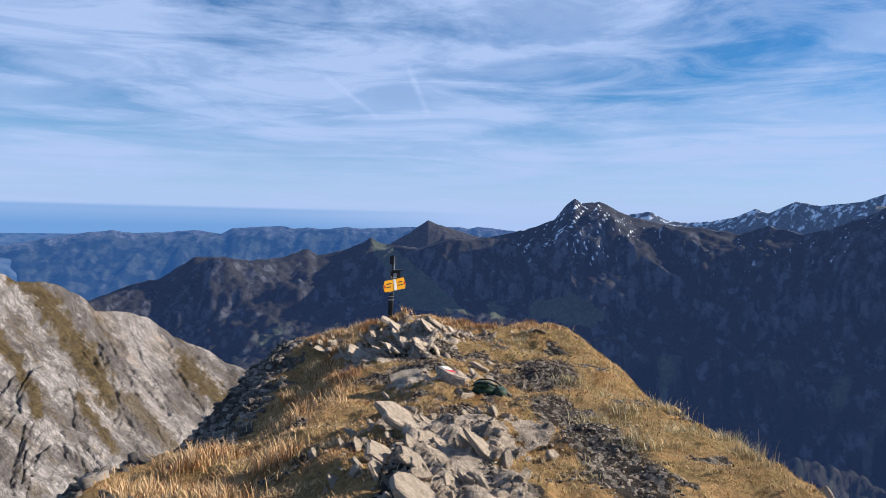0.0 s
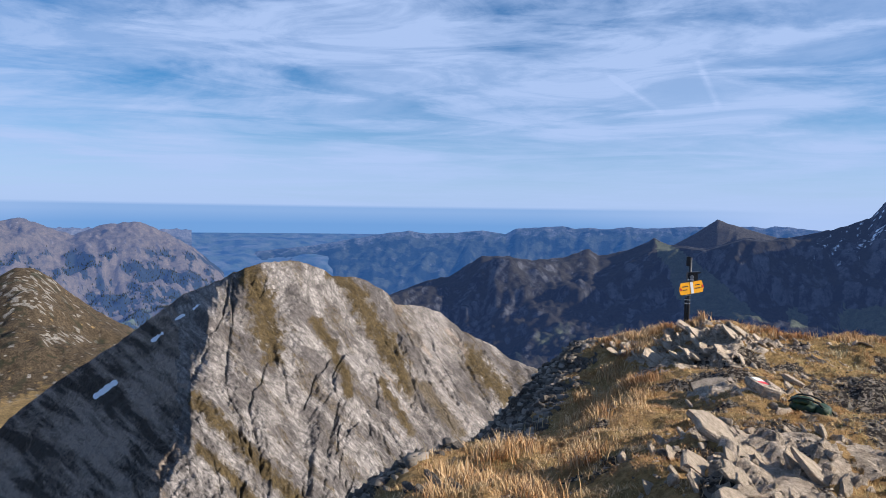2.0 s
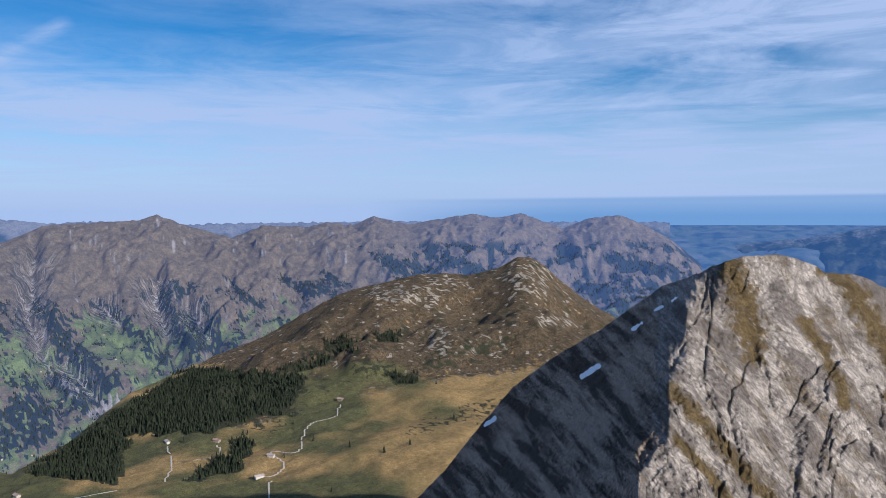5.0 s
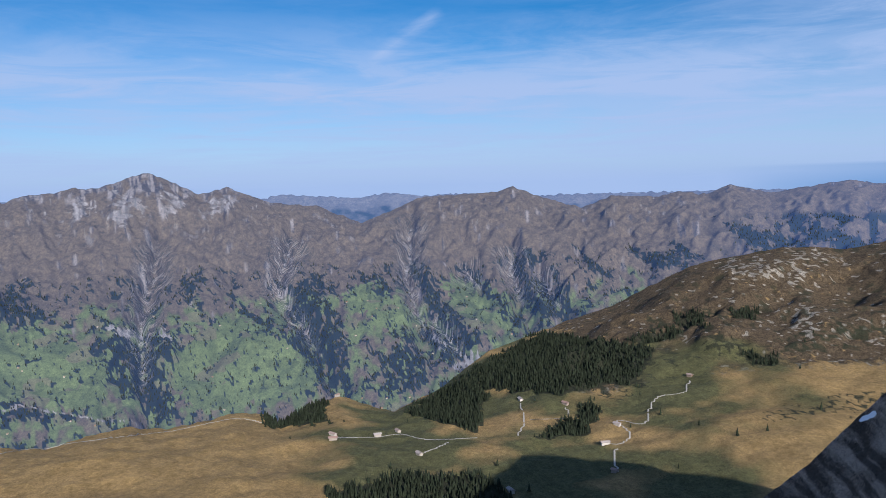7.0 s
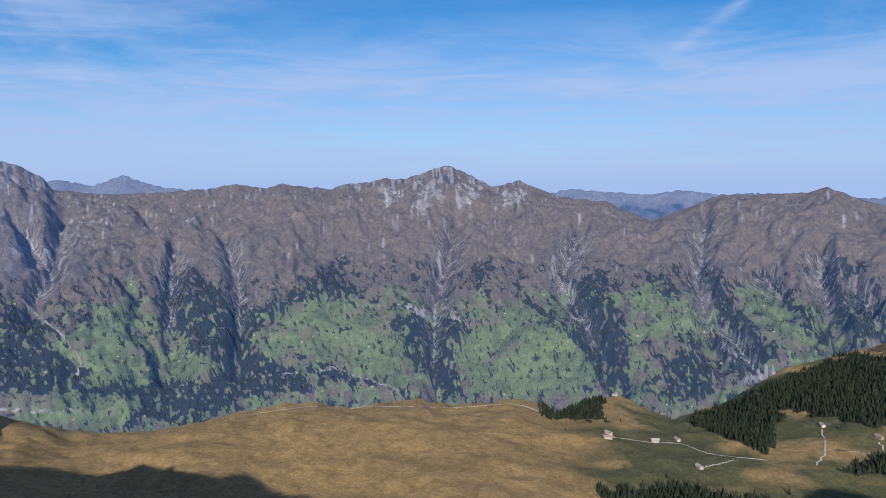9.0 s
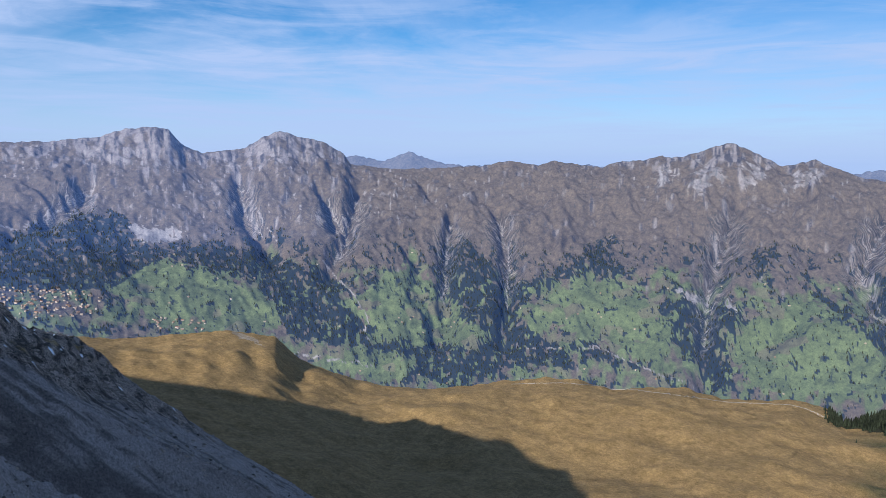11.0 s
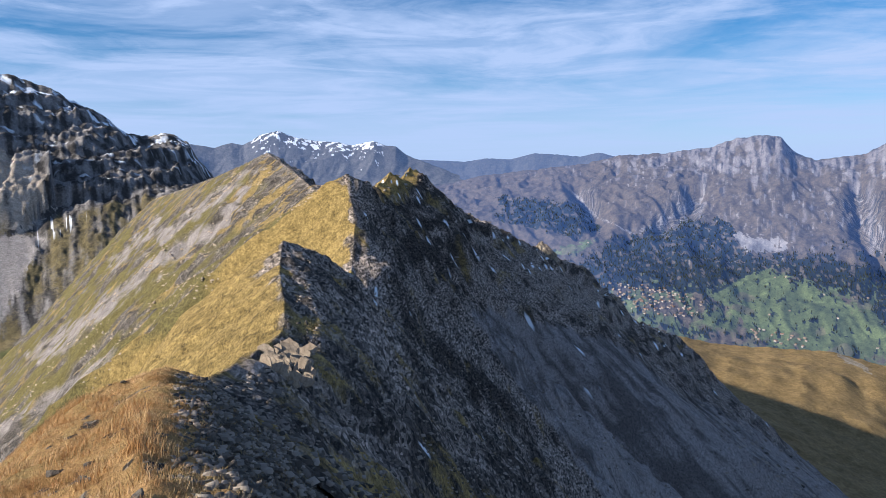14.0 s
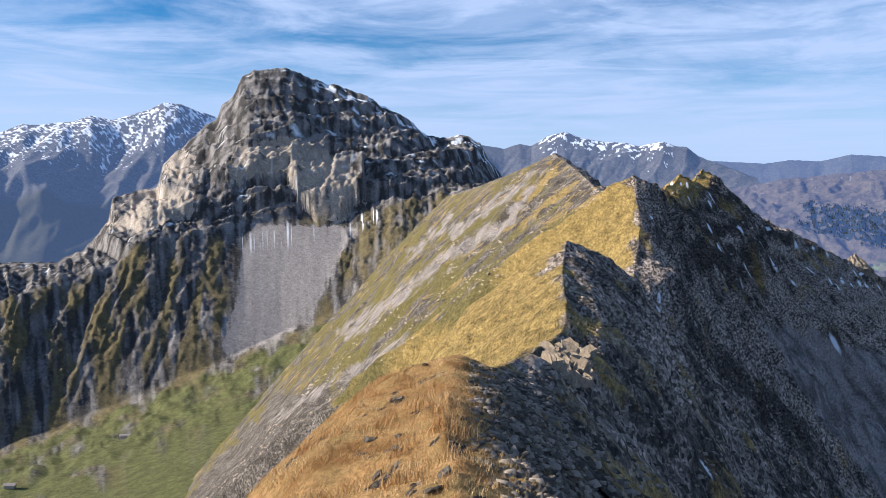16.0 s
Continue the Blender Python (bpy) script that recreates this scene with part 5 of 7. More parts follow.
# slate off the buttress darkens the cliffs: their shadow is in the colour
sheet("mountain_rock_massif", X, Y, Z, hillside("grey_cliff", (0.14, 0.122, 0.105), (0.56, 0.475, 0.39), (0.10, 0.083, 0.045), (0.19, 0.15, 0.075), (0.04, 0.05, 0.03), 3.2, 1.8, tone=True, slate=(0.285, 0.262, 0.248), gravel=(0.34, 0.305, 0.285), meadow=(0.15, 0.155, 0.06), streak=(1, 1, 1.4), grain=(330, 330), joints=0.35, ragged=2.2, crisp=0.5),
      {"grass": (1 - rockv) * (0.50 + 0.5 * fbm(a / 45, V * 9, 4, 561) + 0.6 * (ridged((deg + 0.42 * elevation(X, Y, Z)) / 2.1 + 0.35 * fbm(a / 90, V * 7, 4, 13), V * 2.0, 3, 521, 0.42) - 0.55) * smooth(206, 210, deg) * smooth(0.36, 0.5, V)) * (1 - fan), "scree": fan, "slate": 1.1 * (1 - butt_at), "forest": 0,
       "tone": 0.48 - 0.06 * (1 - rockv) * (1 - fan) + 0.15 * fan + 0.45 * butt_at + (0.55 - 0.4 * fan) * fbm(a / 14, V * 14, 4, 563) + 0.22 * np.sin(V * 190 + 3 * fbm(a / 90, V * 5, 3, 565)) * rockv, "gu": lie_u, "gv": lie_v,
       "meadow": smooth(0.40, 0.34, V) * (0.7 + 0.5 * fbm(a / 70, R / 70, 4, 571)),
       "snow": smooth(0.62, 0.66, V) * (0.62 * fbm(a / 40, V * 60, 4, 581) - 0.02) + smooth(0.86, 0.97, V) * smooth(203.5, 199, deg) * (0.3 + 0.6 * fbm(a / 20, V * 30, 4, 583)) + 0.62 * (1 - rockv) * smooth(0.50, 0.575, V) * smooth(0.42, 0.52, fbm(a / 3.5, V * 3.0, 3, 591)) * smooth(194, 196, deg) * smooth(208.5, 206, deg)},
      "towering grey rock mountain with ledges, scree and snow patches", "mountain", "structure")


# ---- the summit ridge running south ----
# dark gullies, grey ribs and the scree chute of the shaded side, their relief shading put into tones, as outlines of
# (bearing, elevation)
SHADE_PATCHES = [[(172.2, -11.1), (170.3, -12.5), (168.4, -14.3), (165.6, -16.2), (163.6, -18.8), (161.9, -21.4), (160.3, -24.3), (164.7, -23.9), (167.1, -20.9), (168.6, -17.6), (170.8, -14.9)], [(175.4, -1.3), (171.6, -0.2), (167.8, -3.2), (163.9, -5.8), (161.4, -8.1), (167.3, -8.6), (172.1, -9.1), (174.2, -5.7)], [(173.4, -9.5), (172.4, -9.5), (170.9, -16), (170.2, -22), (171.2, -22), (172.2, -16)]]
RIBS = [[(165.5, -13.7), (163.5, -16.8), (161.8, -19.0), (160.2, -22.7), (158.1, -24.9), (160.3, -24.7), (161.9, -21.0), (164.3, -17.1)], [(167.9, -4.4), (163.9, -5.8), (157.6, -9.1), (155.9, -11.7), (161.5, -10.6), (167.3, -8.6)], [(176.6, -6), (174.8, -6), (172.8, -14), (172.0, -22), (174.4, -22), (175.6, -14)]]
CHUTE = [(167.8, -10.3), (161.5, -11.5), (155.9, -13.0), (152.9, -16.0), (147.6, -20.2), (145.4, -25.1), (156.7, -25.0), (161.8, -19.0), (166.7, -12.8)]


def shaded_side(deg, el):
    """Relief shading painted as lighter and darker rock of the shaded side, and its scree chute with dark runnels."""
    jag = 0.7 * fbm(deg / 1.6, el / 1.6, 5, 691, 0.62)
    tone = np.zeros(deg.shape)
    for outline in SHADE_PATCHES:
        tone = tone - 0.34 * inside(deg + jag, el + jag, outline)
    for outline in RIBS:
        tone = tone + 0.50 * inside(deg + jag, el - jag, outline)
    chute = 1.0 * inside(deg + jag, el + 0.6 * jag, CHUTE)
    run = ridged((el - deg + 0.25 * fbm(deg / 2, el / 2, 3, 693)) / 1.15, (el + deg) / 14, 3, 694, 0.6)
    layers = ridged((el + 0.28 * deg + 0.5 * fbm(deg / 3, el / 3, 3, 695)) / 1.1, (deg - el) / 9, 3, 696, 0.6)
    tone = tone + 0.35 * (layers - 0.35) * (1 - chute) * smooth(-2, -4, el) + (0.12 - 1.1 * smooth(0.45, 0.75, run)) * chute
    return tone, chute


def ribbon(crest, step, left, right, rows, relief, seed, finer=1.0):
    """Ground on both sides of a crest of (x, y, z) points. left, right: (across, drop) profiles. Returns the grid, its distance along and across."""
    P = np.array(crest, float)
    d = np.concatenate([[0], np.cumsum(np.linalg.norm(np.diff(P[:, :2], axis=0), axis=1))])
    s = [0.0]
    while s[-1] < d[-1] - 0.5:
        s.append(s[-1] + step * (1 + s[-1] / 70))
    s = np.array(s)
    C = np.stack([np.interp(s, d, P[:, k]) for k in range(3)], -1)
    k = 5
    for _ in range(2):
        pad = np.pad(C[:, :2], ((k // 2, k // 2), (0, 0)), "edge")
        C[:, :2] = np.stack([np.convolve(pad[:, q], np.ones(k) / k, "valid") for q in range(2)], -1)
    T = np.stack([np.gradient(C[:, q], s) for q in range(2)], -1)
    T /= np.linalg.norm(T, axis=1)[:, None] + 1e-9
    kk = 31
    pad = np.pad(T, ((kk // 2, kk // 2), (0, 0)), "edge")
    T = np.stack([np.convolve(pad[:, q], np.ones(kk) / kk, "valid") for q in range(2)], -1)
    T /= np.linalg.norm(T, axis=1)[:, None] + 1e-9
    side = np.stack([-T[:, 1], T[:, 0]], -1)
    wl = -(np.linspace(0, 1, int(rows * finer) + 1)[1:] ** (1.8 if finer == 1.0 else 1.45) * left[-1][0])[::-1]
    wr = np.linspace(0, 1, rows + 1)[1:] ** 1.8 * right[-1][0]
    w = np.concatenate([wl, [0], wr])
    drop = np.where(w < 0, np.interp(-w, [q[0] for q in left], [q[1] for q in left]), np.interp(w, [q[0] for q in right], [q[1] for q in right]))
    S, W = np.meshgrid(s, w, indexing="ij")
    X = C[:, 0:1] + side[:, 0:1] * W
    Y = C[:, 1:2] + side[:, 1:2] * W
    Z = C[:, 2:3] - drop[None, :]
    Z = Z + relief(S, W, X, Y)
    return X, Y, Z, S, W


def at(b, e, r):
    return (-math.sin(radians(b)) * r, math.cos(radians(b)) * r, EYE + r * math.tan(radians(e)))


MAIN = [(2.4, -11.5, -1.75), (2.6, -14.0, -2.0), (3.4, -19, -3.4), at(187.2, -14.2, 26), at(184.5, -13.0, 34), at(182.0, -11.6, 41), at(181.9, -9.44, 46), at(182.2, -7.4, 56), at(182.0, -5.3, 68), at(181.3, -5.0, 72), at(180.3, -5.6, 80), at(178.2, -7.6, 92), at(177.0, -8.4, 104), at(176.7, -5.6, 118), at(176.5, -3.4, 128),
        at(177.2, 0.04, 140), at(176.9, -0.9, 152), at(177.6, -1.4, 175), at(179.5, -1.2, 230), at(181.3, 0.4, 290), at(182.9, 1.56, 330), at(184.6, 0.7, 400), at(186.7, -0.2, 500), at(188.5, -0.9, 640), at(191, -1.7, 800)]
SPUR = [at(177.2, -1.5, 150), at(175.8, -1.3, 165), at(173.4, -0.2, 184), at(171.9, 0.15, 200), at(171.0, -1.0, 206), at(169.1, -2.84, 218), at(166.1, -4.16, 240), at(163, -5.69, 268), at(161.3, -6.6, 286), at(159.2, -7.17, 305), at(157.9, -8.85, 320), at(156.2, -10.91, 345), at(152.1, -12.2, 410)]


def main_relief(S, W, X, Y):
    far_ = np.clip(S / 120, 0.12, 1)
    e = smooth(0, 6, np.abs(W))
    rid = ridged(S / 26 + 0.25 * fbm(S / 12, W / 20, 3, 3), W / 60, 3, 601)
    dark = smooth(0, 4, -W)
    strata = ridged(S / 8 + W / 14, W / 22, 4, 611, 0.6)
    crag = ridged(S / 10 + 0.5 * fbm(S / 14, W / 14, 3, 613), W / 15, 5, 615, 0.62)
    broken = 2.2 * (ridged(X / 6, Y / 6, 5, 617, 0.6) - 0.4) * smooth(15, 26, W) * smooth(105, 80, S)
    return broken + dark * e * far_ * 3.4 * (crag - 0.4) + e * far_ * ((2.2 + 2.0 * dark + 4.0 * (1 - dark) * smooth(115, 170, S) * smooth(4, 30, W)) * (rid - 0.35) + 2.2 * dark * (strata - 0.4) + 0.9 * fbm(S / 5, W / 5, 5, 621, 0.6)) + 0.25 * fbm(S / 4.0, W / 1.6, 4, 631) + 0.5 * fbm(S / 6, W * 0 + 3, 3, 641) * far_


# left of the walker's way is east while the ridge runs south: the sunny grass side
X, Y, Z, S, W = ribbon(MAIN, 0.42, [(0, 0), (2, 1.0), (6, 5), (12, 12.5), (60, 64), (110, 108), (200, 165), (260, 195)], [(0, 0), (3, 1.9), (12, 8.6), (60, 47), (160, 132), (330, 290)], 110, lambda S, W, X, Y: main_relief(S, W, X, Y) - 0.22 * np.maximum(W, 0) * smooth(120, 380, S) - 0.55 * np.maximum(W - 9, 0) * smooth(130, 90, S), 1, 2.1)
RIDGE_MAIN = (X, Y, Z, S, W)
# the noise paints bites of shadow along the border into the colours
sunny = smooth(-0.6, 0.9, W + 0.8 * fbm(S / 3, W / 3, 3, 651) + (2.6 * fbm(S / 7, W / 7, 4, 653) - 0.5) * smooth(35, 60, S))
mat_ridge = hillside("slaty_ridge", (0.12, 0.102, 0.085), (0.36, 0.315, 0.27), (0.18, 0.128, 0.045), (0.40, 0.28, 0.10), (0.03, 0.03, 0.02), 0.28, 0.22, streak=(1, 0.32, 1), tone=True, plates=0.22, slate=(0.56, 0.46, 0.385), gravel=(0.30, 0.265, 0.245), meadow=(0.185, 0.155, 0.058), grain=(420, 420), ragged=1.8, crisp=0.75)
deg, el = np.degrees(np.arctan2(-X, Y)) % 360, elevation(X, Y, Z)
beyond = smooth(128, 150, S)
bands = np.zeros(X.shape)
for p0, p1, w in (((187.5, -4.0), (198.6, -12.0), 0.75), ((186.0, -1.2), (190.5, -4.5), 0.5), ((184.5, -1.0), (187.5, -5.2), 0.4), ((184.0, 0.3), (186.5, -1.6), 0.35), ((190.5, -3.0), (194, -6.5), 0.4), ((194, -12.5), (204, -18.0), 0.5)):
    d, _ = near_line(deg + 0.5 * fbm(deg, el, 3, 663), el + 0.3 * fbm(deg, el, 3, 664), [p0, p1])
    bands = np.maximum(bands, smooth(w * 1.7, w * 0.2, d))
crags = inside(deg + 0.8 * fbm(deg, el, 4, 668), el + 0.5 * fbm(deg, el, 4, 669), [(213, -25), (204, -16.3), (199, -15.6), (200.5, -18.5), (204.5, -24.5)])
patches = np.zeros(X.shape)
for p0, p1, w in (((174.9, -7.7), (175.1, -9.9), 0.16), ((171.5, -18.8), (171.8, -21.5), 0.22), ((171.2, -17.9), (171.3, -18.4), 0.16), ((171.5, -12.4), (171.4, -14.5), 0.13), ((174.5, -5.3), (174.2, -5.7), 0.12), ((172.1, -8.7), (172.0, -9.1), 0.12), ((175.7, -2.9), (175.5, -3.5), 0.09),
                  ((167.4, -19.5), (166.8, -20.1), 0.10), ((164.7, -24.3), (163.8, -24.4), 0.14), ((175.9, -17.6), (175.2, -18.3), 0.08), ((167.9, -4.4), (167.7, -5.0), 0.08)):
    d, _ = near_line(deg, el, [p0, p1])
    patches = np.maximum(patches, smooth(w * 0.8, w * 0.2, d + 0.14 * fbm(deg * 3, el * 3, 4, 685, 0.65)))
patches = patches * smooth(-0.2, 0.1, fbm(deg * 5, el * 2.5, 4, 686, 0.6))
flow, _ = near_line(deg, el, [(174.7, -5.3), (173.6, -10), (171.5, -22)])
patches = np.maximum(patches, smooth(0.72, 0.78, fbm(S / 1.0, W / 0.7, 4, 687)) * smooth(2.0, 0.5, flow) * smooth(3, 8, -W))
beds = np.sin((Z + 0.28 * X + 2.5 * fbm(X / 25, Z / 25, 4, 688)) / 0.9) + 0.6 * np.sin((Z + 0.28 * X + 2.0 * fbm(X / 12, Z / 12, 3, 689)) / 0.37)
side_tone, chute = shaded_side(deg, el)
sheet("mountain_south_ridge", X, Y, Z, mat_ridge,
      {"grass": sunny * (0.95 - 0.5 * smooth(0.0, 0.5, fbm(X / 16, Y / 16, 5, 661, 0.65)) * smooth(14, 40, W) - beyond * (0.34 + 0.6 * smooth(-0.3, 0.3, fbm(S / 9, W / 18, 6, 665, 0.68))) - 0.75 * crags) + (1 - sunny) * (0.02 + 0.38 * smooth(55, 15, S) + 0.55 * fbm(S / 6, W / 4, 5, 671, 0.65)),
       "scree": np.maximum(smooth(60, 95, -W) * 0.8, 0.8 * chute * (1 - sunny)) + sunny * beyond * bands * (0.6 + 0.5 * fbm(S / 5, W / 14, 5, 673, 0.65)), "slate": 1 - sunny, "gu": (S + 0.35 * np.abs(W)) / 600, "gv": (W + 340) / 670, "forest": 0,
       "meadow": sunny * np.maximum(beyond * 0.8, smooth(14, 34, W)) * (0.50 + 0.7 * fbm(X / 22, Y / 22, 5, 667, 0.65)) * (1 - crags) * (1 - smooth(338, 318, S) * smooth(12, 3, W)), "tone": 0.5 + 0.4 * np.where(W > 0, fbm(S / 3, W / 4, 5, 682, 0.65), fbm(S / 4.5, W / 1.4, 5, 683, 0.68)) + 0.6 * np.where(W > 0, 0, fbm(S / 11 + W / 16, W / 40, 4, 684)) + 0.22 * beds * (1 - sunny) * smooth(60, 100, S) + (0.16 + 0.22 * smooth(-12, -17, el) * smooth(177, 174, deg) + side_tone) * (1 - sunny) * smooth(25, 50, S),
       "snow": patches * (1 - sunny)},
      "knife-edged ridge, golden grass on one side, dark slate on the other", "ridge", "structure")


def spur_relief(S, W, X, Y):
    e = smooth(0, 5, np.abs(W))
    rid = ridged(S / 22 + 0.25 * fbm(S / 12, W / 20, 3, 3), W / 70, 3, 701)
    crag = ridged(S / 11 + 0.4 * fbm(S / 14, W / 14, 3, 703), W / 16, 5, 705, 0.62)
    return e * 3.6 * (crag - 0.4) * smooth(70, 45, np.abs(W)) + e * (3.4 * (rid - 0.35) * smooth(75, 45, np.abs(W)) + 1.2 * fbm(S / 6, W / 9, 4, 711)) + 2.2 * fbm(S / 9, W * 0 + 1, 4, 721) * smooth(40, 5, np.abs(W)) - 30 * smooth(45, 0, S) * smooth(4, 40, np.abs(W))


X, Y, Z, S, W = ribbon(SPUR, 0.6, [(0, 0), (4, 4), (25, 24), (60, 50), (200, 145), (300, 200)], [(0, 0), (4, 4.4), (30, 33), (58, 58), (120, 100), (220, 158), (300, 196)], 95, spur_relief, 2)
beds = np.sin((Z + 0.28 * X + 2.5 * fbm(X / 25, Z / 25, 4, 688)) / 0.9) + 0.6 * np.sin((Z + 0.28 * X + 2.0 * fbm(X / 12, Z / 12, 3, 689)) / 0.37)
SPURGRID = (X, Y, Z)
deg, el = np.degrees(np.arctan2(-X, Y)) % 360, elevation(X, Y, Z)
side_tone, chute = shaded_side(deg, el)
sheet("mountain_west_spur", X, Y, Z, mat_ridge,
      {"slate": 1, "gu": (S + 0.5 * np.abs(W)) / 400, "gv": (W + 300) / 600, "grass": np.maximum(0.15 + 0.5 * fbm(S / 9, W / 6, 4, 731) * smooth(60, 20, np.abs(W)), 0.9 * smooth(6, 2, np.abs(W) + 2 * fbm(S / 4, W / 4, 3, 732)) * smooth(171.3, 172.0, deg) * smooth(175.5, 174.5, deg)), "scree": np.maximum(0.8 * chute, 0.62 * smooth(40, 70, np.abs(W) + 14 * fbm(S / 12, W / 40, 4, 733)) * (el < -12)), "forest": 0, "meadow": 0, "tone": 0.68 + side_tone + 0.5 * fbm((S + 0.5 * W) / 2.5, W / 12, 5, 743, 0.6) + 0.5 * beds * smooth(60, 35, np.abs(W)) - 0.6 * smooth(0.55, 0.85, ridged(S / 16 + 0.15 * fbm(S / 30, W / 60, 3, 747), W / 400, 2, 746)) * smooth(45, 60, np.abs(W)),
       "snow": smooth(0.70, 0.76, fbm(S / 0.9, W / 0.9, 4, 741)) * smooth(60, 40, np.abs(W))},
      "dark rock spur with grey scree slopes", "ridge", "structure")


# ---- the summit ground ----
def crest_x(y):
    return np.interp(y, [-30, -22, -14, -8, -3, 0, 14], [3.3, 3.4, 2.5, 1.5, 0.3, -0.2, -0.2])


def strata(x, y):
    """The bedrock of the summit: where it breaks through the turf, and the saw-toothed height of its tilted beds."""
    lump = fbm(x / 0.9, y / 1.1, 5, 841, 0.65)
    upper = np.exp(-((x + 0.55 - 0.12 * (y - 11)) / 0.95) ** 2 - ((y - 11.4) / 1.5) ** 2)
    lower = np.exp(-((x + 0.02) / 0.55) ** 2) * smooth(2.6, 3.4, y) * smooth(6.0, 5.2, y)
    side = 0.8 * np.exp(-((x - 0.66) / 0.2) ** 2 - ((y - 5.6) / 0.55) ** 2) + 0.8 * np.exp(-((x + 0.35) / 0.35) ** 2 - ((y - 8.5) / 0.5) ** 2) + 0.75 * np.exp(-((x - 0.15) / 0.5) ** 2 - ((y - 8.0) / 0.4) ** 2)
    core = np.maximum(np.maximum(upper, 0.85 * lower), side)
    bare = smooth(0.42, 0.58, core + 0.75 * lump * smooth(0.1, 0.4, core))
    f = (x + 0.30 * y + 0.22 * fbm(x / 0.6, y / 0.8, 4, 843)) / np.where(y > 7, 0.34, 0.24)
    t = f - np.floor(f)
    saw = smooth(0.0, 0.16, t) * (1 - t) * (0.5 + 0.7 * smooth(-0.4, 0.4, fbm(x / 0.5, y / 1.1, 2, 847)))
    return bare, saw * np.where(y > 7, 0.13, 0.075)


def ground(x, y):
    """Height of the summit ground."""
    x, y = np.asarray(x, float), np.asarray(y, float)
    z = np.interp(y, [-30, -22, -18, -14, -10, -6, -3, 0, 3, 4.75, 7, 9, 11, 12.5, 13.6, 15, 20, 60], [-8, -4.4, -2.9, -1.75, -1.15, -0.62, -0.25, 0, 0.08, 0.12, -0.08, -0.33, -0.25, -0.18, -0.22, -0.9, -4.8, -44])
    d = x - crest_x(y)
    north = smooth(-3, 3, y)
    we, ww = 1.3 + 1.2 * north, 0.7 + 1.8 * north * (0.78 + 0.22 * smooth(4, 8, y))
    se, sw = 0.34 - 0.27 * north, 0.35 - 0.13 * north
    east = np.minimum(d, we) * se + np.maximum(d - we, 0) * 0.75 + np.maximum(d - we - 0.7, 0) * 0.25
    west = np.minimum(-d, ww) * sw + np.maximum(-d - ww, 0) * 0.8 + np.maximum(-d - ww - 0.6, 0) * 0.3
    z = z - np.where(d > 0, east, west)
    near = np.clip(1 - np.hypot(x, y + 0.5) / 1.4, 0, 1)
    bumps = 0.13 * fbm(x / 1.5, y / 1.5, 4, 801) + 0.035 * ridged(x / 0.45, y / 0.45, 3, 811) + 0.02 * fbm(x / 0.16, y / 0.16, 3, 815)
    big = smooth(4, 9, np.abs(d)) * 1.1 * (ridged(x / 3.4, y / 4.2, 4, 821) - 0.4)
    hollow = 0.32 * smooth(-0.9, -1.7, d) * smooth(5.5, 7.0, y) * smooth(11.5, 10.2, y)
    bare, saw = strata(x, y)
    return z + bumps * (1 - near) + big - hollow + bare * saw


xs = np.concatenate([-np.geomspace(4.2, 60, 30)[::-1], np.arange(-4.1, -1.75, 0.10), np.arange(-1.7, 1.5, 0.04), np.arange(1.5, 5.2, 0.10), np.geomspace(5.25, 60, 30)])
ys = np.concatenate([np.arange(-20, 2.4, 0.13), np.arange(2.4, 13.9, 0.055), np.geomspace(14.0, 60, 36)])
Xg, Yg = np.meshgrid(xs, ys, indexing="ij")
Zg = ground(Xg, Yg)


def bare_ground(x, y):
    """Where the turf is worn away: round the outcrops, on the path, along the shaded rims."""
    d = x - crest_x(y)
    worn = smooth(0.0, 0.45, fbm(x / 0.7, y / 0.9, 5, 831, 0.6))
    core = np.exp(-((x + 0.15) / 0.8) ** 2) * (smooth(2.4, 3.2, y) * smooth(6.2, 5.2, y)) + np.exp(-((x + 0.1) / 1.15) ** 2) * smooth(8.2, 9.4, y) * smooth(13.4, 12.6, y)
    core = core + 0.6 * np.exp(-((x - 0.3) / 0.8) ** 2) * smooth(5.4, 6.4, y) * smooth(9.4, 8.4, y)
    path = np.exp(-((x - 1.12 + 0.04 * (y - 5)) / 0.24) ** 2) * smooth(3.6, 4.4, y) * smooth(7.6, 6.6, y) + np.exp(-((x - 1.35) / 0.4) ** 2 - ((y - 9.6) / 0.9) ** 2)
    holes = smooth(0.52, 0.62, fbm(x / 0.5 + 9, y / 0.6, 3, 833)) * smooth(-2, -1.5, d)
    return np.clip(np.minimum(core, 1) * (0.2 + 0.9 * worn) + path * 1.1 + 0.8 * holes, 0, 1)


def rim_ground(x, y):
    d = x - crest_x(y)
    return np.clip(smooth(2.0, 2.5, -d + 0.35 * fbm(x / 0.6, y / 0.6, 4, 835)) * smooth(-2, 2, y) + smooth(0.3, 0.9, -d) * smooth(-2, -4, y), 0, 1)


earth, rim, bedrock = bare_ground(Xg, Yg), rim_ground(Xg, Yg), strata(Xg, Yg)[0]
n = Nodes("summit_turf")
g1, g2, g3 = n.noise(0.5, 6, 0.65), n.noise(0.05, 7, 0.78), n.noise(0.012, 4, 0.7)
turf = n.mix(n.span(g1, 0.38, 0.62), (0.55, 0.325, 0.135), (0.38, 0.255, 0.10))
turf = n.mix(n.span(g2, 0.40, 0.60, 0, 0.6), turf, (0.09, 0.058, 0.02))
turf = n.mix(n.span(n.noise(0.9, 5, 0.6), 0.54, 0.66, 0, 0.7), turf, (0.22, 0.105, 0.03))
soil = n.mix(n.span(g2, 0.35, 0.65), (0.018, 0.014, 0.012), (0.08, 0.062, 0.047))
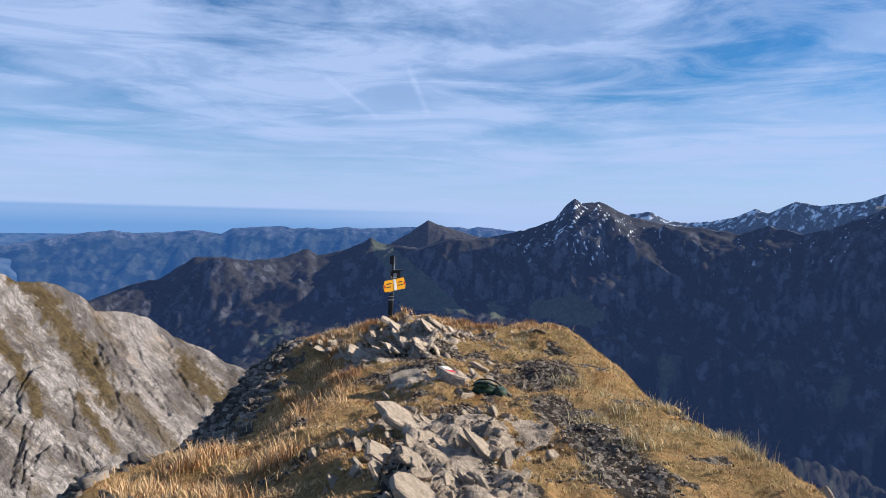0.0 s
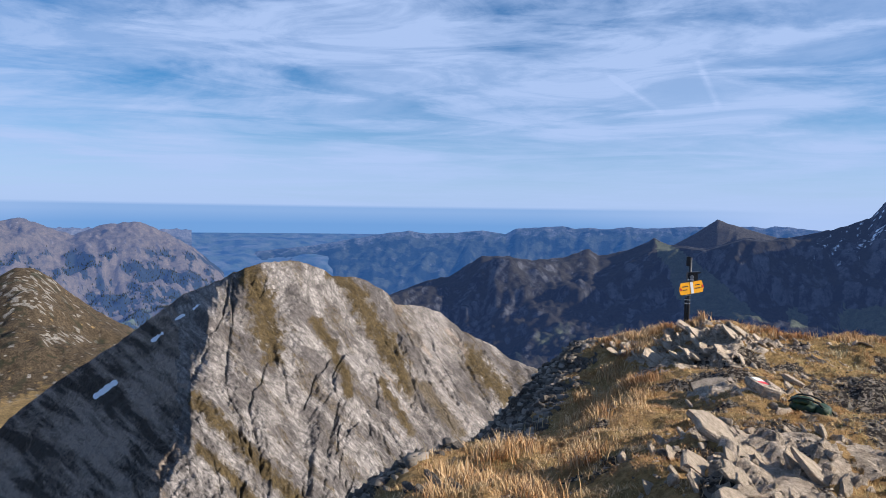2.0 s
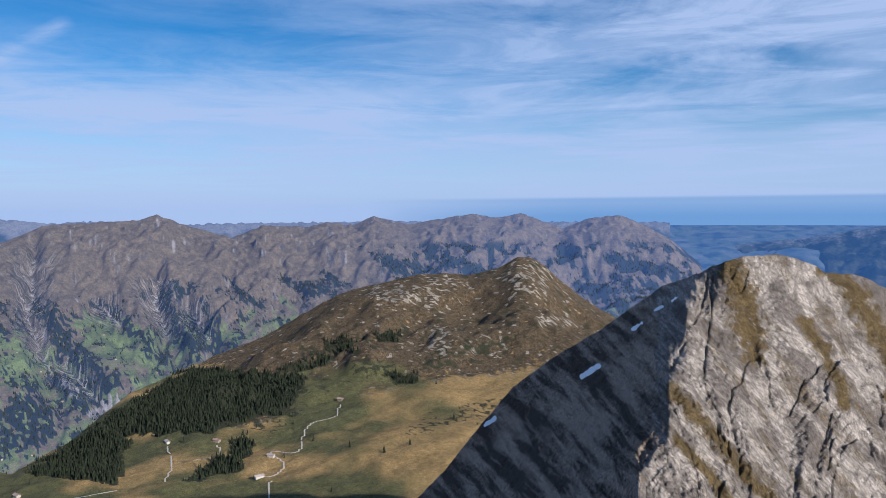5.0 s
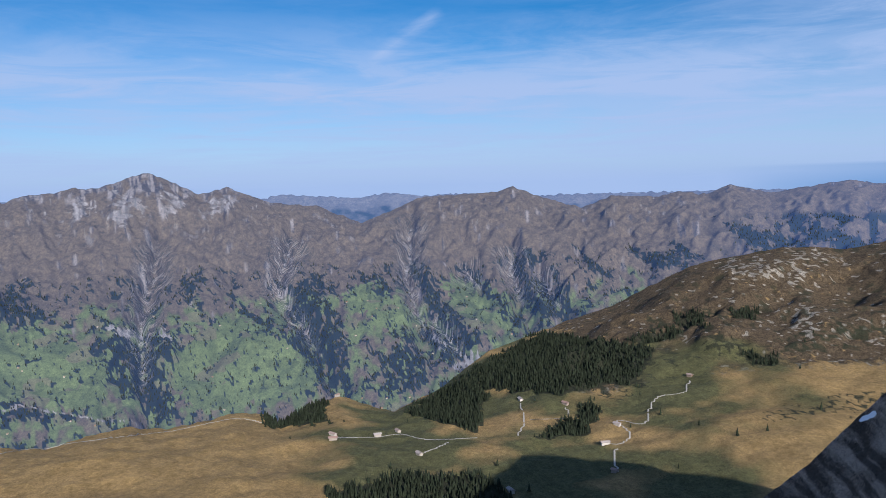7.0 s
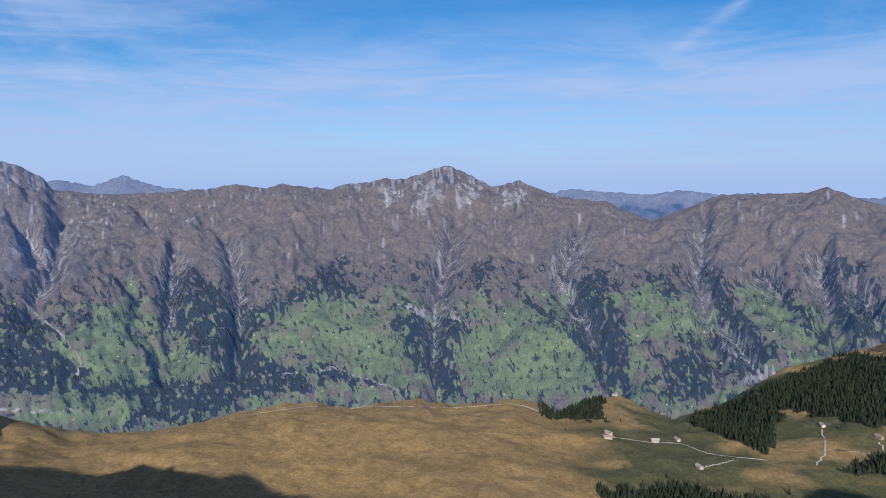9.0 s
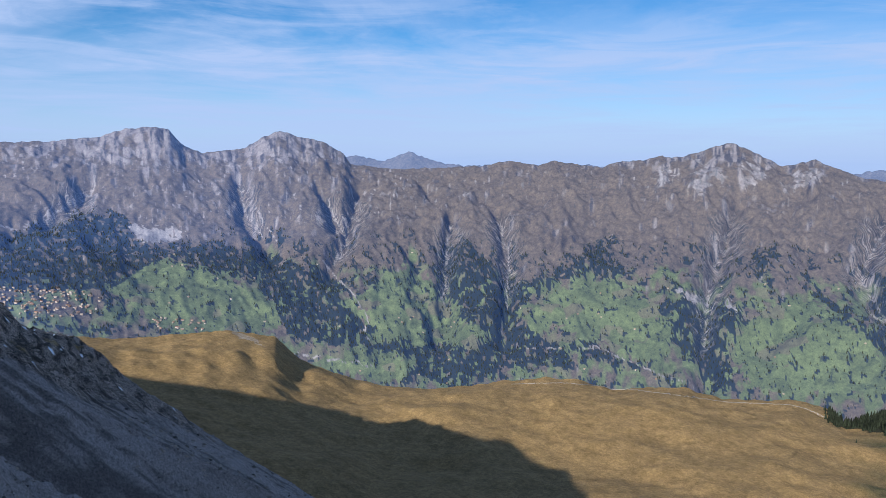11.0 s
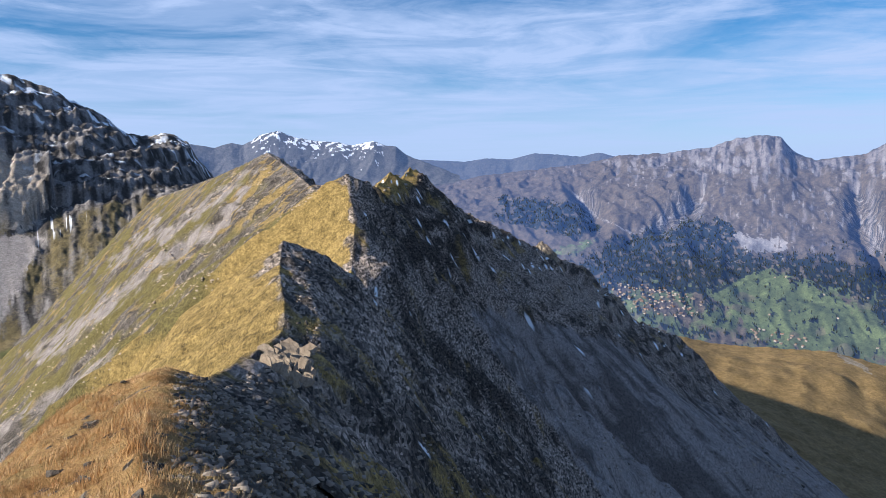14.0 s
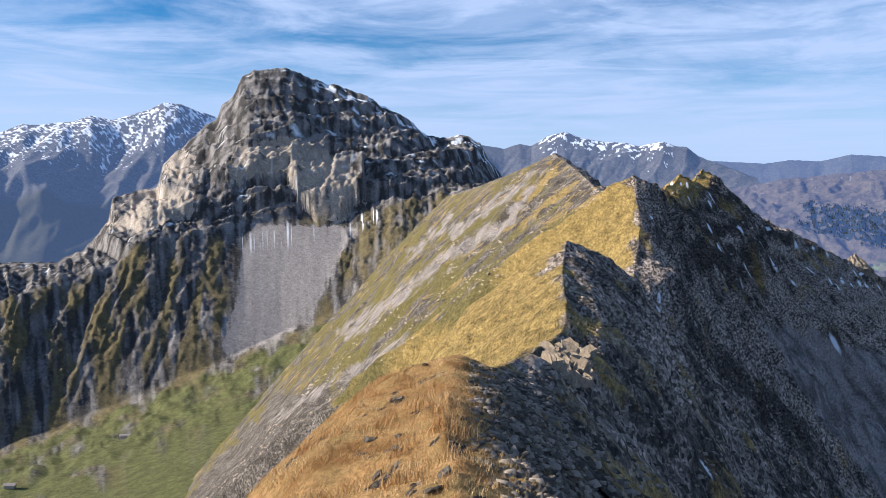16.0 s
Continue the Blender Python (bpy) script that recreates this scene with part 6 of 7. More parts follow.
chips = n.add("ShaderNodeTexVoronoi")
chips.inputs["Scale"].default_value = 26
n.link(n.mapped((1, 0.6, 1), (0, 0, 34)), chips.inputs["Vector"])
sepc = n.add("ShaderNodeSeparateColor")
n.link(chips.outputs["Color"], sepc.inputs[0])
soil = n.mix(n.span(sepc.outputs[0], 0.62, 0.66, 0, 0.85), soil, n.mix(sepc.outputs[1], (0.10, 0.085, 0.07), (0.42, 0.35, 0.27)))
scrap = n.mix(n.span(sepc.outputs[0], 0.0, 1.0), (0.03, 0.025, 0.02), (0.20, 0.165, 0.13))
jog = n.math("MULTIPLY", n.math("SUBTRACT", n.math("ADD", g1, g2), 1.0), 0.7)
ef = n.span(n.math("ADD", n.field("earth"), jog), 0.38, 0.55)
rf = n.span(n.math("ADD", n.field("rim"), jog), 0.38, 0.55)
tall = n.math("ADD", n.math("ADD", g2, n.math("MULTIPLY", g3, 0.6)), n.math("MULTIPLY", n.math("MULTIPLY", sepc.outputs[2], 0.6), n.math("MAXIMUM", ef, rf)))
slab = n.mix(n.span(n.math("ADD", n.math("MULTIPLY", g1, 0.5), n.math("MULTIPLY", n.noise(0.10, 6, 0.7, 0.4, n.mapped((1, 1, 4))), 0.5)), 0.40, 0.60), (0.34, 0.265, 0.195), (0.68, 0.55, 0.425))
slab = n.shade(slab, n.span(g2, 0.36, 0.60, 0.45, 1.12))
bf = n.span(n.math("ADD", n.field("bedrock"), n.math("MULTIPLY", jog, 1.3)), 0.42, 0.52)
n.done(n.mix(bf, n.mix(rf, n.mix(ef, turf, soil), scrap), slab), 0.95, n.bump(tall, 1.0, 0.03), 0.15)
mat_turf = n.mat
sheet("ground_summit", Xg, Yg, Zg, mat_turf, {"earth": earth, "rim": rim, "bedrock": bedrock}, "rocky summit ground with worn autumn turf", "ground", "structure")

# the base of the land, far below, out to the horizon
rr = np.geomspace(60, 4930, 40)
aa = np.radians(np.arange(0, 361, 3.0))
A_, R_ = np.meshgrid(aa, rr, indexing="ij")
sheet("ground", np.sin(A_) * R_, np.cos(A_) * R_, np.interp(R_, [60, 400, 1500, 4930], [-130, -320, -900, -1000]) + 0 * A_, mat_far, {"grass": 0.8, "forest": 0.6, "snow": 0, "scree": 0}, "deep valley land reaching the horizon", "ground", "structure")


# ---- things ----
def part(name, bm, material, parent=None, label="", smooth_faces=False):
    """Link a bmesh as one mesh object, under a thing or a part."""
    me = bpy.data.meshes.new(name)
    bmesh.ops.recalc_face_normals(bm, faces=bm.faces)
    for f in bm.faces:
        f.smooth = smooth_faces
    bm.to_mesh(me)
    bm.free()
    me.materials.append(material)
    ob = new(name, me)
    ob.parent = parent
    if label:
        ob["label"] = label
    return ob


def empty(name, m, label, category, group="", kind=""):
    ob = new(name)
    ob.empty_display_size = 0.1
    ob.matrix_basis = m
    return tagged(ob, label, category, group, kind)


def box(bm, centre, size, turn=None, bevel=0.0):
    r = bmesh.ops.create_cube(bm, size=1.0)
    m = Matrix.Translation(centre) @ (turn or Matrix()) @ Matrix.Diagonal((*size, 1))
    bmesh.ops.transform(bm, matrix=m, verts=r["verts"])
    if bevel:
        edges = list({e for v in r["verts"] for e in v.link_edges})
        bmesh.ops.bevel(bm, geom=edges, offset=bevel, segments=2, affect="EDGES")
    return bm


def tube(bm, a, b, r0, r1=None, sides=12):
    a, b = Vector(a), Vector(b)
    m = Matrix.Translation((a + b) / 2) @ (b - a).to_track_quat("Z", "Y").to_matrix().to_4x4()
    bmesh.ops.create_cone(bm, cap_ends=True, segments=sides, radius1=r0, radius2=r0 if r1 is None else r1, depth=(b - a).length, matrix=m)
    return bm


def plate(bm, outline, thick, m=None):
    """A flat piece with the given outline in its own x, z plane."""
    vs = [bm.verts.new((x, -thick / 2, z)) for x, z in outline]
    ws = [bm.verts.new((x, thick / 2, z)) for x, z in outline]
    k = len(outline)
    bm.faces.new(vs)
    bm.faces.new(ws[::-1])
    for i in range(k):
        bm.faces.new((vs[i], ws[i], ws[(i + 1) % k], vs[(i + 1) % k]))
    if m:
        bmesh.ops.transform(bm, matrix=m, verts=vs + ws)
    return bm


def hz(x, y):
    return float(ground(x, y))


# ---- stones ----
def stone_material(name, a, b, lichen):
    n = Nodes(name)
    g, f, t = n.noise(0.25, 6, 0.6), n.noise(0.03, 6, 0.7), n.noise(0.10, 5, 0.65, 0.5, n.mapped((1, 1, 6)))
    c = n.mix(n.span(n.math("ADD", n.math("MULTIPLY", g, 0.5), n.math("MULTIPLY", t, 0.5)), 0.38, 0.62), a, b)
    c = n.mix(n.math("MULTIPLY", n.random(), 0.22), c, tuple(v * 0.55 for v in a))
    c = n.mix(n.span(n.noise(0.12, 5, 0.7), 0.58, 0.70, 0, 0.7), c, lichen)
    return n.done(c, 0.9, n.bump(n.math("ADD", f, t), 0.8, 0.02), 0.2)


mat_stone = stone_material("tan_slate_stone", (0.32, 0.25, 0.178), (0.66, 0.53, 0.40), (0.20, 0.155, 0.095))
# stone of the rims, part of their shade put into its darker colour
mat_stone_dark = stone_material("grey_slate_stone", (0.06, 0.050, 0.041), (0.27, 0.23, 0.19), (0.08, 0.065, 0.035))


def stone_mesh(name, seed, chamfer, material, pointed=0.5):
    """A splintered slab: an uneven outline, upright broken sides, a top face that steps down once. Half-lengths 1, 0.75 and 0.15."""
    r = random.Random(seed)
    bm = bmesh.new()
    k = r.randint(6, 9)
    turns = sorted(6.283 * (i + r.uniform(-0.36, 0.36)) / k for i in range(k))
    base = [(math.cos(t) * r.uniform(0.62, 1.0), math.sin(t) * r.uniform(0.42, 0.78)) for t in turns]
    lean_x, lean_y = r.uniform(-pointed, pointed) * 0.3, r.uniform(-pointed, pointed) * 0.3
    rings = []
    for z, s in ((-0.15, 0.94), (-0.04, 1.0), (0.10, 1.0 - chamfer * 0.3), (0.15, 1.0 - chamfer)):
        rings.append([bm.verts.new((x * s + lean_x * z + r.uniform(-0.03, 0.03), y * s + lean_y * z + r.uniform(-0.03, 0.03), z * (1 + r.uniform(-0.25, 0.25)) + 0.07 * x * z / 0.15)) for x, y in base])
    bm.faces.new(rings[0][::-1])
    top = bm.faces.new(rings[-1])
    for lo, hi in zip(rings, rings[1:]):
        for i in range(k):
            bm.faces.new((lo[i], lo[(i + 1) % k], hi[(i + 1) % k], hi[i]))
    bmesh.ops.triangulate(bm, faces=[f for f in bm.faces if len(f.verts) > 4])
    me = bpy.data.meshes.new(name)
    bmesh.ops.recalc_face_normals(bm, faces=bm.faces)
    bm.to_mesh(me)
    bm.free()
    me.materials.append(material)
    return me


SLABS = [stone_mesh("rock_slab", 100 + k, 0.10, mat_stone) for k in range(12)]
CHIPS = [stone_mesh("stone", 200 + k, 0.22, mat_stone) for k in range(9)]
mat_stone_warm = stone_material("weathered_tan_slate", (0.22, 0.165, 0.11), (0.48, 0.38, 0.275), (0.14, 0.105, 0.06))
TANS = [stone_mesh("rock_slab", 400 + k, 0.06, mat_stone_warm) for k in range(6)]
GREYS = [stone_mesh("rock_plate", 300 + k, 0.16, mat_stone_dark) for k in range(12)]


def lay(mesh, x, y, length, wide, thick, turn, dip, roll, out, label, category, group):
    """Set a slab in the ground. dip: how steeply it stands; out: the height of its centre over the ground."""
    ob = new(mesh.name.split(".")[0], mesh)
    ob.matrix_basis = pose(x, y, hz(x, y) + out, 0, 0, turn) @ pose(0, 0, 0, dip, roll, 0) @ Matrix.Diagonal((length / 2, wide / 1.5, thick / 0.3, 1))
    return tagged(ob, label, category, group)


def outcrop(cx, cy, plates, length, apart, turn, dip, r, spread=0.15):
    """A pack of parallel slate beds breaking through the turf."""
    t = radians(turn)
    for k in range(plates + 4 if cy > 9 else plates):
        off = (k - plates / 2 - 2) * apart * 0.8 + r.uniform(-0.3, 0.3) * apart
        slide = r.gauss(0, spread) * length
        x, y = cx - math.sin(t) * off + math.cos(t) * slide, cy + math.cos(t) * off + math.sin(t) * slide
        n = length * r.uniform(0.25, 0.95)
        wide = r.uniform(0.12, 0.38) * (0.5 + 0.6 * length)
        lay(SLABS[r.randrange(12)], x, y, n, wide, r.uniform(0.012, 0.032) * (0.7 + 0.5 * length), turn + r.gauss(0, 8), dip * 1.4 + r.gauss(0, 6), r.gauss(-6, 6), wide * 0.05 * r.uniform(-2.0, 0.5), "tan slate slab standing on edge in the summit turf", "rock", "slabs of the summit outcrop")


rng = random.Random(11)
# centre x, y, beds, length, spacing, strike, dip: the upper outcrop, then the lower ones
OUTCROPS = [(-0.95, 11.6, 10, 0.828, 0.149, -98, -31.08), (-0.35, 11.9, 8, 0.612, 0.161, -94, -29.6), (-0.55, 10.5, 7, 0.576, 0.138, -101, -32.56), (-1.35, 12.1, 6, 0.576, 0.138, -104, -35.52), (0.35, 11.4, 7, 0.36, 0.184, -90, -26.64), (0.95, 11.2, 5, 0.302, 0.253, -84, -22.2), (0.2, 10.2, 7, 0.302, 0.161, -96, -26.64), (0.75, 12.3, 5, 0.288, 0.23, -91, -26.64)]
OUTCROPS += [(-0.1, 5.2, 7, 0.302, 0.127, -104, -34.04), (-0.25, 4.5, 8, 0.288, 0.115, -108, -35.52), (0.22, 4.7, 7, 0.288, 0.115, -112, -37), (-0.05, 3.9, 7, 0.259, 0.115, -110, -32.56), (-0.3, 3.5, 6, 0.245, 0.115, -104, -29.6), (0.3, 3.9, 5, 0.245, 0.127, -106, -34.04), (0.62, 5.6, 6, 0.259, 0.103, -106, -40.7), (0.45, 8.1, 6, 0.288, 0.115, -100, -31.08), (0, 7.5, 5, 0.216, 0.138, -96, -28.12)]
for cx, cy, plates, length, apart, turn, dip in OUTCROPS:
    outcrop(cx, cy, plates + 3 * (cy > 9), length * (1.5 if cy > 9 else 1.15), apart, turn, dip, rng)
# broad slabs lying flatter
for x, y, length, wide, turn, dip, roll in ((-0.38, 8.5, 0.50, 0.40, 8, 24, -8), (-1.1, 10.9, 0.5, 0.95, -112, -34, 4), (-0.80, 12.3, 0.5, 0.7, -105, -32, -4), (-0.27, 4.95, 0.34, 0.46, -110, -32, 6), (-0.32, 4.3, 0.34, 0.36, -100, -34, 4), (0.30, 4.62, 0.22, 0.44, -106, -40, 0), (-0.10, 3.55, 0.3, 0.36, -104, -33, 4), (0.5, 9.6, 0.3, 0.42, -95, -25, 0), (-0.62, 11.5, 0.45, 0.8, -108, -36, 0)):
    lay(SLABS[rng.randrange(12)], x, y, length, wide, 0.03 + 0.03 * length, turn, dip, roll, 0.02, "broad tan slate slab lying in the summit turf", "rock", "slabs of the summit outcrop")
count = 0
while count < 200:
    zone = rng.choice(OUTCROPS)
    x, y = zone[0] + rng.gauss(0.08, 0.30), zone[1] + rng.gauss(-0.1, 0.35)
    if y < 2.8 or y > 13.2 or abs(x) > 2.2:
        continue
    s = abs(rng.gauss(0, 0.07)) + 0.045
    lay(CHIPS[rng.randrange(9)], x, y, s, s * rng.uniform(0.4, 0.8), s * rng.uniform(0.18, 0.4), rng.gauss(-95, 30), rng.gauss(-25, 16), rng.gauss(0, 14), s * 0.06, "small tan splinter of slate among the grass", "stone", "stones on the summit")
    count += 1
count = 0
while count < 130:
    y = -rng.uniform(3.6, 16)
    cx = float(crest_x(y))
    x = cx - rng.uniform(0.15, 3.0) if rng.random() < 0.85 else cx + rng.uniform(0.0, 0.9)
    s = rng.uniform(0.08, 0.30) * (0.7 if x > cx else 1.0)
    lay(GREYS[rng.randrange(12)], x, y, s, s * rng.uniform(0.35, 0.7), s * rng.uniform(0.10, 0.25), rng.gauss(35, 25), rng.uniform(10, 60), rng.uniform(-20, 40), s * 0.08, "grey jagged slate plate on the shaded rim", "rock", "slate plates on the rim")
    count += 1
count = 0
while count < 110:
    y = rng.uniform(2.8, 12.8)
    x = float(crest_x(y)) - (0.7 + 1.8 * (0.78 + 0.22 * float(smooth(4, 8, y)))) - rng.gauss(0.12, 0.35)
    s = rng.uniform(0.07, 0.30)
    lay(GREYS[rng.randrange(12)], x, y, s, s * rng.uniform(0.4, 0.8), s * rng.uniform(0.10, 0.3), rng.gauss(-60, 25), rng.gauss(-45, 20), rng.uniform(-30, 20), s * 0.10, "grey jagged slate plate on the steep western rim", "rock", "slate plates on the rim")
    count += 1
lay(CHIPS[3], 2.75, 5.3, 0.34, 0.26, 0.16, 70, 10, -20, 0.04, "pale rounded boulder on the grassy edge", "rock", "")


def rubble(name, n, choose, lo, hi, material, label, seed, ground_at=None, grow=0.0):
    """Gravel too small to count, as one mesh of little slanted wedges."""
    r = np.random.default_rng(seed)
    if ground_at is None:
        x, y = choose(r, n)
        z = ground(x, y)
    else:
        x, y, z = ground_at.T
    s = r.uniform(lo, hi, n) * r.uniform(0.6, 1.2, n) * (1 + grow * np.hypot(x, y))
    turn = r.uniform(0, 6.283, n)
    c, d = np.cos(turn), np.sin(turn)
    pts = []
    for u, v, w in ((-1, -0.6, -0.2), (1, -0.5, -0.25), (0.7, 0.6, -0.2), (-0.8, 0.55, -0.25), (-0.75, -0.4, 0.22), (0.8, -0.35, 0.30), (0.45, 0.5, 0.16)):
        u_, v_, w_ = u * s * r.uniform(0.7, 1.2, n), v * s * r.uniform(0.6, 1.2, n), w * s * r.uniform(0.6, 1.6, n)
        pts.append(np.stack([x + u_ * c - v_ * d, y + u_ * d + v_ * c, z + w_ + 0.15 * s], -1))
    v = np.stack(pts, 1).reshape(-1, 3)
    f0 = np.array([(0, 1, 5), (0, 5, 4), (1, 2, 6), (1, 6, 5), (2, 3, 4), (2, 4, 6), (3, 0, 4), (4, 5, 6)])
    f = (np.arange(n)[:, None, None] * 7 + f0[None]).reshape(-1, 3)
    return triangles(name, v, f, material, label, "gravel", "stuff")


n = Nodes("loose_shale")
n.done(n.mix(n.island(), (0.04, 0.032, 0.025), (0.36, 0.285, 0.21)), 0.9, n.bump(n.noise(0.02, 5, 0.7), 0.5, 0.01), 0.2)
mat_shale = n.mat
n = Nodes("dark_shale")
n.done(n.mix(n.island(), (0.050, 0.042, 0.034), (0.36, 0.30, 0.24)), 0.9, n.bump(n.noise(0.03, 5, 0.7), 0.6, 0.02), 0.25)
mat_shale_dark = n.mat


def on_path(r, n):
    """Points on the bare earth alone."""
    x, y = r.uniform(-1.8, 2.2, n * 14), r.uniform(2.6, 13.2, n * 14)
    k = np.nonzero(r.random(n * 14) < bare_ground(x, y) ** 1.5)[0][:n]
    return x[k], y[k]


def on_rim(r, n):
    y = r.uniform(-19, -3.2, n)
    return crest_x(y) - 0.25 - r.gamma(1.6, 1.3, n), y


def on_west(r, n):
    y = r.uniform(2.5, 13, n)
    return crest_x(y) - 2.1 - r.gamma(1.8, 0.45, n), y


rubble("gravel_path", 7000, on_path, 0.006, 0.022, mat_shale, "loose shale chips on the worn summit", 31)
Xr, Yr, Zr, Sr, Wr = RIDGE_MAIN
away = np.hypot(Xr, Yr)
talus = scatter((Xr, Yr, Zr), (Wr < -0.8) * (Wr > -120) * (Sr < 150) / (60.0 + away ** 2), 20000, 34)
rubble("gravel_flank", len(talus), None, 0.03, 0.10, mat_shale_dark, "dark slate plates covering the shaded flank", 35, talus, 0.026)
away = np.hypot(SPURGRID[0], SPURGRID[1])
spur_deg, spur_el = np.degrees(np.arctan2(-SPURGRID[0], SPURGRID[1])) % 360, elevation(*SPURGRID)
talus = scatter(SPURGRID, (away < 420) * (1 - 0.93 * inside(spur_deg, spur_el, CHUTE)) / away ** 2, 9000, 36)
rubble("gravel_spur", len(talus), None, 0.05, 0.15, mat_shale_dark, "dark blocks lying on the shaded spur", 37, talus, 0.022)
away = np.hypot(Xr, Yr)
talus = scatter((Xr, Yr, Zr), (Wr > 3) * (Sr > 125) * (Sr < 420) * smooth(0.0, 0.3, fbm(Xr / 14, Yr / 14, 4, 38)) / away ** 2, 3500, 38)
rubble("gravel_slope", len(talus), None, 0.05, 0.14, mat_stone, "pale boulders strewn on the sunny slope", 39, talus, 0.02)
rubble("gravel_rim", 9500, on_rim, 0.015, 0.075, mat_shale_dark, "dark slate debris on the shaded rim", 32)
rubble("gravel_west", 2600, on_west, 0.02, 0.10, mat_shale_dark, "dark slate debris on the steep edge", 33)


# ---- crags on the southern ridge ----
def ridge_point(b, e):
    """The place on the ridge seen at a bearing and elevation, the nearest first."""
    deg = np.degrees(np.arctan2(-Xr, Yr)) % 360
    miss = np.hypot(deg - b, elevation(Xr, Yr, Zr) - e) + 0.004 * np.hypot(Xr, Yr)
    i, j = np.unravel_index(np.argmin(miss), Xr.shape)
    return Vector((Xr[i, j], Yr[i, j], Zr[i, j]))


rng = random.Random(91)
for k in range(80):
    b, e = rng.uniform(180.2, 183.4), rng.uniform(-15.4, -12.7)
    if e > -12.8 - (183.6 - b) * 0.3 + 0.9 or e < -16.6 + (b - 180) * 0.9:
        continue
    p = ridge_point(b, e)
    slab = new("rock_slab", TANS[rng.randrange(6)])
    slab.matrix_basis = Matrix.Translation(p + Vector((0, 0, 0.05))) @ pose(0, 0, 0, 0, 0, 200 + rng.gauss(0, 8)) @ pose(0, 0, 0, 48 + rng.gauss(0, 5), -24 + rng.gauss(0, 5), 0) @ Matrix.Diagonal((rng.uniform(0.25, 0.6), rng.uniform(0.3, 0.8), rng.uniform(0.18, 0.34), 1))
    tagged(slab, "tan slate slab of a tilted pack beside the grassy crest", "rock", "slabs of the ridge outcrop")


def pinnacle(p, wide, tall, seed):
    """A broken rock tower on the spur."""
    bm = bmesh.new()
    bmesh.ops.create_icosphere(bm, subdivisions=4, radius=1.0)
    for v in bm.verts:
        c = v.co.copy()
        side = 1 - 0.55 * max(c.z, 0) ** 1.4
        flute = 1 + 0.30 * noise.noise(Vector((c.x * 3.1 + seed, c.y * 3.1, c.z * 0.7))) + 0.22 * noise.noise(Vector((c.x * 7, c.y * 7 + seed, c.z * 3.0)))
        v.co = Vector((c.x * wide * side * flute, c.y * wide * 0.8 * side * flute, c.z * tall * (1 + 0.35 * noise.noise(Vector((c.x * 4, c.y * 4, seed))))))
    ob = part("rock_pinnacle", bm, mat_tower)
    ob.matrix_basis = Matrix.Translation(p)
    return tagged(ob, "sunlit tan rock pinnacle on the dark spur", "rock", "pinnacles of the spur")


n = Nodes("tan_tower_rock")
g, f = n.noise(2.2, 6, 0.7, 0.3, n.mapped((1, 1, 0.45))), n.noise(0.5, 6, 0.75)
n.done(n.shade(n.mix(n.span(g, 0.38, 0.62), (0.20, 0.16, 0.12), (0.52, 0.42, 0.31)), n.span(f, 0.36, 0.64, 0.55, 1.25)), 0.9, n.bump(n.math("ADD", g, f), 1.0, 0.8), 0.15)
mat_tower = n.mat
for b, e, r, wide, tall, seed in ((162.3, -6.35, 272, 4.2, 4.6, 1), (161.7, -6.9, 276, 3.4, 4.6, 2), (161.2, -7.6, 280, 3.0, 3.6, 3), (159.7, -7.9, 296, 2.8, 3.6, 4), (159.1, -8.2, 304, 2.2, 3.8, 5), (163.3, -6.2, 264, 2.6, 2.4, 6), (158.5, -8.9, 312, 2.4, 2.6, 7)):
    pinnacle(Vector(at(b, e, r)), wide, tall, seed * 3.7)


# ---- grass ----
def grass(name, points, height, material, label, seed, wide=0.0021, lean=0.9, category="grass", grow=0.0):
    """Bent, tapering blades in one mesh."""
    r = np.random.default_rng(seed)
    n = len(points)
    size = 1 + grow * np.hypot(points[:, 0], points[:, 1])
    h = height * r.uniform(0.45, 1.25, n) * size
    turn, bend = r.uniform(0, 6.283, n), lean * h * r.uniform(0.2, 1.1, n)
    c, s = np.cos(turn), np.sin(turn)
    w = wide * r.uniform(0.7, 1.4, n) * (1 + points[:, 1].clip(0, 14) / 10) * size
    wx, wy = -s * w, c * w
    x, y, z = points.T
    rows = []
    for t, k in ((0.0, 1.0), (0.55, 0.8)):
        off = bend * t * t
        up = h * t * (1 - 0.12 * t)
        rows += [np.stack([x + c * off - wx * k, y + s * off - wy * k, z + up - 0.01], -1), np.stack([x + c * off + wx * k, y + s * off + wy * k, z + up - 0.01], -1)]
    rows.append(np.stack([x + c * bend, y + s * bend, z + h * 0.86], -1))
    v = np.stack(rows, 1).reshape(-1, 3)
    f = (np.arange(n)[:, None, None] * 5 + np.array([(0, 1, 3), (0, 3, 2), (2, 3, 4)])[None]).reshape(-1, 3)
    return triangles(name, v, f, material, label, category, "stuff")


def blade_material(name, colours):
    n = Nodes(name)
    r = n.island()
    c = n.mix(n.span(r, 0.0, 0.5), colours[0], colours[1])
    c = n.mix(n.span(r, 0.5, 1.0), c, colours[2])
    c = n.mix(n.span(n.noise(0.45, 5, 0.65), 0.44, 0.60, 0, 0.8), c, colours[3])
    n.put(n.bsdf.inputs["Subsurface Weight"], 0.0)
    return n.done(c, 0.75, None, 0.2)


mat_gold = blade_material("dry_blades", [(0.58, 0.365, 0.16), (0.80, 0.58, 0.33), (0.22, 0.13, 0.06), (0.40, 0.19, 0.07)])
mat_green = blade_material("green_blades", [(0.48, 0.39, 0.15), (0.72, 0.57, 0.27), (0.27, 0.24, 0.08), (0.68, 0.50, 0.25)])
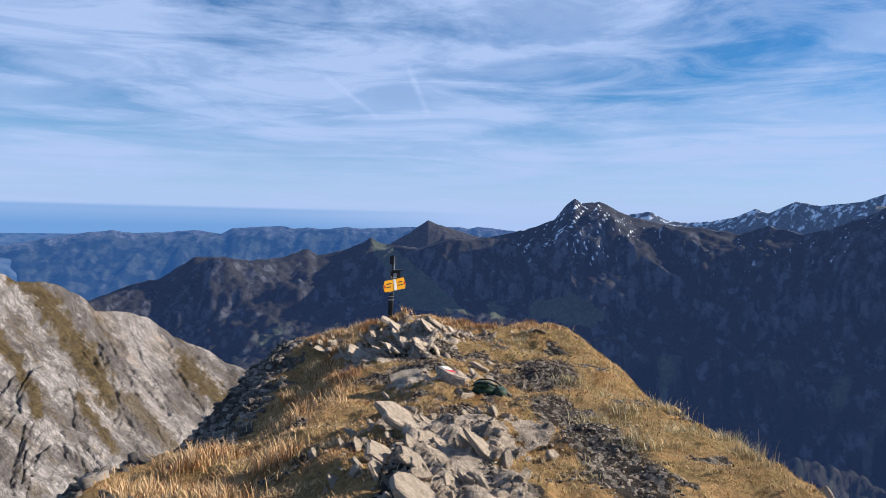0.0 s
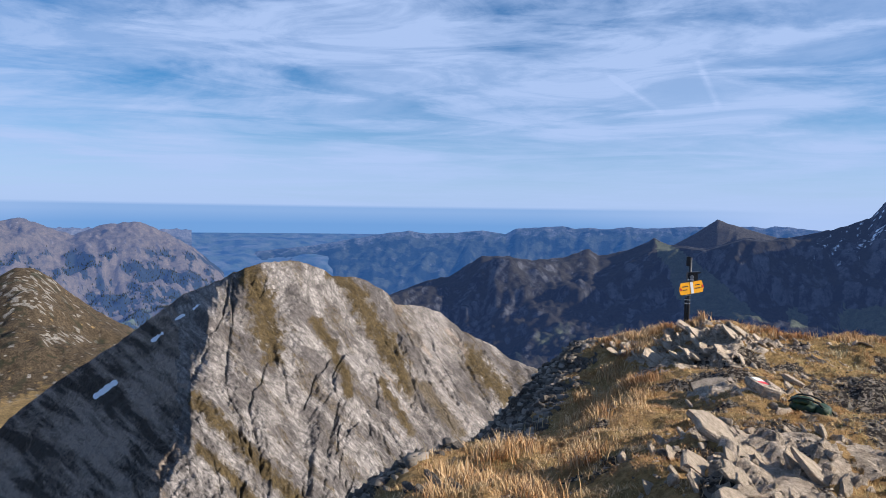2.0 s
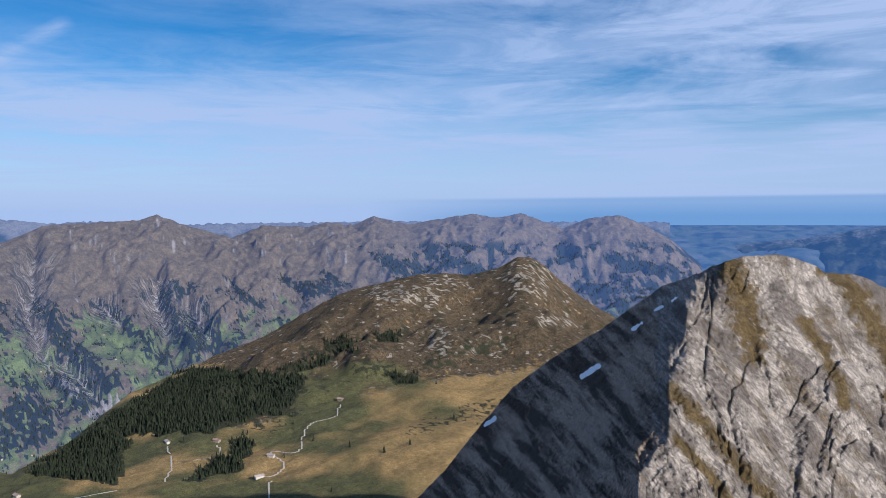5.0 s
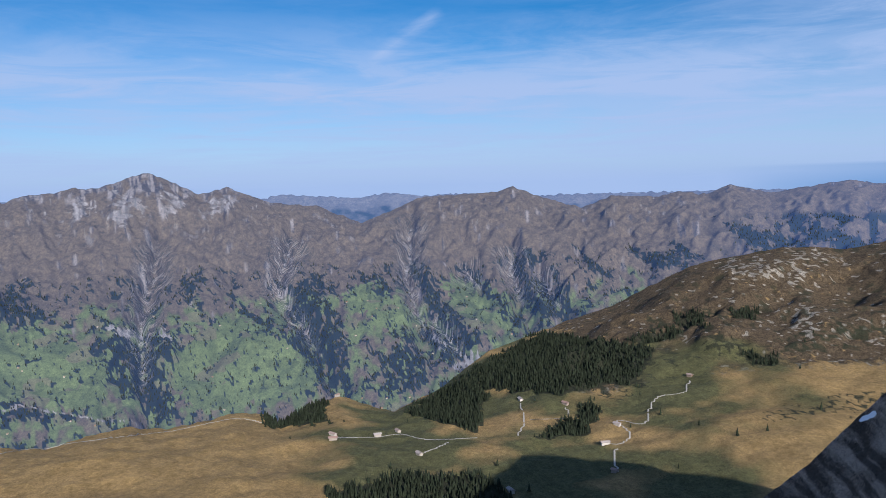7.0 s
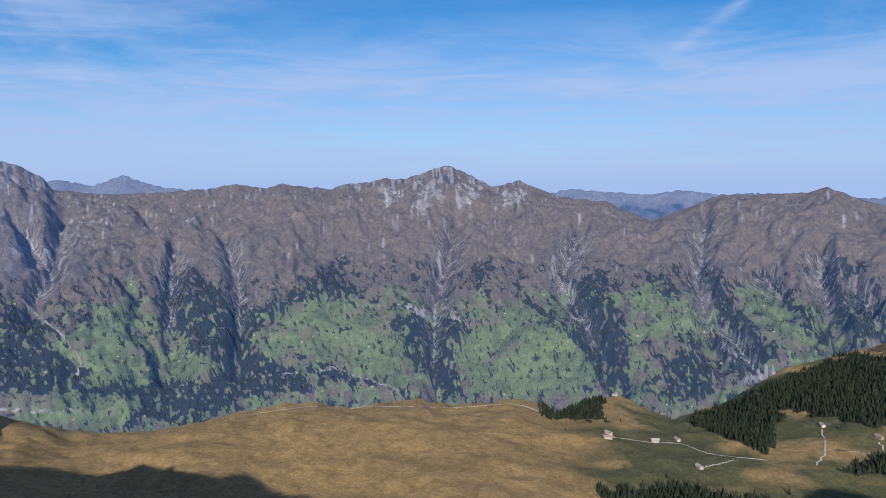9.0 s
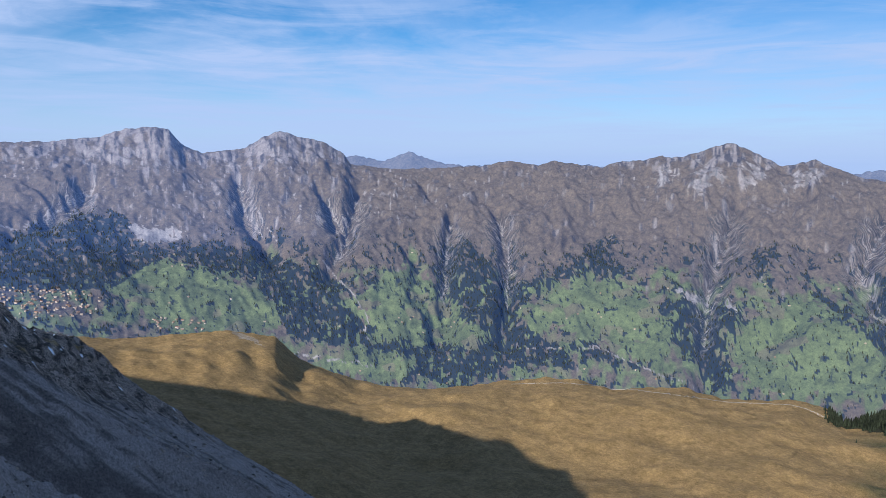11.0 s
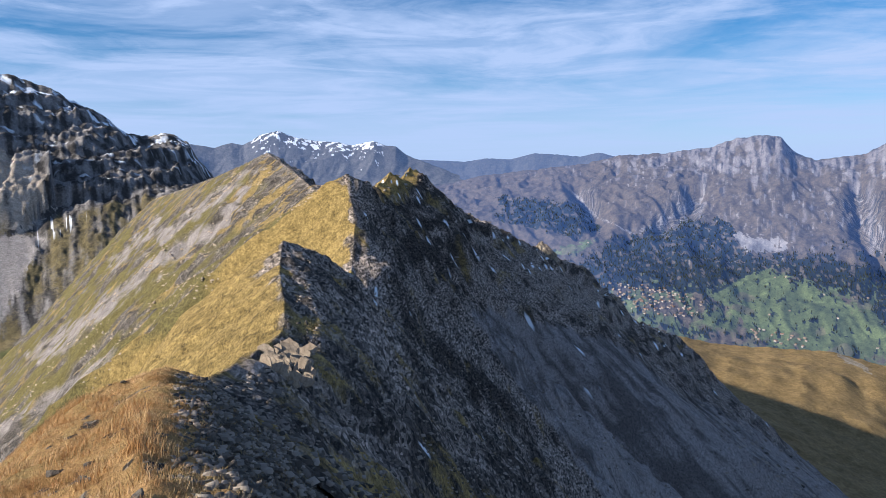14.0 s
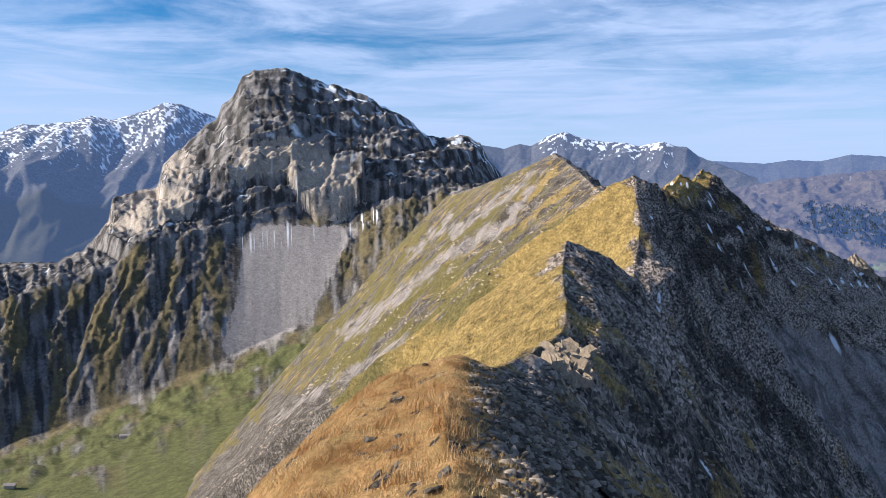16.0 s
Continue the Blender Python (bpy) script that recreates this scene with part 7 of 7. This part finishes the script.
mat_rust = blade_material("rusty_blades", [(0.52, 0.29, 0.11), (0.68, 0.47, 0.23), (0.24, 0.13, 0.05), (0.42, 0.21, 0.07)])
mat_mat = blade_material("matted_turf", [(0.52, 0.32, 0.13), (0.72, 0.52, 0.26), (0.16, 0.10, 0.04), (0.32, 0.19, 0.07)])
mat_slope = blade_material("slope_blades", [(0.36, 0.26, 0.10), (0.52, 0.38, 0.17), (0.20, 0.15, 0.05), (0.38, 0.24, 0.08)])
mat_moss = blade_material("mossy_blades", [(0.22, 0.18, 0.07), (0.40, 0.30, 0.15), (0.10, 0.09, 0.035), (0.26, 0.15, 0.06)])
mat_straw = blade_material("straw_stalks", [(0.55, 0.44, 0.24), (0.70, 0.58, 0.36), (0.40, 0.30, 0.15), (0.60, 0.48, 0.25)])


def turf_points(count, x0, x1, y0, y1, weigh, seed, clump=0.22):
    r = np.random.default_rng(seed)
    n = count * 6
    x, y = r.uniform(x0, x1, n), r.uniform(y0, y1, n)
    w = weigh(x, y) * smooth(-0.25, 0.35, fbm(x / clump, y / clump, 3, seed)) 
    keep = r.random(n) < np.clip(w, 0, 1)
    x, y = x[keep][:count], y[keep][:count]
    return np.stack([x, y, ground(x, y)], -1)


def bare_here(x, y):
    return np.clip(bare_ground(x, y) ** 0.8 + rim_ground(x, y) + 0.95 * strata(x, y)[0], 0, 1)


def west_half(x, y):
    return (1 - bare_here(x, y)) * smooth(1.1, 0.1, x)


def east_half(x, y):
    return (1 - bare_here(x, y)) * smooth(0.2, 1.0, x)


def south_side(x, y):
    d = x - crest_x(y)
    return (1 - bare_here(x, y)) * smooth(3.2, 1.6, d) * smooth(-0.9, 0.1, d)


grass("grass_dry", turf_points(60000, -3.4, 1.2, 2.2, 14.2, west_half, 41), 0.030, mat_gold, "golden dry autumn grass on the summit", 51, 0.0014, 1.9)
grass("grass_mat", turf_points(32000, -3.2, 4.2, 2.2, 14.2, lambda x, y: 1 - 0.75 * bare_ground(x, y) - rim_ground(x, y) - 0.9 * strata(x, y)[0], 40, 0.12), 0.024, mat_mat, "short matted brown turf of the summit", 50, 0.0032, 1.8)
grass("grass_green", turf_points(40000, 0.3, 4.2, 2.2, 14.2, east_half, 42), 0.028, mat_green, "yellow-green short grass on the summit", 52, 0.0014, 1.8)
grass("grass_straw", turf_points(7000, 0.3, 4.4, 2.2, 14.2, east_half, 43, 0.5), 0.036, mat_gold, "straw-coloured grass between the green", 53)
grass("grass_rust", turf_points(58000, -0.6, 6.5, -16.5, -3.0, south_side, 44), 0.042, mat_rust, "rust-orange dry grass on the southern ridge", 54, 0.0017, 1.3)
grass("grass_moss", turf_points(34000, -3.5, 4.0, -18, -3.2, lambda x, y: smooth(0.0, 0.3, crest_x(y) - x) * smooth(3.4, 1.4, crest_x(y) - x), 48, 0.3), 0.045, mat_moss, "brown mossy tufts between the slate of the rim", 57, 0.0025, 1.3)
grass("grass_gold", turf_points(20000, -0.6, 6.5, -16.5, -3.0, south_side, 45, 0.5), 0.05, mat_gold, "golden grass among the rusty grass", 55)


away = np.hypot(Xr, Yr)
slope = scatter((Xr, Yr, Zr), (Wr > 0.2) * (Wr < 70) * (Sr > 2) * (Sr < 150) * (0.25 + smooth(-0.25, 0.3, fbm(Xr / 2.5, Yr / 2.5, 4, 47))) / (40 + away ** 2), 30000, 46)
grass("grass_slope", slope, 0.055, mat_slope, "golden grass on the steep sunny side of the ridge", 56, 0.008, 0.5, "grass", 0.022)


def tussocks(places, each, spread, seed):
    r = np.random.default_rng(seed)
    pts = []
    for x, y in places:
        a = np.stack([x + spread * r.standard_normal(each), y + spread * r.standard_normal(each)], -1)
        pts.append(np.concatenate([a, ground(a[:, 0], a[:, 1])[:, None]], 1))
    return np.concatenate(pts)


r = np.random.default_rng(61)
edge_w = [(float(crest_x(y)) - 0.9 - 0.95 * r.random(), y) for y in r.uniform(3.2, 12.5, 60)]
edge_e = [(1.2 + 1.0 * r.random(), y) for y in r.uniform(3.6, 12.0, 14)]
far_rim = [(x, 12.6 + 0.7 * r.random()) for x in r.uniform(-2.0, 1.9, 26)]
south_t = [(float(crest_x(y)) + r.uniform(-0.2, 1.6), y) for y in r.uniform(-14.5, -4.5, 44)]
grass("grass_tussocks", tussocks(edge_w + far_rim, 130, 0.09, 62), 0.13, mat_gold, "long golden tussocks at the edge of the summit", 63, 0.0022, 0.9)
grass("grass_tufts", tussocks(edge_e, 130, 0.08, 64), 0.10, mat_straw, "pale straw tufts on the eastern grass", 65, 0.0022, 0.9)
grass("grass_ridge_tufts", tussocks(south_t, 150, 0.11, 66), 0.13, mat_rust, "rusty grass tufts along the southern ridge", 67, 0.0024, 0.9)
stalk_at = [(float(crest_x(y)) - 2.2 - 0.6 * r.random(), y) for y in r.uniform(5, 10, 26)] + [(2.0 + 0.5 * r.random(), y) for y in r.uniform(4.5, 12, 26)] + far_rim[:14]
grass("grass_stalks", tussocks(stalk_at, 3, 0.14, 68), 0.2, mat_straw, "tall dry grass stalks standing against the valley", 69, 0.0016, 0.35)


# ---- the signpost ----
mat_steel = plain("weathered_steel", (0.06, 0.06, 0.065), 0.55, 0.3, 0.3, 0.04)
mat_black = plain("black_plastic", (0.018, 0.018, 0.02), 0.45, 0.0, 0.3, 0.03)
mat_silver = plain("grey_metal_case", (0.42, 0.44, 0.46), 0.35, 0.6, 0.15, 0.03)
mat_yellow = plain("yellow_sign_enamel", (0.95, 0.42, 0.012), 0.4, 0.0, 0.08, 0.06)
mat_white = plain("white_paint", (0.78, 0.77, 0.74), 0.55, 0.0, 0.08, 0.04)
mat_red = plain("red_paint", (0.62, 0.03, 0.035), 0.55, 0.0, 0.15, 0.04)
mat_ink = plain("black_print", (0.03, 0.03, 0.03), 0.6, 0.0, 0.1, 0.05)


def signpost(x, y):
    z = hz(x, y) - 0.06
    post = empty("signpost", pose(x, y, z, 0, 1.2, 4), "dark steel path post with a yellow sign and weather camera", "signpost")
    part("pole", tube(bmesh.new(), (0.015, 0, 0), (0.02, 0, 1.22), 0.026, 0.026, 16), mat_steel, post, "round grey steel pole", True)
    part("stake", box(bmesh.new(), (-0.028, 0.005, 0.28), (0.034, 0.05, 0.56), None, 0.004), mat_black, post, "dark square stake beside the pole")
    for h in (0.46, 0.52, 0.60):
        part("clamp", box(bmesh.new(), (0.0, 0, h), (0.095, 0.07, 0.016), None, 0.003), mat_silver, post)
    tilt = pose(0.055, -0.055, 0.73, 0, -10, 27)
    w, h = 0.215, 0.10
    board = part("sign_board", plate(bmesh.new(), [(-w, -h * 0.8), (-w + 0.03, -h), (w - 0.03, -h), (w, -h * 0.2), (w - 0.03, h), (-w + 0.03, h), (-w - 0.012, 0.0)], 0.006, tilt), mat_yellow, post, "yellow enamel sign board")
    part("white_strip", plate(bmesh.new(), [(-0.022, -h * 0.97), (0.028, -h * 0.97), (0.028, h * 0.97), (-0.022, h * 0.97)], 0.004, tilt @ pose(0, -0.006, 0)), mat_white, board, "white strip down the sign")
    for sx in (-1, 1):
        tip = [(sx * (w - 0.034), -0.03), (sx * (w - 0.008), -0.018), (sx * (w - 0.004), 0.012), (sx * (w - 0.03), 0.03)]
        part("red_tip", plate(bmesh.new(), tip, 0.004, tilt @ pose(0, -0.006, 0)), mat_red, board, "red mark at the board's tip")
    for k, (bx, bw) in enumerate(((-0.115, 0.10), (-0.125, 0.08), (0.105, 0.085), (0.10, 0.10))):
        part("text_bar", plate(bmesh.new(), [(bx - bw / 2, -0.008), (bx + bw / 2, -0.008), (bx + bw / 2, 0.008), (bx - bw / 2, 0.008)], 0.002, tilt @ pose(0, -0.006, 0.035 if k % 2 == 0 else -0.02)), mat_ink, board)
    unit = part("weather_camera", box(bmesh.new(), (0.055, -0.01, 0.905), (0.16, 0.13, 0.12), pose(0, 0, 0, 0, -6, 12), 0.010), mat_black, post, "black weather camera housing")
    part("hood", box(bmesh.new(), (0.075, -0.015, 0.978), (0.20, 0.15, 0.028), pose(0, 0, 0, 0, -6, 12), 0.006), mat_black, unit, "black hood")
    part("lens", tube(bmesh.new(), (0.05, -0.07, 0.905), (0.048, -0.105, 0.903), 0.034, 0.030, 16), mat_silver, unit, "round glass-fronted lens")
    part("bracket", box(bmesh.new(), (0.03, -0.01, 0.845), (0.085, 0.06, 0.03), None, 0.005), mat_silver, unit)
    part("plate", box(bmesh.new(), (0.035, -0.082, 0.862), (0.10, 0.006, 0.022)), mat_white, unit, "pale type plate")
    part("aerial_box", box(bmesh.new(), (-0.012, 0.0, 1.16), (0.07, 0.06, 0.16), None, 0.008), mat_black, post, "small black box at the top")
    part("cable", tube(bmesh.new(), (0.045, 0.02, 0.86), (0.035, 0.022, 0.40), 0.005, 0.005, 8), mat_black, post)
    return post


signpost(-0.90, 13.0)


# ---- the painted path mark and the rucksack ----
mark = empty("painted_rock", pose(0.10, 7.75, hz(0.10, 7.75) + 0.02, 0, 0, -52) @ pose(0, 0, 0, -12, 14, 0), "pale slab painted with a white, red and white path mark", "path mark")
body = new("slab", SLABS[5])
body.parent = mark
body.matrix_basis = Matrix.Diagonal((0.26, 0.19, 0.30, 1))
for name, mat, u0, u1 in (("white_stripe", mat_white, -0.13, -0.04), ("red_stripe", mat_red, -0.04, 0.03), ("white_stripe", mat_white, 0.03, 0.10)):
    bm = bmesh.new()
    box(bm, ((u0 + u1) / 2, 0.0, 0.047), (u1 - u0 - 0.004, 0.115, 0.010), pose(0, 0, 0, 0, 0, 4), 0.003)
    part(name, bm, mat, mark)

n = Nodes("green_rucksack_cloth")
w1 = n.noise(0.004, 3)
n.done(n.mix(n.span(n.noise(0.06, 5), 0.35, 0.65), (0.010, 0.028, 0.013), (0.03, 0.066, 0.028)), 0.55, n.bump(n.math("ADD", w1, n.math("MULTIPLY", n.noise(0.03, 4), 2.0)), 0.5, 0.006), 0.4)
mat_cloth = n.mat
mat_strap = plain("dark_webbing", (0.02, 0.024, 0.02), 0.8, 0.0, 0.3, 0.01)


def blob(size, seed, power=0.75, sub=3, sag=0.15):
    bm = bmesh.new()
    bmesh.ops.create_icosphere(bm, subdivisions=sub, radius=1.0)
    for v in bm.verts:
        p = v.co.copy()
        q = Vector([math.copysign(abs(c) ** power, c) for c in p])
        q *= 1 + 0.10 * noise.noise(p * 2.1 + Vector((seed, 0, 0))) + 0.04 * noise.noise(p * 6 + Vector((0, seed, 0)))
        q.z = max(q.z, -0.72) + sag * min(0, q.x) * 0.2
        v.co = Vector((q.x * size[0], q.y * size[1], q.z * size[2]))
    return bm


def moved(bm, m):
    bmesh.ops.transform(bm, matrix=m, verts=bm.verts)
    return bm


sack = empty("rucksack", pose(0.45, 7.45, hz(0.45, 7.45) + 0.03, 4, 3, -12) @ Matrix.Scale(0.74, 4), "dark green hiking rucksack lying on the path", "rucksack")
part("body", blob((0.17, 0.11, 0.06), 3.0), mat_cloth, sack, "", True)
part("lid", moved(blob((0.085, 0.125, 0.075), 7.0), pose(0.215, 0.0, -0.005, 0, 18, 0)), mat_cloth, sack, "crumpled green lid", True)
part("front_pocket", moved(blob((0.13, 0.10, 0.04), 9.0), pose(-0.03, -0.01, 0.085, 0, -3, 0)), mat_cloth, sack, "", True)
for s in (-1, 1):
    bm = bmesh.new()
    pts = [(-0.17, s * 0.075, 0.06), (-0.08, s * 0.085, 0.125), (0.05, s * 0.085, 0.132), (0.16, s * 0.08, 0.10), (0.26, s * 0.09, 0.02)]
    for p, q in zip(pts, pts[1:]):
        tube(bm, p, q, 0.011, 0.011, 8)
    part("strap", bm, mat_strap, sack)
part("buckle", box(bmesh.new(), (0.15, 0.0, 0.085), (0.04, 0.03, 0.015), None, 0.004), mat_black, sack)
bm = bmesh.new()
pts = [(0.29, 0.02, 0.0), (0.36, -0.05, -0.03), (0.45, -0.04, -0.06), (0.52, -0.10, -0.06)]
for p, q in zip(pts, pts[1:]):
    tube(bm, p, q, 0.012, 0.010, 8)
part("hip_belt", bm, mat_strap, sack)


# ---- huts and villages ----
def house_mesh(kind):
    bm = bmesh.new()
    if kind == "wall":
        box(bm, (0, 0, 0.25), (1.0, 0.8, 0.9))
        vs = [bm.verts.new(p) for p in ((-0.5, -0.4, 0.7), (-0.5, 0.4, 0.7), (-0.5, 0, 1.0), (0.5, -0.4, 0.7), (0.5, 0.4, 0.7), (0.5, 0, 1.0))]
        bm.faces.new((vs[0], vs[1], vs[2])), bm.faces.new((vs[4], vs[3], vs[5])), bm.faces.new((vs[1], vs[4], vs[5], vs[2])), bm.faces.new((vs[3], vs[0], vs[2], vs[5]))
    else:
        for s in (-1, 1):
            box(bm, (0, s * 0.26, 0.865), (1.24, 0.64, 0.05), pose(0, 0, 0, -s * 37, 0, 0))
    me = bpy.data.meshes.new(kind)
    bmesh.ops.recalc_face_normals(bm, faces=bm.faces)
    bm.to_mesh(me)
    bm.free()
    return me


def tinted(name, a, b):
    n = Nodes(name)
    c = n.mix(n.random(), a, b)
    return n.done(n.mix(n.span(n.noise(1.5, 4), 0.35, 0.65, 0, 0.4), c, tuple(v * 0.6 for v in a)), 0.8, n.bump(n.noise(0.4, 4), 0.4, 0.1), 0.2)


mat_wall = tinted("chalet_wall", (0.50, 0.47, 0.44), (0.16, 0.10, 0.07))
mat_roof = tinted("chalet_roof", (0.26, 0.15, 0.12), (0.36, 0.34, 0.33))
WALL_ME, ROOF_ME = house_mesh("wall"), house_mesh("roof")
WALL_ME.materials.append(mat_wall)
ROOF_ME.materials.append(mat_roof)
chalet = empty("chalet", pose(0, 0, -500), "small chalet with pale walls and a brown pitched roof", "house", "houses in the valley")
for nm, me in (("wall", WALL_ME), ("roof", ROOF_ME)):
    o = new(nm, me)
    o.parent = chalet


def nearest(grid, b, e):
    """The place on a grid of ground seen at a bearing and elevation."""
    X, Y, Z = grid
    d = np.hypot((np.degrees(np.arctan2(-X, Y)) - b) % 360 - 0.0, elevation(X, Y, Z) - e)
    d2 = np.hypot((np.degrees(np.arctan2(-X, Y)) - b + 180) % 360 - 180, elevation(X, Y, Z) - e)
    i, j = np.unravel_index(np.argmin(d2), X.shape)
    return X[i, j], Y[i, j], Z[i, j]


rng = random.Random(77)
HUTS = [(91.8, -15.3), (92.3, -18.5), (87.2, -18.6), (88.9, -18.8), (85.6, -20.3), (92.3, -18.85), (77.7, -16.5), (74.2, -16.8), (71.3, -19.55), (64.9, -14.45), (78.6, -23.0), (87.4, -20.55), (70.5, -21.4), (70.3, -18.2)]
for k, (hb, he) in enumerate(HUTS):
    x, y, z = nearest(PAST, hb, he)
    o = copy_thing(chalet, pose(x, y, z, 0, 0, rng.uniform(0, 180)) @ Matrix.Diagonal((rng.uniform(4.5, 7.5), 4.2, 3.2, 1)))
    tagged(o, "alpine hut with a pitched roof on the pasture", "hut", "huts on the pasture")
for hb, he in ((214.97, -18.36), (222.33, -20.31)):
    x, y, z = nearest(MASSIF, hb, he)
    tagged(copy_thing(chalet, pose(x, y, z, 0, 0, 20) @ Matrix.Diagonal((11, 7, 5, 1))), "lone grey hut on the high valley meadow", "hut", "huts on the pasture")
ok = (WALLGREEN > 0.62) & (WALLWOODS < 0.25) & (WALLV > 0.33) & (WALLV < 0.63)
for x, y, z in scatter(WALLGRID, ok * 1.0, 100, 79):
    copy_thing(chalet, pose(x, y, z, 0, 0, rng.uniform(0, 180)) @ Matrix.Diagonal((rng.uniform(5, 8), rng.uniform(5, 6.5), rng.uniform(3.6, 4.6), 1)))
wd, we_ = np.degrees(np.arctan2(-WALLGRID[0], WALLGRID[1])) % 360, elevation(*WALLGRID)
town = inside(wd, we_, [(157.8, -8.5), (154.1, -8.6), (150.3, -9.6), (150.6, -10.9), (156.2, -10.8)]) | inside(wd, we_, [(147.2, -11.3), (143.4, -11.9), (143.6, -12.6), (147, -12.2)])
for x, y, z in scatter(WALLGRID, town * 1.0, 185, 78) if town.any() else []:
    o = copy_thing(chalet, pose(x, y, z, 0, 0, rng.choice((20, 110)) + rng.uniform(-25, 25)) @ Matrix.Diagonal((rng.uniform(5, 10), rng.uniform(5, 8), rng.uniform(3.5, 5.5), 1)))
    tagged(o, "village house with pale walls and a reddish roof", "house", "houses of the village")
for o in list(chalet.children):
    bpy.data.objects.remove(o)
bpy.data.objects.remove(chalet)
